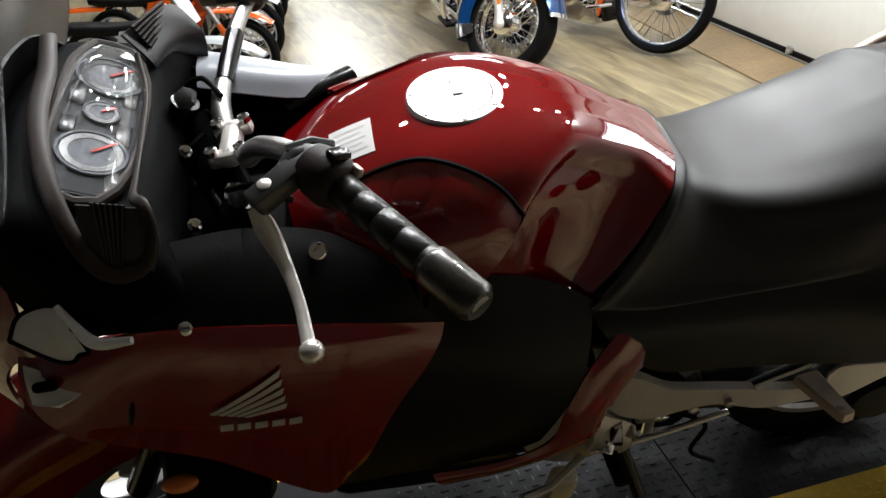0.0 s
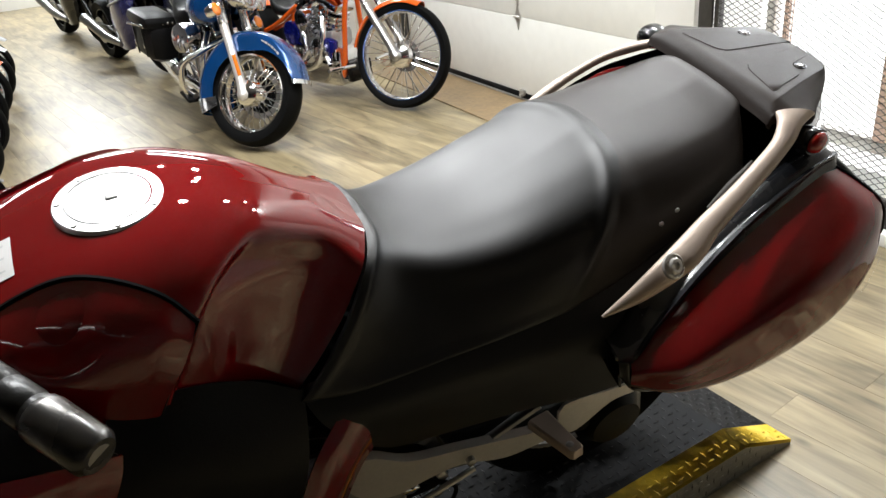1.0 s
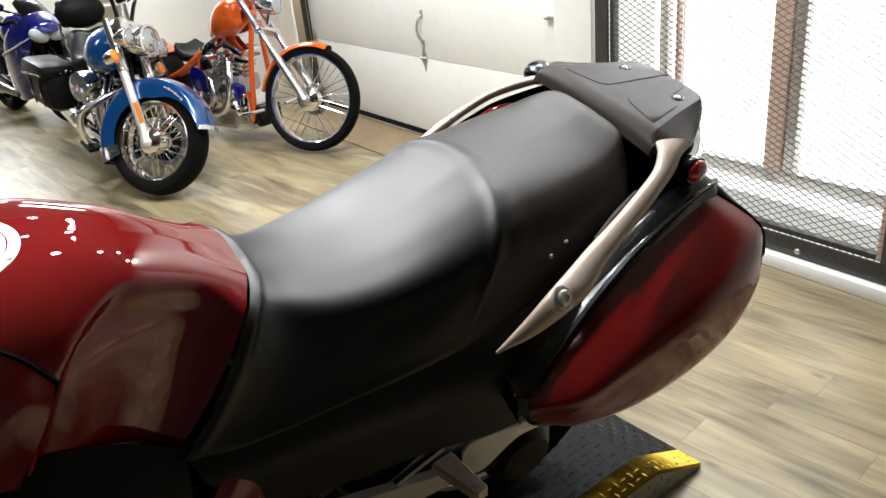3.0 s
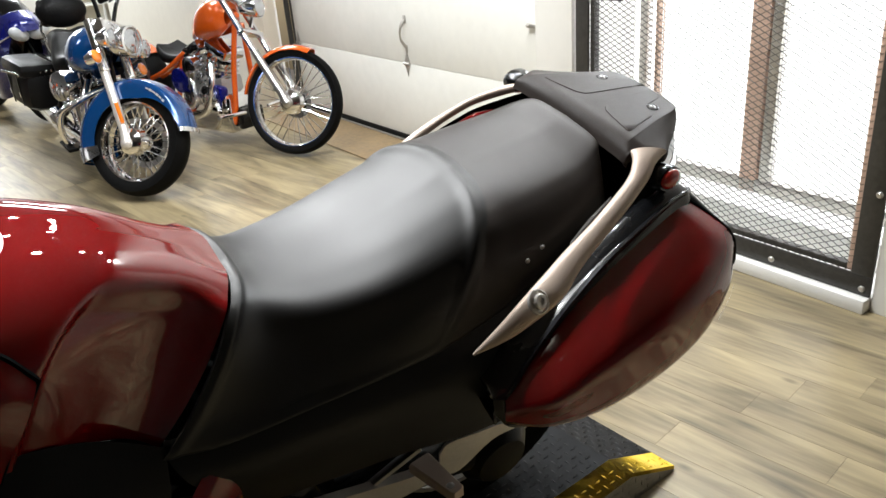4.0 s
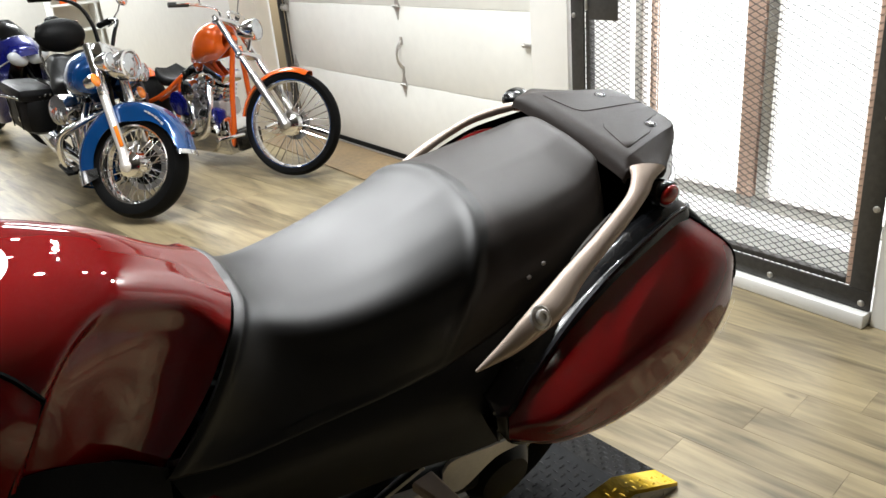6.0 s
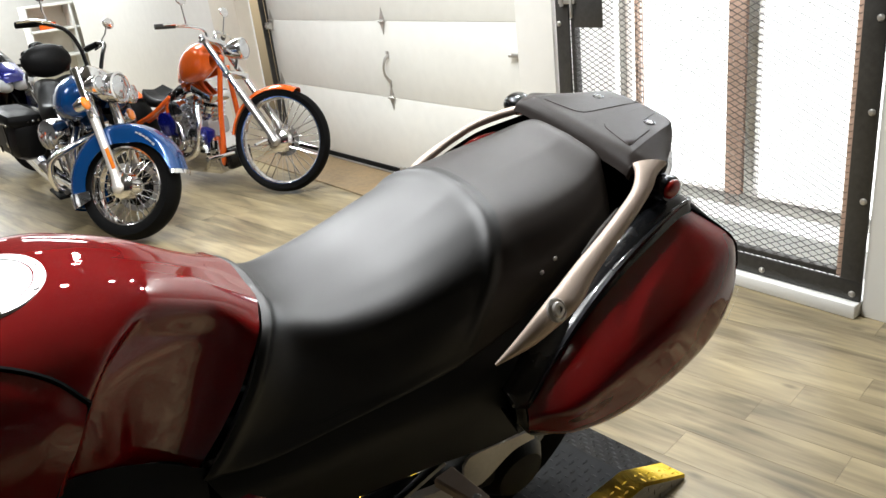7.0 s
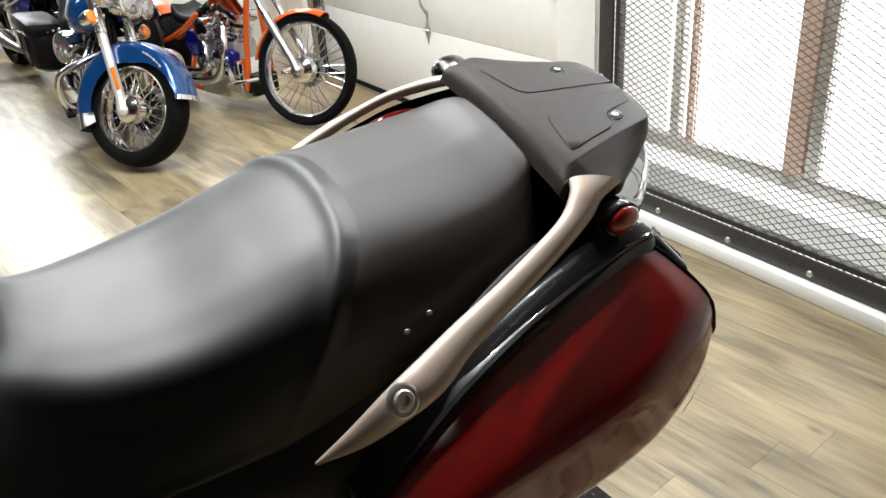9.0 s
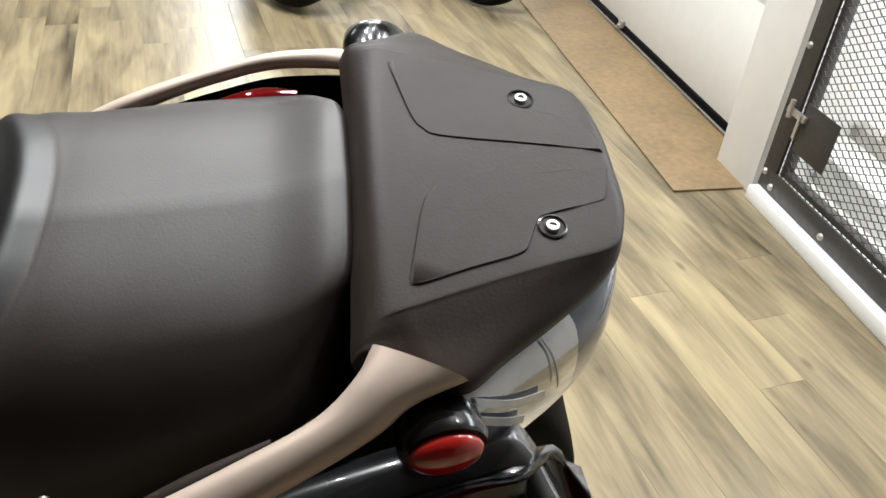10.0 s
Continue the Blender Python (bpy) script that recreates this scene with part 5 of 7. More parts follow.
for x, y, a, b in ((-.034, .035, .020, .050), (.032, -.040, .018, .044), (.032, .042, .016, .030), (-.036, -.040, .018, .036)):
    part("display_window", Shape().box((x, y, 0.0118), (a, b, 0.004), None, 0.0015), GLOSS_BLACK, dash, "dark display window")
cover = part("dashboard_cover", Shape().sheet(patch([[(x * k * HEX_X, y, 0.013 + hgt * 0.034 * (1 - (y / .17) ** 2)) for x, hgt in ((-.066, 0), (-.035, .8), (.0, 1), (.035, .8), (.062, 0))] for y, k in ((-.168, .55), (-.100, .92), (0, 1), (.100, .92), (.168, .55))], 5, 5), 0.002), CLEAR, bike, "clear instrument cover", m=dash_m)
cover.visible_shadow = False
part("dash_bezel", Shape().tube([(x * 1.05, y * 1.03, 0.008) for x, y in HEX + HEX[:1]], 0.0075, 8, smooth=2), RACK_GREY, dash, "dark grey bezel")
for sgn in (-1, 1):
    # air vent: a frame with upright slats in a grey cheek panel
    a, b, c, d = (Vector((x, sgn * h, z)) for x, h, z in (((-.457, .218, 1.132), (-.420, .218, 1.121), (-.440, .250, 1.051), (-.461, .246, 1.062)) if sgn < 0 else ((-.455, .165, 1.139), (-.436, .165, 1.099), (-.410, .245, 1.107), (-.419, .245, 1.133))))
    cheek = patch([[(-.474, sgn * .214, 1.134), (-.440, sgn * .216, 1.127), (-.398, sgn * .216, 1.116)], [(-.474, sgn * .236, 1.094), (-.440, sgn * .238, 1.088), (-.392, sgn * .238, 1.082)], [(-.466, sgn * .252, 1.052), (-.442, sgn * .256, 1.044), (-.410, sgn * .254, 1.042)]], 4, 4) + np.array([0, 0, -0.004])
    if sgn > 0:
        cheek = patch([[(-.470, .160, 1.140), (-.440, .162, 1.086), (-.448, .172, 1.055)], [(-.440, .215, 1.138), (-.412, .215, 1.094), (-.424, .220, 1.040)], [(-.412, .255, 1.132), (-.386, .245, 1.090), (-.392, .240, 1.010)], [(-.396, .262, 1.118), (-.370, .252, 1.076), (-.370, .244, 1.034)]], 4, 4) + np.array([0, 0, -0.006])
        cheek = cheek[:, ::-1]
    vent = part("air_vent", Shape().sheet(cheek if sgn < 0 else cheek[:, ::-1], 0.005), COWL_GREY, bike, "dark grey vent cheek panel")
    hole = [[a * (1 - t) + b * t for t in (0, .5, 1)], [d * (1 - t) + c * t for t in (0, .5, 1)]]
    up = Vector((0.25, sgn * 0.55, 0.8)) * 0.004
    part("vent_opening", Shape().sheet([[v + up for v in r] for r in hole]), PLASTIC, vent, "black opening")
    for k in range(6):
        t = (k + 0.5) / 6
        p, q = a * (1 - t) + b * t + up * 1.6, d * (1 - t) + c * t + up * 1.6
        part("vent_slat", Shape().tube([p, q], 0.0026, 6, 0.7), RACK_GREY, vent)
    q = [(-.590, .278, .990), (-.572, .262, 1.008), (-.533, .258, 1.018), (-.545, .297, .966), (-.530, .290, .988), (-.512, .284, 1.002), (-.522, .303, .964), (-.510, .302, .968), (-.500, .299, .974)]
    pod = patch([[(x, sgn * h, z + (0.006 if k % 3 == 1 else 0)) for k, (x, h, z) in enumerate(q[r:r + 3])] for r in (0, 3, 6)], 5, 5)
    mir = part("mirror_pod", Shape().sheet(pod if sgn < 0 else pod[::-1], 0.012), WHITE_PLASTIC, bike, "pale grey mirror pod")
    rim_path = [pod[0, 0], pod[0, 5], pod[0, -1], pod[5, -1], pod[-1, -1], pod[-1, 5], pod[-1, 0], pod[5, 0], pod[0, 0]]
    part("mirror_rim", Shape().tube(rim_path, 0.0030, 8, smooth=4), PLASTIC, mir, "black mirror rim")
    part("mirror_trim", Shape().tube([(-.528, sgn * .262, 1.020), (-.505, sgn * .286, .996), (-.485, sgn * .298, .984), (-.445, sgn * .302, .986)], [.005, .007, .008, .005], 8, smooth=4), WHITE_PLASTIC, bike, "light grey trim strip")
    sc = patch([[(-.606, sgn * .262, .922), (-.566, sgn * .276, .914), (-.515, sgn * .292, .908)], [(-.606, sgn * .278, .902), (-.570, sgn * .294, .898), (-.540, sgn * .302, .896)], [(-.604, sgn * .293, .880), (-.585, sgn * .302, .884), (-.565, sgn * .308, .890)]], 4, 4)
    scoop = part("side_scoop", Shape().sheet(sc if sgn < 0 else sc[::-1], 0.004), WHITE_PLASTIC, bike, "light grey scoop on the fairing")
    part("scoop_hole", Shape().box((-.578, sgn * .289, .908), (.030, .014, .020), pose(0, 0, 0, 40 * -sgn, 0, 0), .006), PLASTIC, scoop, "black opening")
    part("vent_slit", Shape().tube([(-.478, sgn * .308, .880), (-.486, sgn * .3115, .855), (-.496, sgn * .309, .828)], [.002, .006, .004], 8, 0.5, smooth=4), PLASTIC, bike, "dark vent slit")
    part("fairing_bolt", Shape().lathe([(.009, 0), (.009, .005), (.005, .008), (0, .008)], 14, pose(-.385, sgn * .288, .978, sgn * -50, 0, 0)), CHROME, bike)

# fork, yokes, handlebar turned to the left
STEER = Matrix.Translation((-.355, 0, 1.0)) @ pose(0, 0, 0, 0, 0, 0) @ Matrix.Rotation(radians(24), 4, Vector((0.46, 0, 0.89)))
part("top_yoke", Shape().box((0.0, 0, 0.0), (0.075, 0.23, 0.026), bevel=0.010).lathe([(0.022, 0.0), (0.022, 0.022), (0.014, 0.024), (0, 0.024)], 18, pose(0.012, 0, 0.010)), PLASTIC, bike, "black top yoke", m=STEER @ pose(0, 0, -.02, 0, -27, 0))
for sgn in (-1, 1):
    part("fork_leg", Shape().tube([(0.0, sgn * 0.105, 0.035), (-0.18, sgn * 0.105, -0.32), (-0.345, sgn * 0.105, -0.66)], [0.0215, 0.0215, 0.028], 16), GLOSS_BLACK, bike, "black fork leg", m=STEER)
    part("fork_cap", Shape().lathe([(0.020, 0), (0.020, 0.010), (0.012, 0.014), (0, 0.014)], 6, STEER @ pose(0.002, sgn * 0.105, 0.035, 0, -27, 0)), GREY_PLASTIC, bike)
    if sgn < 0:
        bar = [(-.300, -.045, 1.040), (-.290, -.095, 1.080), (-.262, -.150, 1.130), (-.220, -.215, 1.162), (-.172, -.290, 1.166), (-.055, -.463, 1.146)]
    else:
        bar = [(-.335, .030, 1.012), (-.345, .100, 1.032), (-.338, .170, 1.042), (-.322, .290, 1.055), (-.288, .420, 1.065), (-.245, .570, 1.062)]
    hb = part("handlebar", Shape().tube(bar, [0.016, 0.0155, 0.014, 0.013, 0.0120, 0.0112], 12, smooth=5), STEEL, bike, "silver handlebar half")
    p0 = Vector(bar[4])
    end = Vector(bar[5])
    d = (end - p0).normalized()
    reach = (end - p0).length
    grip = Shape()
    prof, s = [], 0.0
    while s < reach - 0.075:
        prof += [(s, 0.0180), (s + 0.002, 0.0192), (s + 0.0305, 0.0194), (s + 0.0325, 0.0180)]
        s += 0.0335
    grip.tube([p0 + d * q for q, r in prof], [r for q, r in prof], 18)
    part("grip", grip, GRIP, hb, "black ribbed rubber grip")
    part("bar_end", Shape().tube([p0 + d * (reach + q) for q in (-0.072, -0.068, -0.062, -0.006, 0.0)], [0.0175, 0.0215, 0.0225, 0.0220, 0.017], 20), BAR_END, hb, "dark polished bar-end weight")
    up = Vector((0.15, 0, 1)).normalized()
    sw = Shape()
    sw.tube([p0 + d * q for q in (-0.052, -0.048, -0.034, -0.012, -0.002, 0.002)], [0.018, 0.027, 0.031, 0.031, 0.027, 0.020], 24)
    sw.box(p0 + d * -0.026 + up * 0.012, (0.046, 0.040, 0.036), pose(0, 0, 0, 0, -12, -sgn * -34), 0.014)
    swo = part("switch_housing", sw, RACK_GREY, hb, "dark switch housing")
    part("switch", Shape().box(p0 + d * -0.020 + Vector((0.014, 0, 0.031)), (0.022, 0.020, 0.010), pose(0, 0, 0, 0, 10, 30), 0.003), GLOSS_BLACK, swo, "black rocker switch")
    part("switch", Shape().box(p0 + d * -0.012 + Vector((0.026, 0, 0.012)), (0.008, 0.016, 0.012), pose(0, 0, 0, 0, 30, 30), 0.003), CHAMPAGNE, swo, "brass-coloured button")
    c0 = p0 + d * -0.060
    root, tip = p0 + Vector((-0.094, -sgn * 0.003, -0.014)), p0 + Vector((-0.051, sgn * 0.151, -0.068))
    clamp = Shape().tube([c0 + Vector((0.016, 0, 0.006)), c0 + Vector((-0.012, 0, 0.008)), root * 0.6 + c0 * 0.4, root + Vector((0.004, 0, 0.004))], [0.016, 0.015, 0.013, 0.010], 12, 0.7, smooth=2).tube([c0 + Vector((0.030, -sgn * 0.012, 0.004)), c0 + Vector((0.008, -sgn * 0.010, 0.014)), c0 + Vector((-0.020, -sgn * 0.004, 0.012))], 0.008, 8)
    axis = (c0 + Vector((0.012, 0, 0.004)) - root)
    clamp.box(root + axis * 0.5 + Vector((0, 0, 0.004)), (axis.length * 1.05, 0.030, 0.026), axis.to_track_quat("X", "Z").to_matrix().to_4x4(), 0.006)
    part("lever_perch", clamp, COWL_GREY, hb, "dark grey cast lever bracket")
    lev = [root, root + Vector((0.010, sgn * 0.020, -0.016)), root + Vector((0.026, sgn * 0.060, -0.034)), root + Vector((0.037, sgn * 0.105, -0.046)), tip]
    part("lever", Shape().tube(lev, [0.0085, 0.0125, 0.0080, 0.0066, 0.0074], 12, 0.6, smooth=6).ball(tip + Vector((0.002, sgn * 0.006, -0.002)), (0.0130, 0.0130, 0.0120), 14, 10), PALE_METAL, hb, "polished hand lever with a ball end")
    piv = root * 0.75 + c0 * 0.25 + Vector((0, 0, 0.012))
    part("pivot_bolt", Shape().lathe([(0.009, -0.012), (0.009, 0.006), (0.006, 0.008), (0, 0.008)], 12, Matrix.Translation(piv)), PALE_METAL, hb)
    if sgn > 0:
        part("hose_sleeve", Shape().tube([(-.340, .150, 1.040), (-.331, .220, 1.048), (-.324, .275, 1.053)], 0.0155, 12), GLOSS_BLACK, hb, "dark sleeve on the bar")
        res = part("fluid_reservoir", Shape().box((0, 0, 0), (0.070, 0.105, 0.040), None, 0.010), PLASTIC, hb, "black brake fluid reservoir", m=pose(-.352, .452, 1.075, 0, 0, -18))
        part("reservoir_lid", Shape().box((0, 0, 0.0225), (0.066, 0.100, 0.006), None, 0.003), LID_GREY, res, "pale reservoir lid")
        part("stop_switch", Shape().box((-.262, .470, 1.100), (0.020, 0.030, 0.012), pose(0, 0, 0, 0, 0, -18), 0.004), RED_LENS, hb, "red stop switch")
clamp = part("bar_clamp", Shape().box((0, 0, 0), (0.030, 0.090, 0.026), None, 0.009).box((0, 0.034, 0.002), (0.058, 0.022, 0.022), None, 0.006).box((0, -0.034, 0.002), (0.058, 0.022, 0.022), None, 0.006), PALE_METAL, bike, "silver bar clamp", m=pose(-.328, .012, 1.024, 0, -8, -4))
for a, b in ((1, 1), (1, -1), (-1, 1), (-1, -1)):
    part("clamp_bolt", Shape().lathe([(0.0095, 0), (0.0095, 0.008), (0.006, 0.010), (0.004, 0.006), (0, 0.006)], 12, pose(a * 0.021, b * 0.034, 0.012)), CHROME, clamp)
for k, pts_ in enumerate(([(-.33, -.10, 1.03), (-.28, -.16, 1.08), (-.235, -.22, 1.10)], [(-.36, -.06, 1.0), (-.33, -.12, .98), (-.30, -.15, .93)], [(-.37, .05, 1.02), (-.42, .0, 1.0), (-.42, -.09, .97)], [(-.34, .1, 1.05), (-.37, .14, 1.06), (-.41, .16, 1.03)])):
    part("cable", Shape().tube(pts_, 0.0045, 8, smooth=6), RUBBER, bike, "black control cable")
for x, y, z in ((-.385, -.115, .985), (-.37, -.135, .955), (-.40, .02, 1.01), (-.335, -.055, .99), (-.40, -.16, .93)):
    part("fitting", Shape().lathe([(0.010, 0), (0.010, 0.012), (0.006, 0.014), (0.006, 0.022), (0, 0.022)], 8, pose(x, y, z, 30, 25, 0)), CHROME, bike, "bright hose fitting")
tray = [[(-.385, .165, 1.030), (-.385, .200, 1.045), (-.385, .245, 1.040), (-.385, .290, 1.022)], [(-.310, .142, 1.022), (-.310, .178, 1.042), (-.310, .225, 1.034), (-.312, .272, 1.012)], [(-.225, .140, 1.004), (-.225, .172, 1.026), (-.222, .215, 1.016), (-.220, .256, .992)], [(-.150, .180, .985), (-.150, .205, 1.004), (-.146, .232, .992), (-.142, .256, .972)]]
part("right_pale_panel", Shape().sheet(patch(tray, 4, 4)[:, ::-1], 0.004), LID_GREY, bike, "pale curved panel at the right of the cockpit")
part("tray_edge", Shape().tube([(-.255, .135, .992), (-.205, .165, 1.000), (-.140, .195, 1.004)], [0.014, 0.020, 0.020], 8, 0.5), GLOSS_BLACK, bike)


# ---- running gear ----
def road_wheel(parent, m, r, w, name="wheel", spokes=5, rim_mat=ALU, disc=True):
    """A wheel about its own y axis."""
    ax = m @ pose(0, 0, 0, 90, 0, 0)
    rr = r - w * 0.62
    hub = part(name, Shape().lathe([(0.035, -w * 0.45), (0.035, w * 0.45), (0.015, w * 0.5), (0.0, w * 0.5)], 20), rim_mat, parent, m=ax)
    h, b = w / 2, rr
    prof = [(b, -h * 0.72), (b + (r - b) * 0.35, -h * 0.98), (b + (r - b) * 0.68, -h), (r - w * 0.10, -h * 0.72), (r - w * 0.02, -h * 0.35), (r, 0), (r - w * 0.02, h * 0.35), (r - w * 0.10, h * 0.72), (b + (r - b) * 0.68, h), (b + (r - b) * 0.35, h * 0.98), (b, h * 0.72)]
    part("tyre", Shape().lathe(prof, 56, None, True), RUBBER, hub, "black rubber tyre")
    part("rim", Shape().lathe([(b + 0.004, -h * 0.75), (b - 0.006, -h * 0.70), (b - 0.018, -h * 0.3), (b - 0.018, h * 0.3), (b - 0.006, h * 0.70), (b + 0.004, h * 0.75), (b - 0.004, h * 0.5), (b - 0.004, -h * 0.5)], 48, None, True), rim_mat, hub)
    if spokes <= 8:
        for k in range(spokes):
            a = 2 * math.pi * k / spokes
            part("spoke", Shape().box(((b + 0.02) / 2, 0, 0), (b - 0.05, 0.030, 0.022), None, 0.006), rim_mat, hub, m=pose(0, 0, 0, 0, 0, math.degrees(a)))
    else:
        for k in range(spokes):
            a = 2 * math.pi * k / spokes
            a2 = a + (0.42 if k % 2 else -0.42)
            s = h * 0.75 * (1 if (k // 2) % 2 else -1)
            thick = 0.0034 if rim_mat is CHROME else 0.0026
            part("spoke", Shape().tube([(0.042 * math.cos(a2), 0.042 * math.sin(a2), s), ((b - 0.012) * math.cos(a), (b - 0.012) * math.sin(a), s * 0.15)], thick, 5, caps=False), CHROME, hub, angle=0)
    if disc:
        part("brake_disc", Shape().lathe([(0.075, h + 0.012), (0.135, h + 0.012), (0.135, h + 0.017), (0.075, h + 0.017)], 36, None, True), STEEL, hub, "steel brake disc")
    return hub


road_wheel(bike, Matrix.Translation((.850, 0, .315)), .315, .15, "rear_wheel", 5)
road_wheel(bike, STEER @ pose(-.345, 0, -.685, 0, 0, 0), .305, .12, "front_wheel", 5)
fg = whole(patch(left([[(-.345 + .325 * math.sin(radians(a)), 0, -.685 + .325 * math.cos(radians(a))), (-.345 + .322 * math.sin(radians(a)), .045, -.685 + .322 * math.cos(radians(a))), (-.345 + .290 * math.sin(radians(a)), .085, -.685 + .290 * math.cos(radians(a))), (-.345 + .150 * math.sin(radians(a)), .104, -.685 + .150 * math.cos(radians(a)))] for a in (-95, -60, -25, 10, 45, 75)]), 4, 4))
part("front_mudguard", Shape().sheet(fg, 0.004), RED, bike, "glossy dark red front mudguard", m=STEER)
part("engine_block", Shape().box((.02, 0, .42), (.42, .30, .30), None, .03).box((-.06, 0, .60), (.20, .24, .22), pose(0, 0, 0, 0, 25, 0), .03).lathe([(.11, -.19), (.11, .0), (.09, .0)], 24, pose(.06, 0, .42, 90, 0, 0)), SATIN, bike, "dark engine block")
part("radiator", Shape().box((-.30, 0, .55), (.05, .34, .34), pose(0, 0, 0, 0, -15, 0), .01), GLOSS_BLACK, bike, "black radiator")
part("frame_beam", Shape().tube([(-.30, -.10, .93), (-.05, -.17, .80), (.20, -.18, .70), (.38, -.17, .55), (.42, -.15, .38)], [.03, .034, .034, .036, .032], 10, 0.7, smooth=4).tube([(-.30, .10, .93), (-.05, .17, .80), (.20, .18, .70), (.38, .17, .55), (.42, .15, .38)], [.03, .034, .034, .036, .032], 10, 0.7, smooth=4), GLOSS_BLACK, bike, "black frame beams")
part("swingarm", Shape().box((.62, -.115, .355), (.48, .035, .075), pose(0, 0, 0, 0, 8, 0), .012).box((.62, .115, .355), (.48, .035, .075), pose(0, 0, 0, 0, 8, 0), .012), SATIN, bike, "dark cast swingarm")
part("shaft_housing", Shape().lathe([(.0, -.06), (.07, -.05), (.085, -.02), (.085, .02), (.06, .05), (.0, .055)], 24, pose(.84, -.135, .32, 90, 0, 0)).tube([(.84, -.13, .33), (.45, -.125, .38)], [.045, .036], 14), SATIN, bike, "dark shaft drive housing")
for sgn in (-1, 1):
    hang = part("peg_hanger", Shape().sheet(patch([[(.205, sgn * .222, .568), (.210, sgn * .222, .552)], [(.224, sgn * .228, .620), (.245, sgn * .228, .507)], [(.267, sgn * .230, .615), (.303, sgn * .230, .482)], [(.330, sgn * .230, .568), (.360, sgn * .230, .492)], [(.429, sgn * .230, .541), (.429, sgn * .230, .494)], [(.567, sgn * .230, .503), (.526, sgn * .230, .455)], [(.612, sgn * .230, .505), (.626, sgn * .230, .457)]], 4, 3), 0.018), PALE_METAL, bike, "cast aluminium footrest hanger")
    part("hanger_bolt", Shape().lathe([(.009, 0), (.009, .010), (.005, .012), (0, .012)], 12, pose(.440, sgn * .238, .516, sgn * -90 if sgn > 0 else 90, 0, 0)), STEEL, hang)
    part("peg_stay", Shape().tube([(.585, sgn * .222, .575), (.50, sgn * .215, .52), (.42, sgn * .205, .47)], [.012, .010, .010], 8, 0.6), STEEL, hang)
    part("pillion_peg", Shape().add([(a * w, sgn * b, c) for b, w in ((-.052, .024), (-.030, .022), (.030, .0165), (.050, .0150), (.056, .010)) for a, c in ((-1, -.008), (1, -.008), (1, .006), (.8, .010), (-.8, .010), (-1, .006))], [tuple(range(6)), tuple(range(24, 30))] + [(6 * k + q, 6 * k + (q + 1) % 6, 6 * k + 6 + (q + 1) % 6, 6 * k + 6 + q) for k in range(4) for q in range(6)]), CHAMPAGNE, hang, "champagne metal pillion footrest", m=pose(.592, sgn * .280, .548, sgn * 12, 0, sgn * -8))
    part("peg_rubber", Shape().box((0, 0, 0), (.026, .05, .010), None, .004), RUBBER, hang, m=pose(.590, sgn * .275, .537, sgn * 12, 0, sgn * -8))
    part("peg_end_bolt", Shape().lathe([(.0085, 0), (.0085, .004), (.006, .006), (0, .006)], 14, pose(.594, sgn * .316, .561)), STEEL, hang)
    part("heel_guard", Shape().sheet(patch([[(.622, sgn * .240, .546), (.629, sgn * .240, .482)], [(.640, sgn * .242, .571), (.672, sgn * .242, .470)], [(.723, sgn * .244, .562), (.739, sgn * .244, .520)], [(.790, sgn * .245, .555), (.795, sgn * .245, .525)]], 4, 3), 0.006), PALE_METAL, hang, "bright heel guard")
    part("rider_peg", Shape().tube([(.235, sgn * .20, .395), (.240, sgn * .30, .400)], [.014, .016], 10), RUBBER, bike, "black rubber rider footrest")
part("exhaust", Shape().tube([(.30, .12, .30), (.45, .19, .26), (.62, .205, .28), (.78, .215, .34), (1.10, .22, .44)], [.028, .040, .052, .055, .050], 20, smooth=5), STEEL, bike, "brushed steel silencer")
part("crank_cover", Shape().lathe([(.0, -.03), (.10, -.025), (.115, .0), (.115, .04)], 28, pose(.18, -.185, .44, -90, 0, 0)), ALU, bike, "pale cast engine cover")
part("clutch_cover", Shape().sheet(patch([[(.203, -.222, .518), (.199, -.238, .455), (.196, -.222, .388)], [(.235, -.226, .497), (.238, -.244, .436), (.240, -.228, .374)], [(.267, -.224, .473), (.270, -.240, .424), (.273, -.226, .374)], [(.289, -.214, .439), (.291, -.222, .414), (.292, -.214, .388)]], 4, 4), 0.02), PALE_METAL, bike, "pale cast cover")
part("sprocket_cover", Shape().box((.150, -.230, .285), (.052, .040, .105), pose(0, 0, 0, 0, 10, 0), .012), PALE_METAL, bike, "pale cast cover")
part("gearbox_rear", Shape().box((.375, -.03, .43), (.20, .20, .26), None, .03).box((.40, -.02, .26), (.16, .16, .14), None, .03), PLASTIC, bike, "black gearbox casing")
for k, (x, y, z) in enumerate(((.30, -.215, .47), (.335, -.20, .44), (.275, -.225, .435), (.365, -.19, .49), (.32, -.205, .405), (.24, -.235, .47), (.40, -.2, .45), (.22, -.24, .43))):
    part("engine_fitting", Shape().box((x, y, z), (.035 + .008 * (k % 3), .022, .018 + .006 * (k % 2)), pose(0, 0, 0, 20 * k, 33 * k, 15 * k), .004), CHROME if k % 2 else STEEL, bike, "bright engine fitting")
part("gear_linkage", Shape().tube([(.20, -.23, .40), (.30, -.235, .425), (.40, -.23, .445), (.46, -.225, .455)], .006, 8, smooth=3), STEEL, bike, "steel gear linkage")
part("cable", Shape().tube([(.36, -.21, .46), (.42, -.23, .43), (.40, -.24, .36), (.46, -.24, .30)], .0045, 8, smooth=5), RUBBER, bike)
part("gear_lever", Shape().tube([(.19, -.22, .37), (.12, -.26, .35), (.06, -.28, .36)], [.009, .008, .010], 8), STEEL, bike, "steel gear lever")
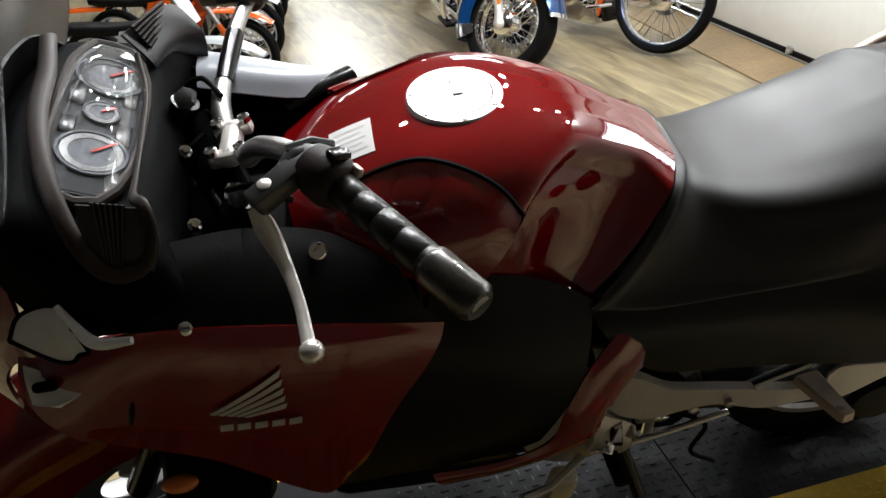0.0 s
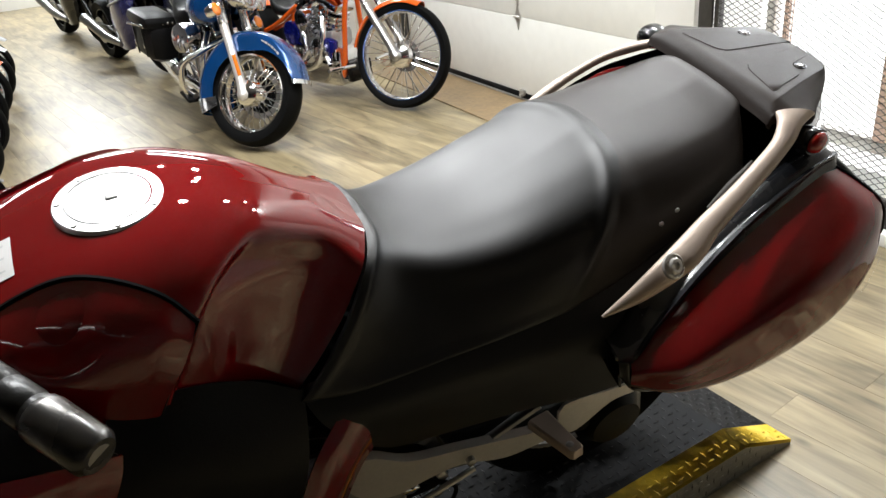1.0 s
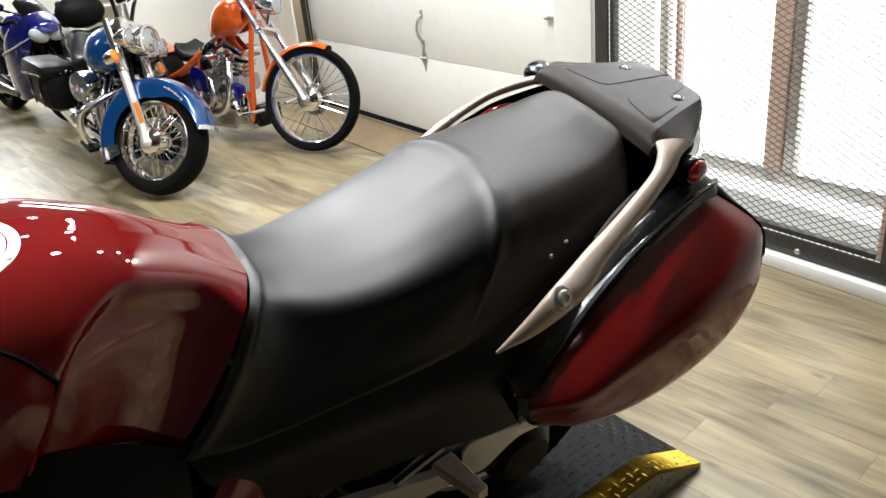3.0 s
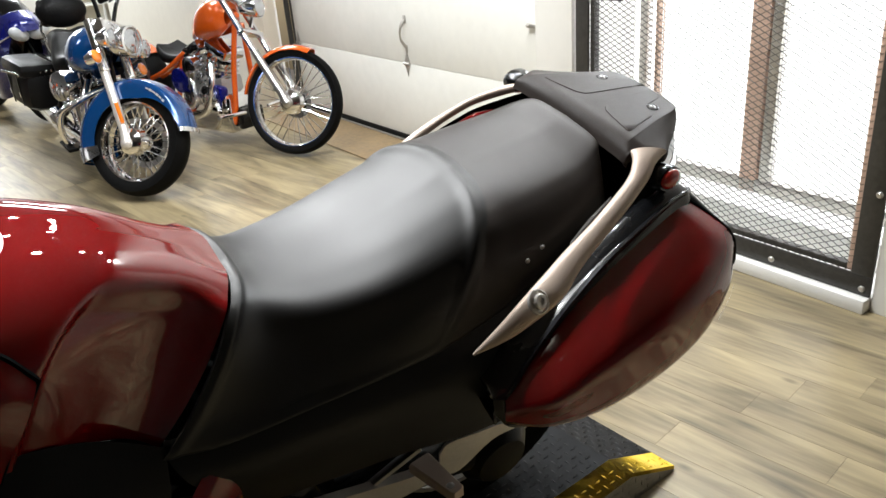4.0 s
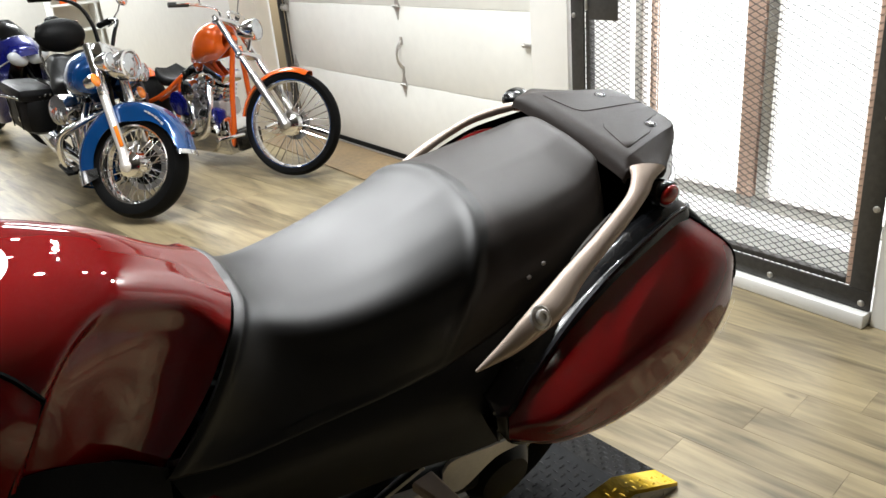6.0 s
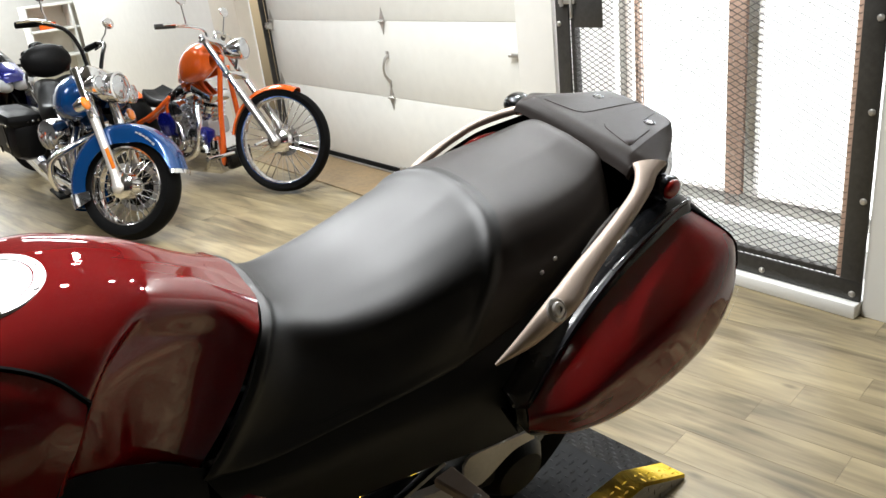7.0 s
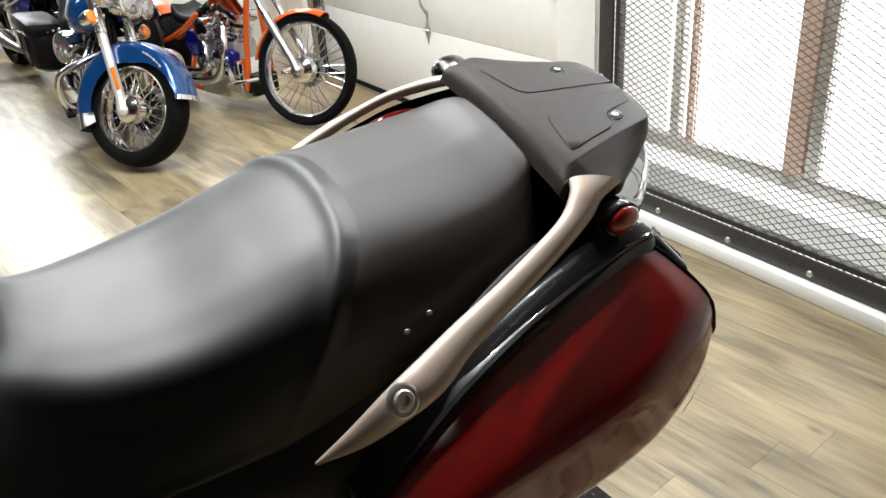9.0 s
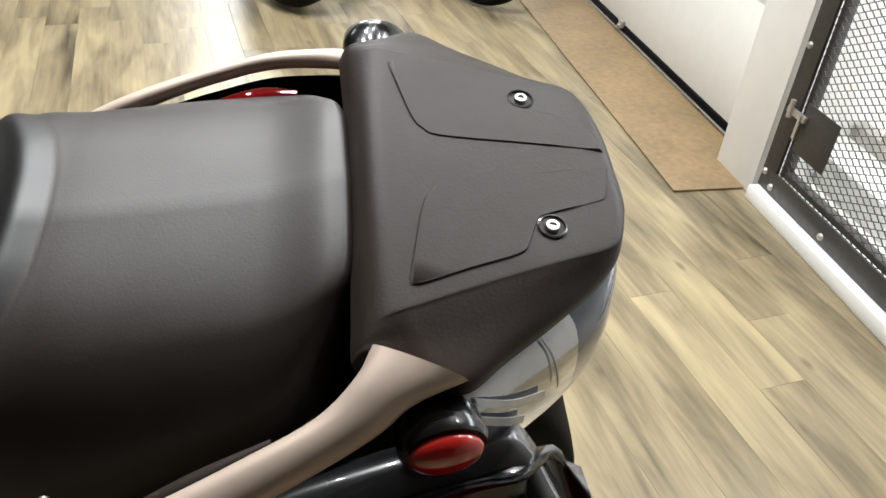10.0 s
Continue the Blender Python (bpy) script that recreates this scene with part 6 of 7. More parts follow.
part("side_stand", Shape().tube([(.28, -.16, .34), (.33, -.28, .18), (.36, -.375, .02)], [.014, .013, .012], 10).box((.365, -.385, -.105 + .11), (.06, .05, .010), pose(0, 0, 0, -16, 0, 0), .003), GLOSS_BLACK, bike, "black side stand")
part("belly_pan", Shape().box((-.10, 0, .28), (.40, .30, .16), pose(0, 0, 0, 0, 4, 0), .04), GLOSS_BLACK, bike, "dark belly pan")
part("underseat_tray", Shape().box((.55, 0, .72), (.72, .34, .10), pose(0, 0, 0, 0, -8, 0), .03), PLASTIC, bike, "black underseat tray")
part("rear_inner_guard", Shape().box((.80, 0, .78), (.40, .30, .16), pose(0, 0, 0, 0, -12, 0), .04), PLASTIC, bike, "black inner mudguard")
part("front_inner_fill", Shape().box((-.36, 0, .82), (.26, .50, .22), None, .05), PLASTIC, bike, "dark inner fairing")
part("right_inner_fill", Shape().box((-.27, .20, .945), (.30, .15, .06), pose(0, 0, 0, -10, 6, 0), .02), PLASTIC, bike, "dark inner fairing")
for sgn in (-1, 1):
    part("front_inner_floor", Shape().box((-.24, sgn * .20, .905), (.30, .12, .05), pose(0, 0, 0, sgn * -20, 0, 0), .02), PLASTIC, bike, "dark inner fairing")
part("lower_inner_fill", Shape().box((-.47, -.12, .46), (.20, .18, .26), pose(0, 0, 0, 0, 12, 0), .04), PLASTIC, bike, "dark inner fairing")
part("lower_inner_fill", Shape().box((-.36, 0, .50), (.16, .34, .26), pose(0, 0, 0, 0, 12, 0), .05), PLASTIC, bike, "dark inner fairing")
part("lower_inner_fill", Shape().box((-.46, 0, .66), (.24, .40, .22), pose(0, 0, 0, 0, 12, 0), .06), PLASTIC, bike, "dark inner fairing")
part("indicator", Shape().ball((-.503, -.262, .580), (.030, .016, .014), 16, 10), ORANGE_LENS, bike, "amber side lamp")


# ---- the other motorcycles: x forward, y to their left, front axle over the origin ----
def spoked(parent, m, r, w, n, rim_mat=CHROME, name="front_wheel", rotor=0.145):
    hub = road_wheel(parent, m, r, w, name, n, rim_mat, disc=False)
    h = w / 2
    part("hub_cap", Shape().lathe([(0.0, h + 0.045), (0.045, h + 0.042), (0.076, h + 0.02), (0.082, h * 0.4), (0.03, h * 0.3)], 28), CHROME, hub, "chrome hub cap")
    disc = part("brake_disc", Shape().lathe([(rotor - 0.032, -h * 0.82), (rotor, -h * 0.82), (rotor, -h * 0.82 - 0.005), (rotor - 0.032, -h * 0.82 - 0.005)], 36, None, True), STEEL, hub, "drilled steel brake disc")
    part("disc_carrier", Shape().lathe([(0.045, -h * 0.80), (rotor - 0.034, -h * 0.80), (rotor - 0.034, -h * 0.80 - 0.004), (0.045, -h * 0.80 - 0.004)], 28, None, True), GLOSS_BLACK, disc, "black disc carrier")
    return hub


def arc_guard(r, w, a0, a1, cx, cz, drop=0.06, n=9, taper=0.0):
    """A mudguard over a wheel, from angle a0 to a1 off the vertical, forward positive."""
    rows = []
    for a in np.linspace(a0, a1, n):
        s, c = math.sin(radians(a)), math.cos(radians(a))
        dr = drop - taper * max(0.0, (a - 5) / 67) ** 0.8
        rows.append([(cx + q * s, y, cz + q * c) for q, y in ((r, 0), (r - 0.006, w * 0.55), (r - 0.025, w * 0.9), (r - dr, w))])
    return whole(patch(rows, 3, 4))


def cylinders(parent, x, z, mat=ALU, s=1.0):
    """A V-twin: crankcase, two finned cylinders and their heads."""
    part("crankcase", Shape().box((x, 0, z - 0.14 * s), (0.36 * s, 0.22 * s, 0.20 * s), None, 0.04).lathe([(0.0, 0.135 * s), (0.09 * s, 0.13 * s), (0.10 * s, 0.10 * s)], 24, pose(x + 0.06, 0, z - 0.13 * s, 90, 0, 0)), mat, parent, "bright crankcase")
    for sgn in (-1, 1):
        m = Matrix.Translation((x + sgn * 0.02, 0, z - 0.04 * s)) @ pose(0, 0, 0, 0, sgn * 23, 0)
        prof = []
        for k in range(7):
            zz = 0.02 + k * 0.024 * s
            prof += [(0.060 * s, zz), (0.078 * s, zz + 0.003), (0.078 * s, zz + 0.011 * s), (0.060 * s, zz + 0.014 * s)]
        part("cylinder", Shape().lathe(prof, 20, m), mat, parent, "finned cylinder")
        part("rocker_cover", Shape().box((0, 0, 0.215 * s), (0.15 * s, 0.13 * s, 0.05 * s), None, 0.015), CHROME, parent, "chrome rocker cover", m=m)
        part("pushrod_tube", Shape().tube([(0.03, -0.10, -0.08), (sgn * 0.02, -0.085, 0.20 * s)], 0.011, 8), CHROME, parent, m=m)


def cruiser(m):
    c = thing("cruiser_motorcycle", m, "bright blue and chrome cruiser motorcycle with studded black saddlebags", "motorcycle", "parked motorcycles")
    ax = Vector((-0.52, 0, 0.85)).normalized()
    st = Matrix.Translation((0.03, 0, 0.32)) @ Matrix.Rotation(radians(45), 4, ax) @ Matrix.Translation((-0.03, 0, -0.32))
    spoked(c, st @ Matrix.Translation((0, 0, 0.32)), 0.32, 0.145, 40)
    fd = part("front_mudguard", Shape().sheet(arc_guard(0.368, 0.100, -118, 72, 0, 0.325, 0.125, 9, 0.100), 0.005), BLUE, c, "deep blue front mudguard", 60, st)
    part("mudguard_tip", Shape().sheet(arc_guard(0.371, 0.103, -121, -106, 0, 0.325, 0.155, 4), 0.003), CHROME, fd, "chrome mudguard tip")
    part("mudguard_rim", Shape().sheet(arc_guard(0.370, 0.102, 69, 73, 0, 0.325, 0.150, 3, 0.115), 0.003), CHROME, fd)
    for k in range(6):
        part("lettering_bar", Shape().box((0.318 * math.sin(radians(14 + 4.6 * k)), -0.1025, 0.325 + 0.318 * math.cos(radians(14 + 4.6 * k))), (0.019, 0.003, 0.008 + 0.004 * (k % 2)), pose(0, 0, 0, 0, 14 + 4.6 * k, 0)), BADGE, fd, "small silver lettering bar")
    for s in (-1, 1):
        leg = part("fork_leg", Shape().tube([(0.0, s * 0.115, 0.30), (-0.03, s * 0.115, 0.38), (-0.21, s * 0.115, 0.70)], [0.030, 0.026, 0.025], 14).ball((0, s * 0.115, 0.305), (0.036, 0.028, 0.036)), PALE_METAL, c, "silver lower fork leg", m=st)
        part("fork_cover", Shape().tube([(-0.20, s * 0.115, 0.69), (-0.36, s * 0.112, 0.97)], [0.031, 0.030], 14), CHROME, c, "chrome upper fork cover", m=st)
        part("reflector", Shape().box((-0.055, s * 0.140, 0.47), (0.024, 0.010, 0.13), pose(0, 0, 0, 0, -30, 0), 0.004), ORANGE_LENS, leg, "amber reflector strip")
        part("indicator", Shape().lathe([(0.0, -0.05), (0.03, -0.045), (0.042, 0.0), (0.040, 0.018)], 20, pose(-0.215, s * 0.205, 0.755, 0, 62, 0)), CHROME, c, m=st)
        part("indicator_lens", Shape().ball((0, 0, 0), (0.040, 0.040, 0.018), 18, 10), ORANGE_LENS, c, "amber indicator lens", m=st @ pose(-0.200, s * 0.205, 0.765, 0, 62, 0))
        part("spot_lamp", Shape().lathe([(0.0, -0.10), (0.03, -0.09), (0.056, -0.03), (0.058, 0.0), (0.050, 0.004), (0.046, -0.008)], 24, pose(-0.16, s * 0.150, 0.885, 0, 80, 0)), CHROME, c, "chrome spot lamp", m=st)
        part("spot_lens", Shape().ball((0, 0, 0), (0.048, 0.048, 0.012), 20, 8), LENS_GREY, c, "pale lamp lens", m=st @ pose(-0.158, s * 0.150, 0.886, 0, 80, 0))
        bar = part("handlebar", Shape().tube([(-0.33, s * 0.06, 1.00), (-0.36, s * 0.10, 1.10), (-0.41, s * 0.17, 1.18), (-0.51, s * 0.24, 1.195), (-0.63, s * 0.29, 1.165)], 0.0120, 10, smooth=5), GLOSS_BLACK, c, "black raised handlebar", m=st)
        part("grip", Shape().tube([(-0.53, s * 0.249, 1.190), (-0.64, s * 0.294, 1.162)], 0.019, 12), RUBBER, bar)
        part("lever", Shape().tube([(-0.47, s * 0.22, 1.205), (-0.52, s * 0.29, 1.20), (-0.60, s * 0.33, 1.17)], [0.010, 0.008, 0.006], 8), CHROME, bar)
        mir = part("mirror", Shape().ball((-0.50, s * 0.30, 1.34), (0.018, 0.055, 0.035), 16, 10), CHROME, bar, "chrome mirror")
        part("mirror_stem", Shape().tube([(-0.48, s * 0.22, 1.195), (-0.49, s * 0.27, 1.26), (-0.50, s * 0.29, 1.33)], 0.006, 8), CHROME, mir)
    part("headlamp", Shape().lathe([(0.0, -0.16), (0.05, -0.14), (0.085, -0.07), (0.093, 0.0), (0.095, 0.015), (0.083, 0.020), (0.078, 0.0)], 32, pose(-0.15, 0, 0.895, 0, 80, 0)), CHROME, c, "chrome headlamp shell", m=st)
    part("headlamp_lens", Shape().ball((0, 0, 0), (0.080, 0.080, 0.022), 24, 10), LENS_GREY, c, "pale headlamp lens", m=st @ pose(-0.145, 0, 0.897, 0, 80, 0))
    part("yoke", Shape().box((-0.30, 0, 0.93), (0.12, 0.26, 0.12), pose(0, 0, 0, 0, -30, 0), 0.03), CHROME, c, m=st)
    # body
    tk = [[(x, h * f, z0 + (z1 - z0) * g) for f, g in ((0, 1), (0.45, 0.96), (0.8, 0.78), (1, 0.45), (0.92, 0.15), (0.6, 0.0))] for x, h, z0, z1 in ((-0.33, 0.05, 0.76, 0.86), (-0.39, 0.175, 0.71, 0.93), (-0.52, 0.212, 0.68, 0.96), (-0.68, 0.19, 0.66, 0.93), (-0.82, 0.11, 0.66, 0.84), (-0.90, 0.05, 0.68, 0.76))]
    part("fuel_tank", Shape().sheet(whole(patch(tk, 5, 4)), 0.004), BLUE, c, "bright blue fuel tank", 60)
    part("tank_console", Shape().box((-0.60, 0, 0.95), (0.30, 0.06, 0.03), pose(0, 0, 0, 0, -6, 0), 0.012), CHROME, c)
    st_ = [[(x, h * f, z0 + (z1 - z0) * g) for f, g in ((0, 0.9), (0.5, 1), (0.85, 0.9), (1, 0.55), (0.95, 0.1))] for x, h, z0, z1 in ((-0.84, 0.09, 0.66, 0.77), (-0.95, 0.18, 0.62, 0.76), (-1.08, 0.215, 0.60, 0.76), (-1.20, 0.20, 0.62, 0.82), (-1.30, 0.17, 0.66, 0.875), (-1.48, 0.16, 0.68, 0.875), (-1.60, 0.11, 0.70, 0.82))]
    part("seat", Shape().sheet(whole(patch(st_, 4, 4)), 0.02), LEATHER, c, "black two-up leather seat")
    part("backrest", Shape().ball((-1.58, 0, 0.985), (0.060, 0.170, 0.118), 28, 18, pose(0, 0, 0, 0, -8, 0)).box((-1.60, 0, 0.98), (0.06, 0.30, 0.19), pose(0, 0, 0, 0, -8, 0), 0.029), LEATHER, c, "black padded backrest")
    part("backrest_bar", Shape().tube([(-1.40, -0.15, 0.70), (-1.60, -0.15, 0.80), (-1.63, -0.14, .92), (-1.64, 0, 1.05), (-1.63, 0.14, .92), (-1.60, 0.15, 0.80), (-1.40, 0.15, 0.70)], 0.011, 8, smooth=4), CHROME, c)
    cylinders(c, -0.74, 0.46, ALU, 1.2)
    part("engine_core", Shape().box((-0.82, 0.02, 0.40), (0.56, 0.24, 0.40), None, 0.05).box((-0.95, 0, 0.58), (0.40, 0.20, 0.16), None, 0.04), GLOSS_BLACK, c, "black engine and frame mass")
    part("battery_box", Shape().box((-1.16, -0.02, 0.47), (0.44, 0.34, 0.30), None, 0.05), GLOSS_BLACK, c, "black battery box and side cover")
    part("timing_cover", Shape().lathe([(0.0, 0.045), (0.05, 0.042), (0.085, 0.030), (0.095, 0.0), (0.095, -0.03)], 26, pose(-0.66, -0.155, 0.36, 90, 0, 0)), CHROME, c, "round chrome timing cover")
    part("gear_cover", Shape().box((-0.92, -0.165, 0.33), (0.26, 0.06, 0.16), None, 0.028), CHROME, c, "chrome gearbox cover")
    for k, (dx, dz) in enumerate(((-0.42, 0.30), (-0.46, 0.42), (-0.50, 0.54))):
        part("cooler_fin", Shape().box((dx, 0, dz), (0.05, 0.22, 0.10), pose(0, 0, 0, 0, -12, 0), 0.012), GLOSS_BLACK if k % 2 else CHROME, c)
    part("horn_cover", Shape().ball((-0.78, -0.19, 0.44), (0.055, 0.03, 0.045), 16, 10), CHROME, c, "chrome horn cover")
    part("brake_pedal", Shape().tube([(-0.60, -0.20, 0.25), (-0.46, -0.27, 0.26), (-0.36, -0.31, 0.30)], [0.012, 0.010, 0.016], 8), CHROME, c)
    part("heel_shield", Shape().tube([(-0.98, -0.27, 0.30), (-1.10, -0.275, 0.36), (-1.16, -0.28, 0.30)], [0.03, 0.05, 0.03], 10, 0.4), CHROME, c)
    part("air_cleaner", Shape().lathe([(0.0, 0.060), (0.055, 0.058), (0.092, 0.046), (0.100, 0.02), (0.100, -0.05), (0.06, -0.06)], 28, pose(-0.76, -0.225, 0.595, 82, 0, 24)), CHROME, c, "round chrome air cleaner")
    for k, (dx, dz) in enumerate(((0.0, 0.0), (-0.05, 0.045))):
        part("exhaust_pipe", Shape().tube([(-0.62 - 0.26 * k, -0.10, 0.62), (-0.55 - 0.2 * k, -0.17, 0.50), (-0.62, -0.20, 0.28), (-0.85, -0.22, 0.22 + dz), (-1.25, -0.23, 0.22 + dz), (-1.95 + dx, -0.25, 0.30 + dz)], [0.028, 0.030, 0.032, 0.036, 0.048, 0.052], 14, smooth=5), CHROME, c, "chrome exhaust pipe")
    part("crash_bar", Shape().tube([(-0.42, -0.04, 0.60), (-0.40, -0.22, 0.55), (-0.42, -0.34, 0.49), (-0.46, -0.34, 0.32), (-0.46, -0.18, 0.22), (-0.46, 0.0, 0.20), (-0.46, 0.18, 0.22), (-0.46, 0.34, 0.32), (-0.42, 0.34, 0.49), (-0.40, 0.22, 0.55), (-0.42, 0.04, 0.60)], 0.021, 10, smooth=5), CHROME, c, "chrome crash bar")
    for s in (-1, 1):
        bag = part("saddlebag", Shape().box((-1.44, s * 0.325, 0.53), (0.50, 0.23, 0.30), pose(0, 0, 0, s * 6, 3, s * -6), 0.085), LEATHER, c, "black leather saddlebag with studs")
        part("bag_flap", Shape().box((-1.44, s * 0.325, 0.665), (0.52, 0.25, 0.10), pose(0, 0, 0, s * 6, 3, s * -6), 0.045), LEATHER, bag)
        for k in range(13):
            part("stud", Shape().ball((-1.66 + k * 0.036, s * (0.477 - 0.0037 * k), 0.63 + 0.0019 * k), (0.009, 0.006, 0.009), 8, 6), CHROME, bag)
        for k in range(7):
            part("stud", Shape().ball((-1.183 - 0.0035 * k, s * (0.222 + k * 0.034), 0.644), (0.007, 0.009, 0.009), 8, 6), CHROME, bag)
        for dx in (-0.12, 0.12):
            part("strap", Shape().box((-1.44 + dx, s * (0.442 - dx * 0.1), 0.53), (0.035, 0.008, 0.22), None, 0.003), LEATHER, bag)
            part("buckle", Shape().box((-1.44 + dx, s * (0.449 - dx * 0.1), 0.50), (0.045, 0.008, 0.035), None, 0.004), CHROME, bag)
        part("floorboard", Shape().box((-0.52, s * 0.31, 0.27), (0.30, 0.10, 0.022), None, 0.009), RUBBER, c, "black rubber floorboard")
    part("frame", Shape().tube([(-0.33, 0, 0.86), (-0.42, 0, 0.60), (-0.45, 0, 0.18), (-0.60, 0, 0.13), (-1.15, 0, 0.15), (-1.25, 0, 0.35)], 0.022, 10, smooth=4).tube([(-0.33, 0, 0.80), (-0.85, 0, 0.63), (-1.3, 0, 0.60), (-1.55, 0.0, 0.62)], 0.022, 10, smooth=4), GLOSS_BLACK, c, "black frame")
    part("primary_cover", Shape().box((-0.95, 0.16, 0.33), (0.50, 0.08, 0.17), None, 0.035), CHROME, c)
    part("oil_tank", Shape().box((-1.08, 0, 0.48), (0.20, 0.36, 0.22), None, 0.05), GLOSS_BLACK, c)
    spoked(c, Matrix.Translation((-1.64, 0, 0.32)), 0.32, 0.14, 24, CHROME, "rear_wheel")
    part("rear_mudguard", Shape().sheet(arc_guard(0.36, 0.10, -100, 55, -1.64, 0.32, 0.08), 0.005), BLUE, c, "bright blue rear mudguard", 60)
    part("side_stand", Shape().tube([(-0.62, 0.12, 0.15), (-0.58, 0.26, 0.02)], 0.011, 8), GLOSS_BLACK, c)
    return c


def chopper(m):
    c = thing("chopper_motorcycle", m, "orange custom chopper motorcycle with long chrome fork", "motorcycle", "parked motorcycles")
    ax = Vector((-0.60, 0, 0.80)).normalized()
    st = Matrix.Translation((0.04, 0, 0.345)) @ Matrix.Rotation(radians(25), 4, ax) @ Matrix.Translation((-0.04, 0, -0.345))
    spoked(c, st @ Matrix.Translation((0, 0, 0.345)), 0.345, 0.088, 36, rotor=0.105)
    part("front_mudguard", Shape().sheet(arc_guard(0.372, 0.056, -84, 20, 0, 0.345, 0.035), 0.004), ORANGE, c, "small orange front mudguard", 60, st)
    for s in (-1, 1):
        part("fork_leg", Shape().tube([(0.0, s * 0.105, 0.335), (-0.04, s * 0.105, 0.40), (-0.24, s * 0.105, 0.66)], [0.030, 0.027, 0.027], 14).ball((0, s * 0.105, 0.34), (0.034, 0.026, 0.034)), STEEL, c, "silver lower fork leg", m=st)
        part("fork_tube", Shape().tube([(-0.24, s * 0.105, 0.66), (-0.52, s * 0.105, 1.03)], 0.0205, 14), CHROME, c, "long chrome fork tube", m=st)
        bar = part("handlebar", Shape().tube([(-0.50, s * 0.05, 1.02), (-0.515, s * 0.06, 1.07), (-0.53, s * 0.12, 1.085), (-0.57, s * 0.26, 1.08), (-0.66, s * 0.38, 1.06)], 0.0125, 10, smooth=4), CHROME, c, "chrome handlebar", m=st)
        part("grip", Shape().tube([(-0.59, s * 0.29, 1.076), (-0.667, s * 0.39, 1.058)], 0.017, 12), GREY_PLASTIC, bar)
        part("lever", Shape().tube([(-0.54, s * 0.22, 1.09), (-0.56, s * 0.32, 1.08), (-0.60, s * 0.40, 1.065)], 0.006, 8), CHROME, bar)
        part("mirror", Shape().ball((-0.56, s * 0.26, 1.24), (0.014, 0.055, 0.032), 14, 8), CHROME, bar, "chrome mirror")
        part("mirror_stem", Shape().tube([(-0.55, s * 0.22, 1.085), (-0.56, s * 0.26, 1.22)], 0.005, 6), CHROME, bar)
    for z, q in ((0.78, -0.33), (1.0, -0.50)):
        part("yoke", Shape().box((q, 0, z), (0.06, 0.26, 0.035), pose(0, 0, 0, 0, -37, 0), 0.012), CHROME, c, "chrome yoke", m=st)
    part("headlamp", Shape().lathe([(0.0, -0.15), (0.04, -0.13), (0.068, -0.06), (0.075, 0.0), (0.068, 0.008), (0.062, -0.004)], 28, pose(-0.27, 0, 0.955, 0, 84, 0)), CHROME, c, "chrome headlamp", m=st)
    part("headlamp_lens", Shape().ball((0, 0, 0), (0.064, 0.064, 0.018), 20, 8), LENS_GREY, c, "pale headlamp lens", m=st @ pose(-0.268, 0, 0.956, 0, 84, 0))
    part("headlamp_stay", Shape().tube([(-0.33, 0, 0.82), (-0.31, 0, 0.92)], 0.014, 8), CHROME, c, m=st)
    tk = [[(x, h * f, z0 + (z1 - z0) * g) for f, g in ((0, 1), (0.5, 0.97), (0.85, 0.82), (1, 0.5), (0.9, 0.18), (0.55, 0.0))] for x, h, z0, z1 in ((-0.52, 0.06, 0.83, 0.94), (-0.57, 0.110, 0.785, 0.99), (-0.67, 0.125, 0.755, 1.005), (-0.78, 0.115, 0.735, 0.95), (-0.88, 0.075, 0.725, 0.86), (-0.95, 0.035, 0.72, 0.78))]
    part("fuel_tank", Shape().sheet(whole(patch(tk, 5, 4)), 0.004), ORANGE, c, "orange fuel tank", 60)
    fr = Shape()
    fr.tube([(-0.46, 0, 0.90), (-0.75, 0, 0.74), (-1.05, 0, 0.62), (-1.45, 0.0, 0.44), (-1.75, 0.0, 0.36)], 0.022, 10, smooth=4)
    part("backbone", fr, ORANGE, c, "orange frame tube")
    for s in (-1, 1):
        part("down_tube", Shape().tube([(-0.46, s * 0.03, 0.84), (-0.50, s * 0.07, 0.55), (-0.54, s * 0.10, 0.22), (-0.66, s * 0.11, 0.14), (-1.25, s * 0.12, 0.14), (-1.80, s * 0.14, 0.33)], 0.019, 10, smooth=4), ORANGE, c, "orange frame tube")
        part("seat_stay", Shape().tube([(-1.02, s * 0.08, 0.64), (-1.30, s * 0.13, 0.48), (-1.80, s * 0.14, 0.34)], 0.018, 10, smooth=3), ORANGE, c, "orange frame tube")
        part("seat_post", Shape().tube([(-1.06, s * 0.07, 0.62), (-1.13, s * 0.10, 0.38), (-1.22, s * 0.12, 0.15)], 0.018, 10), ORANGE, c, "orange frame tube")
        part("forward_peg", Shape().tube([(-0.42, s * 0.10, 0.26), (-0.40, s * 0.34, 0.28)], [0.012, 0.016], 10), CHROME, c)
    sg = [[(x, h * f, z0 + (z1 - z0) * g) for f, g in ((0, 0.85), (0.5, 0.95), (0.85, 1), (1, 0.6), (0.9, 0.1))] for x, h, z0, z1 in ((-1.04, 0.05, 0.575, 0.625), (-1.13, 0.115, 0.56, 0.615), (-1.23, 0.135, 0.56, 0.64), (-1.32, 0.11, 0.58, 0.69))]
    part("seat", Shape().sheet(whole(patch(sg, 4, 4)), 0.015), LEATHER, c, "black sprung seat")
    cylinders(c, -0.80, 0.44, CHROME, 1.42)
    part("engine_core", Shape().box((-0.86, 0, 0.36), (0.46, 0.20, 0.26), None, 0.04), ALU, c, "cast engine case")
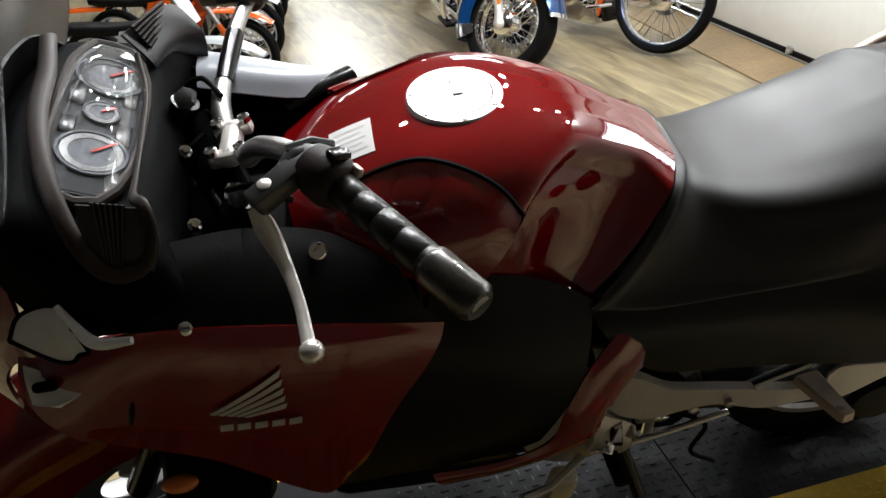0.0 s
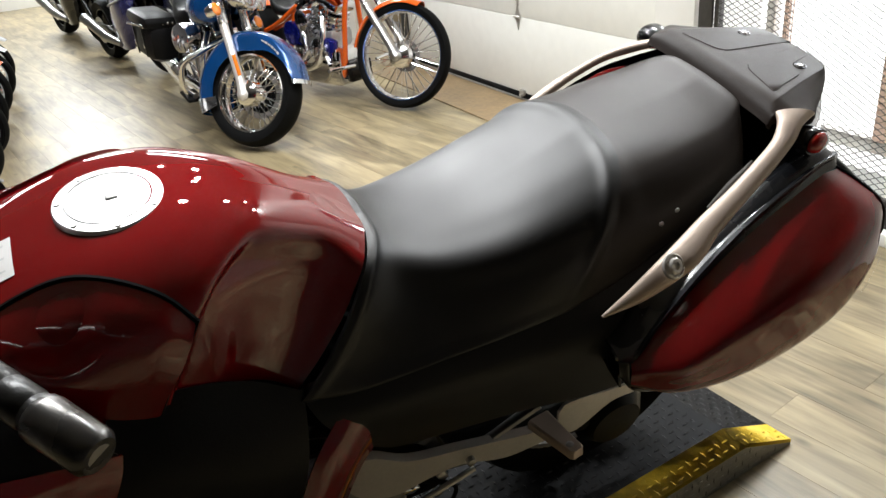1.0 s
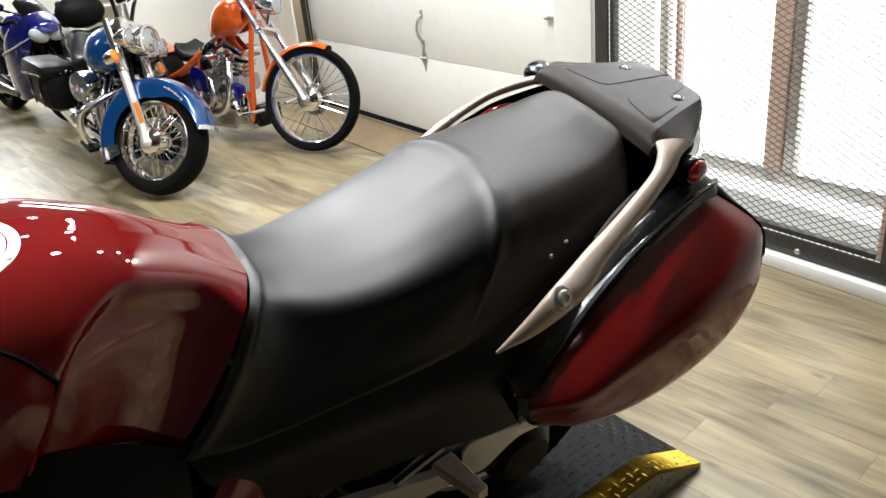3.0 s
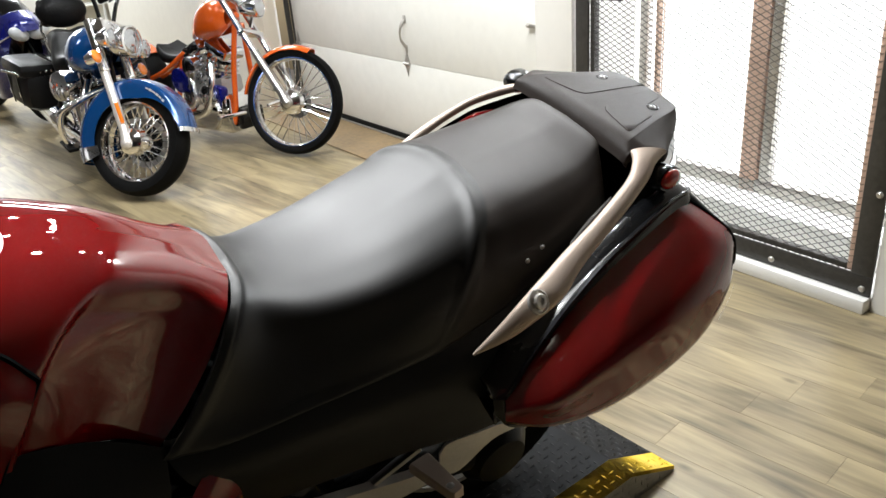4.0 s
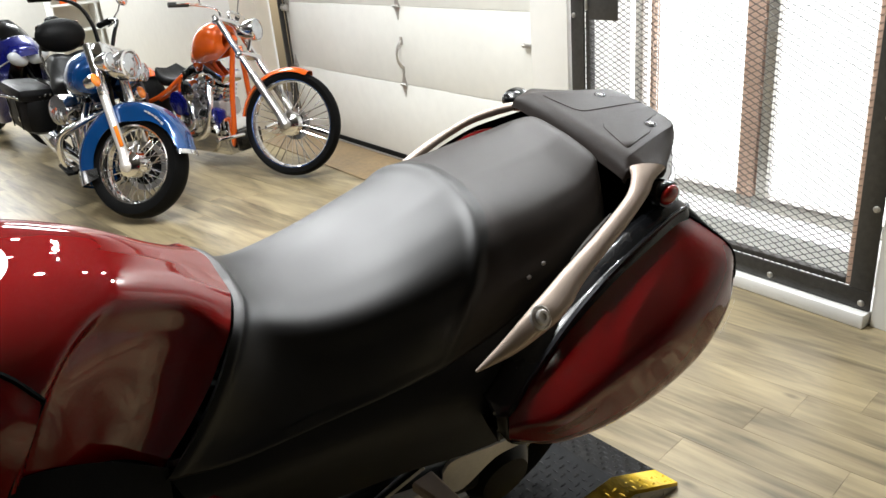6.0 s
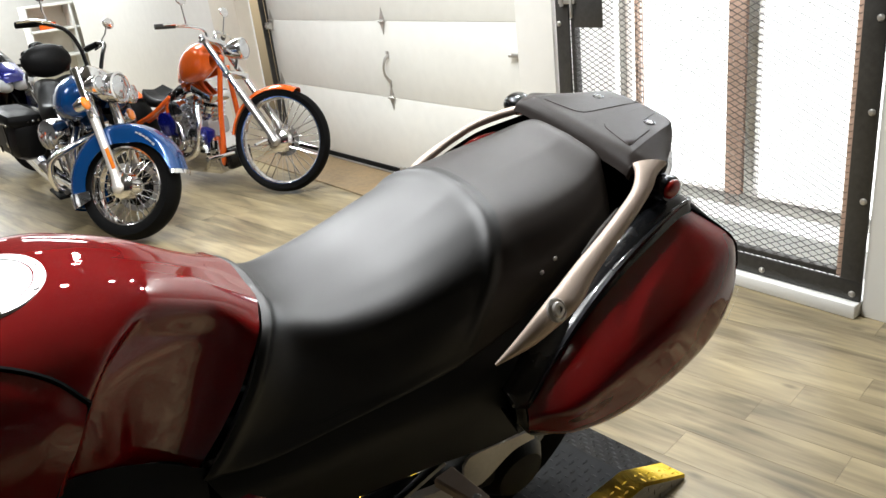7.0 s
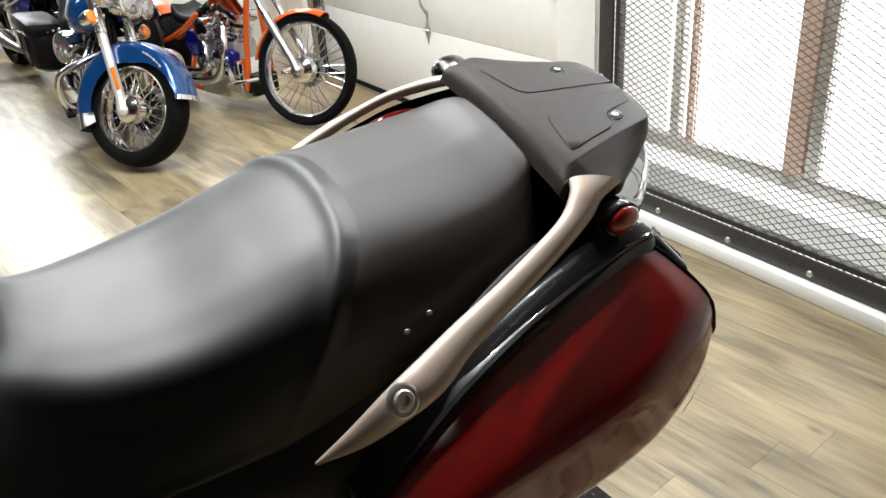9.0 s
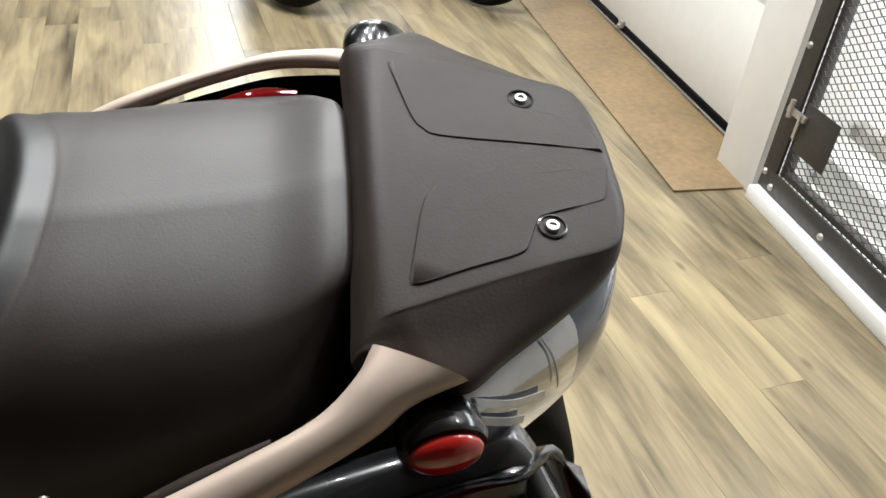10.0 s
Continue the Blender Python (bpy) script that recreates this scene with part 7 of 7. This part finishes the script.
    part("primary_drive", Shape().lathe([(0.0, 0.04), (0.07, 0.038), (0.10, 0.02), (0.10, -0.02)], 26, pose(-0.72, -0.15, 0.34, 90, 0, 0)), CHROME, c, "chrome drive cover")
    part("air_cleaner", Shape().lathe([(0.0, 0.045), (0.05, 0.042), (0.075, 0.03), (0.078, -0.03)], 24, pose(-0.86, -0.15, 0.56, 90, 0, 0)), CHROME, c, "chrome air cleaner")
    for k in range(2):
        part("exhaust_pipe", Shape().tube([(-0.70 - 0.26 * k, -0.10, 0.58), (-0.66 - 0.2 * k, -0.17, 0.42), (-0.78 - 0.1 * k, -0.20, 0.24 + 0.05 * k), (-1.30, -0.21, 0.22 + 0.06 * k), (-1.95, -0.22, 0.28 + 0.06 * k)], [0.022, 0.024, 0.026, 0.034, 0.036], 14, smooth=5), CHROME, c, "chrome exhaust pipe")
    part("oil_tank", Shape().lathe([(0.0, -0.13), (0.085, -0.12), (0.09, 0.12), (0.0, 0.13)], 20, pose(-1.10, 0, 0.44, 90, 0, 0)), PURPLE, c, "dark blue oil tank")
    part("coil_cover", Shape().box((-0.62, -0.13, 0.36), (0.10, 0.06, 0.16), pose(0, 0, 0, 0, 15, 0), 0.02), PURPLE, c, "dark blue cover")
    part("regulator", Shape().box((-0.50, 0, 0.20), (0.06, 0.20, 0.14), None, 0.015), GLOSS_BLACK, c)
    spoked(c, Matrix.Translation((-1.80, 0, 0.33)), 0.33, 0.20, 24, CHROME, "rear_wheel")
    part("rear_mudguard", Shape().sheet(arc_guard(0.350, 0.110, -95, 40, -1.80, 0.33, 0.10), 0.005), ORANGE, c, "orange rear mudguard", 60)
    part("side_stand", Shape().tube([(-0.80, 0.12, 0.14), (-0.76, 0.27, 0.02)], 0.011, 8), CHROME, c)
    return c


def sport_bike(m, paint, second, label):
    c = thing("sport_motorcycle", m, label, "motorcycle", "parked motorcycles")
    st = Matrix.Rotation(radians(12), 4, "Z")
    road_wheel(c, st @ Matrix.Translation((0, 0, 0.30)), 0.30, 0.12, "front_wheel", 6, GLOSS_BLACK)
    road_wheel(c, Matrix.Translation((-1.40, 0, 0.31)), 0.31, 0.17, "rear_wheel", 6, GLOSS_BLACK)
    part("front_mudguard", Shape().sheet(arc_guard(0.325, 0.065, -70, 50, 0, 0.30, 0.05), 0.004), GLOSS_BLACK, c, "gloss black front mudguard", 60, st)
    for s in (-1, 1):
        part("fork_leg", Shape().tube([(0.0, s * 0.10, 0.30), (-0.32, s * 0.10, 0.92)], [0.026, 0.026], 12), GLOSS_BLACK, c, m=st)
        fa = [[(0.02, s * 0.10, 0.86), (-0.02, s * 0.17, 0.74), (-0.10, s * 0.20, 0.58), (-0.25, s * 0.18, 0.40), (-0.42, s * 0.14, 0.22)],
              [(-0.12, s * 0.16, 0.90), (-0.16, s * 0.23, 0.78), (-0.24, s * 0.26, 0.62), (-0.38, s * 0.24, 0.42), (-0.52, s * 0.17, 0.20)],
              [(-0.28, s * 0.19, 0.90), (-0.34, s * 0.25, 0.80), (-0.44, s * 0.26, 0.64), (-0.56, s * 0.23, 0.42), (-0.68, s * 0.16, 0.19)],
              [(-0.40, s * 0.17, 0.84), (-0.50, s * 0.22, 0.74), (-0.62, s * 0.22, 0.60), (-0.74, s * 0.19, 0.42), (-0.86, s * 0.14, 0.22)]]
        f = part("side_fairing", Shape().sheet(patch(fa, 4, 4), 0.005), paint, c, "glossy side fairing", 60)
        part("fairing_stripe", Shape().tube([(0.0, s * 0.155, 0.80), (-0.18, s * 0.252, 0.72), (-0.42, s * 0.268, 0.66), (-0.60, s * 0.226, 0.62)], [0.010, 0.022, 0.020, 0.008], 8, 0.35, smooth=4), second, f, "contrasting stripe")
        part("headlamp", Shape().ball((0.004, s * 0.088, 0.80), (0.050, 0.095, 0.062), 20, 12, pose(0, 0, 0, s * 22, -25, -s * 25)), GREY_WHITE, c, "pale headlamp lens")
        part("mirror", Shape().ball((-0.10, s * 0.33, 1.07), (0.03, 0.07, 0.04), 14, 8), GLOSS_BLACK, c)
        part("mirror_stem", Shape().tube([(-0.08, s * 0.15, 0.98), (-0.10, s * 0.30, 1.05)], 0.009, 8), GLOSS_BLACK, c)
        part("handlebar", Shape().tube([(-0.36, s * 0.12, 0.92), (-0.46, s * 0.33, 0.90)], 0.016, 10), RUBBER, c)
    nose = [[(0.06, 0, 0.82), (0.05, 0.07, 0.82), (0.02, 0.13, 0.80), (-0.02, 0.17, 0.76)], [(0.03, 0, 0.90), (0.02, 0.07, 0.895), (-0.03, 0.13, 0.88), (-0.09, 0.165, 0.86)], [(-0.10, 0, 0.985), (-0.11, 0.07, 0.975), (-0.14, 0.13, 0.95), (-0.20, 0.17, 0.91)]]
    part("nose_fairing", Shape().sheet(whole(patch(nose, 4, 4)), 0.005), paint, c, "glossy nose fairing", 60)
    part("windscreen", Shape().sheet(whole(patch([[(-0.10, 0, 0.99), (-0.11, 0.07, 0.98), (-0.15, 0.13, 0.955)], [(-0.20, 0, 1.07), (-0.21, 0.07, 1.06), (-0.25, 0.12, 1.02)], [(-0.32, 0, 1.12), (-0.33, 0.06, 1.11), (-0.36, 0.10, 1.07)]], 4, 4)), 0.003), GLOSS_BLACK, c, "dark windscreen")
    tk = [[(x, h * f, z0 + (z1 - z0) * g) for f, g in ((0, 1), (0.5, 0.95), (0.9, 0.7), (1, 0.35), (0.8, 0.0))] for x, h, z0, z1 in ((-0.38, 0.12, 0.76, 0.90), (-0.50, 0.18, 0.72, 0.98), (-0.64, 0.18, 0.70, 0.96), (-0.80, 0.12, 0.70, 0.84))]
    part("fuel_tank", Shape().sheet(whole(patch(tk, 4, 4)), 0.004), paint, c, "glossy fuel tank", 60)
    tl = [[(x, h * f, z0 + (z1 - z0) * g) for f, g in ((0, 1), (0.6, 0.97), (1, 0.6), (0.8, 0.0))] for x, h, z0, z1 in ((-0.78, 0.14, 0.66, 0.81), (-0.95, 0.16, 0.66, 0.80), (-1.10, 0.13, 0.72, 0.88), (-1.35, 0.10, 0.80, 0.95), (-1.55, 0.05, 0.90, 0.97))]
    part("seat", Shape().sheet(whole(patch(tl, 4, 4)), 0.01), LEATHER, c, "black seat and tail")
    part("engine_block", Shape().box((-0.62, 0, 0.40), (0.46, 0.30, 0.36), None, 0.05), GLOSS_BLACK, c, "black engine")
    part("radiator", Shape().box((-0.30, 0, 0.58), (0.08, 0.36, 0.52), pose(0, 0, 0, 0, 14, 0), 0.02), GLOSS_BLACK, c, "black radiator between the fairings")
    part("swingarm", Shape().box((-1.08, 0.12, 0.36), (0.62, 0.04, 0.08), None, 0.015).box((-1.08, -0.12, 0.36), (0.62, 0.04, 0.08), None, 0.015), GLOSS_BLACK, c)
    part("exhaust", Shape().tube([(-0.70, -0.16, 0.24), (-1.0, -0.20, 0.30), (-1.45, -0.22, 0.45)], [0.03, 0.05, 0.055], 14), STEEL, c)
    part("side_stand", Shape().tube([(-0.72, 0.14, 0.22), (-0.70, 0.28, 0.02)], 0.011, 8), GLOSS_BLACK, c)
    return c


def dirt_bike(m, guard, plate, label):
    c = thing("dirt_bike", m, label, "motorcycle", "row of off-road motorcycles")
    road_wheel(c, Matrix.Translation((0, 0, 0.34)), 0.34, 0.115, "front_wheel", 28, GREY_WHITE, False)
    road_wheel(c, Matrix.Translation((-1.40, 0, 0.33)), 0.33, 0.11, "rear_wheel", 20, GREY_WHITE, False)
    gd = [[(0.34, 0, 0.62), (0.34, 0.03, 0.618), (0.33, 0.05, 0.605)], [(0.22, 0, 0.70), (0.22, 0.045, 0.695), (0.21, 0.075, 0.672)], [(0.02, 0, 0.76), (0.02, 0.055, 0.755), (0.01, 0.085, 0.73)], [(-0.20, 0, 0.77), (-0.20, 0.05, 0.765), (-0.21, 0.08, 0.74)], [(-0.40, 0, 0.72), (-0.40, 0.04, 0.715), (-0.41, 0.065, 0.70)]]
    part("front_mudguard", Shape().sheet(whole(patch(gd, 4, 4)), 0.004), guard, c, "high plastic front mudguard", 60)
    for s in (-1, 1):
        part("fork_leg", Shape().tube([(0.0, s * 0.10, 0.34), (-0.14, s * 0.10, 0.66), (-0.34, s * 0.10, 1.05)], [0.032, 0.025, 0.025], 12), STEEL, c, "silver fork leg")
        part("fork_guard", Shape().box((-0.055, s * 0.125, 0.50), (0.05, 0.012, 0.34), pose(0, 0, 0, 0, -24, 0), 0.005), guard, c)
        part("handlebar", Shape().tube([(-0.36, s * 0.05, 1.10), (-0.38, s * 0.16, 1.18), (-0.46, s * 0.40, 1.17)], 0.012, 10, smooth=3), GLOSS_BLACK, c)
        sh = [[(-0.30, s * 0.14, 0.86), (-0.34, s * 0.20, 0.70), (-0.42, s * 0.18, 0.55)], [(-0.50, s * 0.17, 0.90), (-0.55, s * 0.19, 0.76), (-0.60, s * 0.16, 0.62)], [(-0.72, s * 0.12, 0.88), (-0.76, s * 0.13, 0.78), (-0.80, s * 0.11, 0.68)]]
        part("shroud", Shape().sheet(patch(sh, 4, 4), 0.004), guard, c, "plastic radiator shroud", 60)
    part("number_plate", Shape().box((-0.20, 0, 0.98), (0.02, 0.22, 0.22), pose(0, 0, 0, 0, -22, 0), 0.009), plate, c, "plain plastic front plate")
    sg = [[(x, h * f, z0 + (z1 - z0) * g) for f, g in ((0, 1), (0.6, 0.97), (1, 0.6), (0.85, 0.0))] for x, h, z0, z1 in ((-0.48, 0.07, 0.86, 0.94), (-0.75, 0.09, 0.84, 0.92), (-1.10, 0.10, 0.86, 0.94), (-1.30, 0.06, 0.88, 0.94))]
    part("seat", Shape().sheet(whole(patch(sg, 4, 4)), 0.01), LEATHER, c, "black bench seat")
    rg = [[(x, 0, z), (x, 0.06, z - 0.005), (x, 0.09, z - 0.03)] for x, z in ((-1.15, 0.86), (-1.45, 0.86), (-1.80, 0.84))]
    part("rear_mudguard", Shape().sheet(whole(patch(rg, 4, 4)), 0.004), guard, c, "plastic rear mudguard", 60)
    part("engine_block", Shape().box((-0.66, 0, 0.42), (0.34, 0.22, 0.36), None, 0.05), ALU, c, "grey engine")
    part("frame", Shape().tube([(-0.34, 0, 0.98), (-0.46, 0, 0.60), (-0.52, 0, 0.26), (-0.90, 0, 0.26), (-0.98, 0, 0.60), (-0.50, 0, 0.86), (-0.34, 0, 0.98)], 0.024, 10, smooth=4), GLOSS_BLACK, c)
    part("swingarm", Shape().box((-1.15, 0.08, 0.34), (0.56, 0.035, 0.06), None, 0.012).box((-1.15, -0.08, 0.34), (0.56, 0.035, 0.06), None, 0.012), ALU, c)
    part("side_stand", Shape().tube([(-0.80, 0.10, 0.30), (-0.78, 0.30, 0.02)], 0.011, 8), ALU, c)
    return c


cruiser(pose(0.905, 3.66, 0, 0, 0, -88))
chopper(pose(1.935, 3.77, 0, 0, 0, -70))
sport_bike(pose(0.70, 6.35, 0, 0, 0, -74) @ Matrix.Scale(0.95, 4), PURPLE, WHITE_PLASTIC, "dark blue-violet sport motorcycle with white stripe")
sport_bike(pose(0.30, 8.6, 0, 0, 0, -75), GLOSS_BLACK, WHITE_PLASTIC, "black and white sport motorcycle")
MINI = Matrix.Scale(0.70, 4)
for k, (y, g, p, lab) in enumerate(((3.25, GREY_WHITE, WHITE_PLASTIC, "small off-road motorcycle with light grey mudguards"), (4.02, ORANGE, WHITE_PLASTIC, "small off-road motorcycle with orange mudguards"), (4.65, WHITE_PLASTIC, GLOSS_BLACK, "small off-road motorcycle with white mudguards"), (5.2, WHITE_PLASTIC, ORANGE, "small off-road motorcycle with white mudguards"), (5.8, ORANGE, GLOSS_BLACK, "small off-road motorcycle with orange mudguards"), (6.4, WHITE_PLASTIC, GLOSS_BLACK, "small off-road motorcycle with white mudguards"), (7.0, GREY_WHITE, ORANGE, "small off-road motorcycle with light grey mudguards"))):
    dirt_bike(pose(-0.80 + 0.01 * (k % 3), y, 0, 0, 0, -12) @ MINI, g, p, lab)


# ---- floor of vinyl planks ----
floor = solid("floor", Shape().box((-1.3, 4.5, -0.03), (8.8, 18.2, 0.052)), PLY, "floor of weathered oak-look vinyl planks", "floor", kind="structure")
FL = pose(1.2, 1.2, 0, 0, 0, 11.0)
PWID, PLEN = 0.145, 1.22


def plank_mesh(name, boxes):
    sh = Shape()
    for cx, cy in boxes:
        x0, x1, y0, y1, e = cx - PWID / 2 + 0.0001, cx + PWID / 2 - 0.0001, cy - PLEN / 2 + 0.0001, cy + PLEN / 2 - 0.0001, 0.0004
        sh.add([(x0, y0, -0.0035), (x1, y0, -0.0035), (x1, y1, -0.0035), (x0, y1, -0.0035), (x0, y0, -0.001), (x1, y0, -0.001), (x1, y1, -0.001), (x0, y1, -0.001),
                (x0 + e, y0 + e, 0), (x1 - e, y0 + e, 0), (x1 - e, y1 - e, 0), (x0 + e, y1 - e, 0)],
               [(0, 1, 5, 4), (1, 2, 6, 5), (2, 3, 7, 6), (3, 0, 4, 7), (4, 5, 9, 8), (5, 6, 10, 9), (6, 7, 11, 10), (7, 4, 8, 11), (8, 9, 10, 11)])
    me = bpy.data.meshes.new(name)
    me.from_pydata(sh.v, [], sh.f)
    me.materials.append(PLANK)
    return me


one = plank_mesh("plank", [(0, 0)])
rest, near = [], []
rng = random.Random(4)
for i in range(-48, 34):
    shift = rng.random() * PLEN
    for j in range(-8, 13):
        c = (i * PWID, j * PLEN + shift)
        p = FL @ Vector((*c, 0))
        if not (-5.4 < p.x < 3.1 and -4.9 < p.y < 13.9):
            continue
        wx = p.x + 0.055 * (p.y - 0.95)
        if wx > 2.72 + (0.10 if p.y > 1.9 else -0.07):
            continue
        (near if 0.0 < p.x < 3.2 and -0.9 < p.y < 5.4 else rest).append(c)
for c in near:
    ob = new("plank", one)
    ob.parent = floor
    ob.matrix_basis = FL @ Matrix.Translation((*c, 0))
far_planks = new("far_planks", plank_mesh("far_planks", rest))
far_planks.parent = floor
far_planks.matrix_basis = FL
far_planks["kind"] = "stuff"
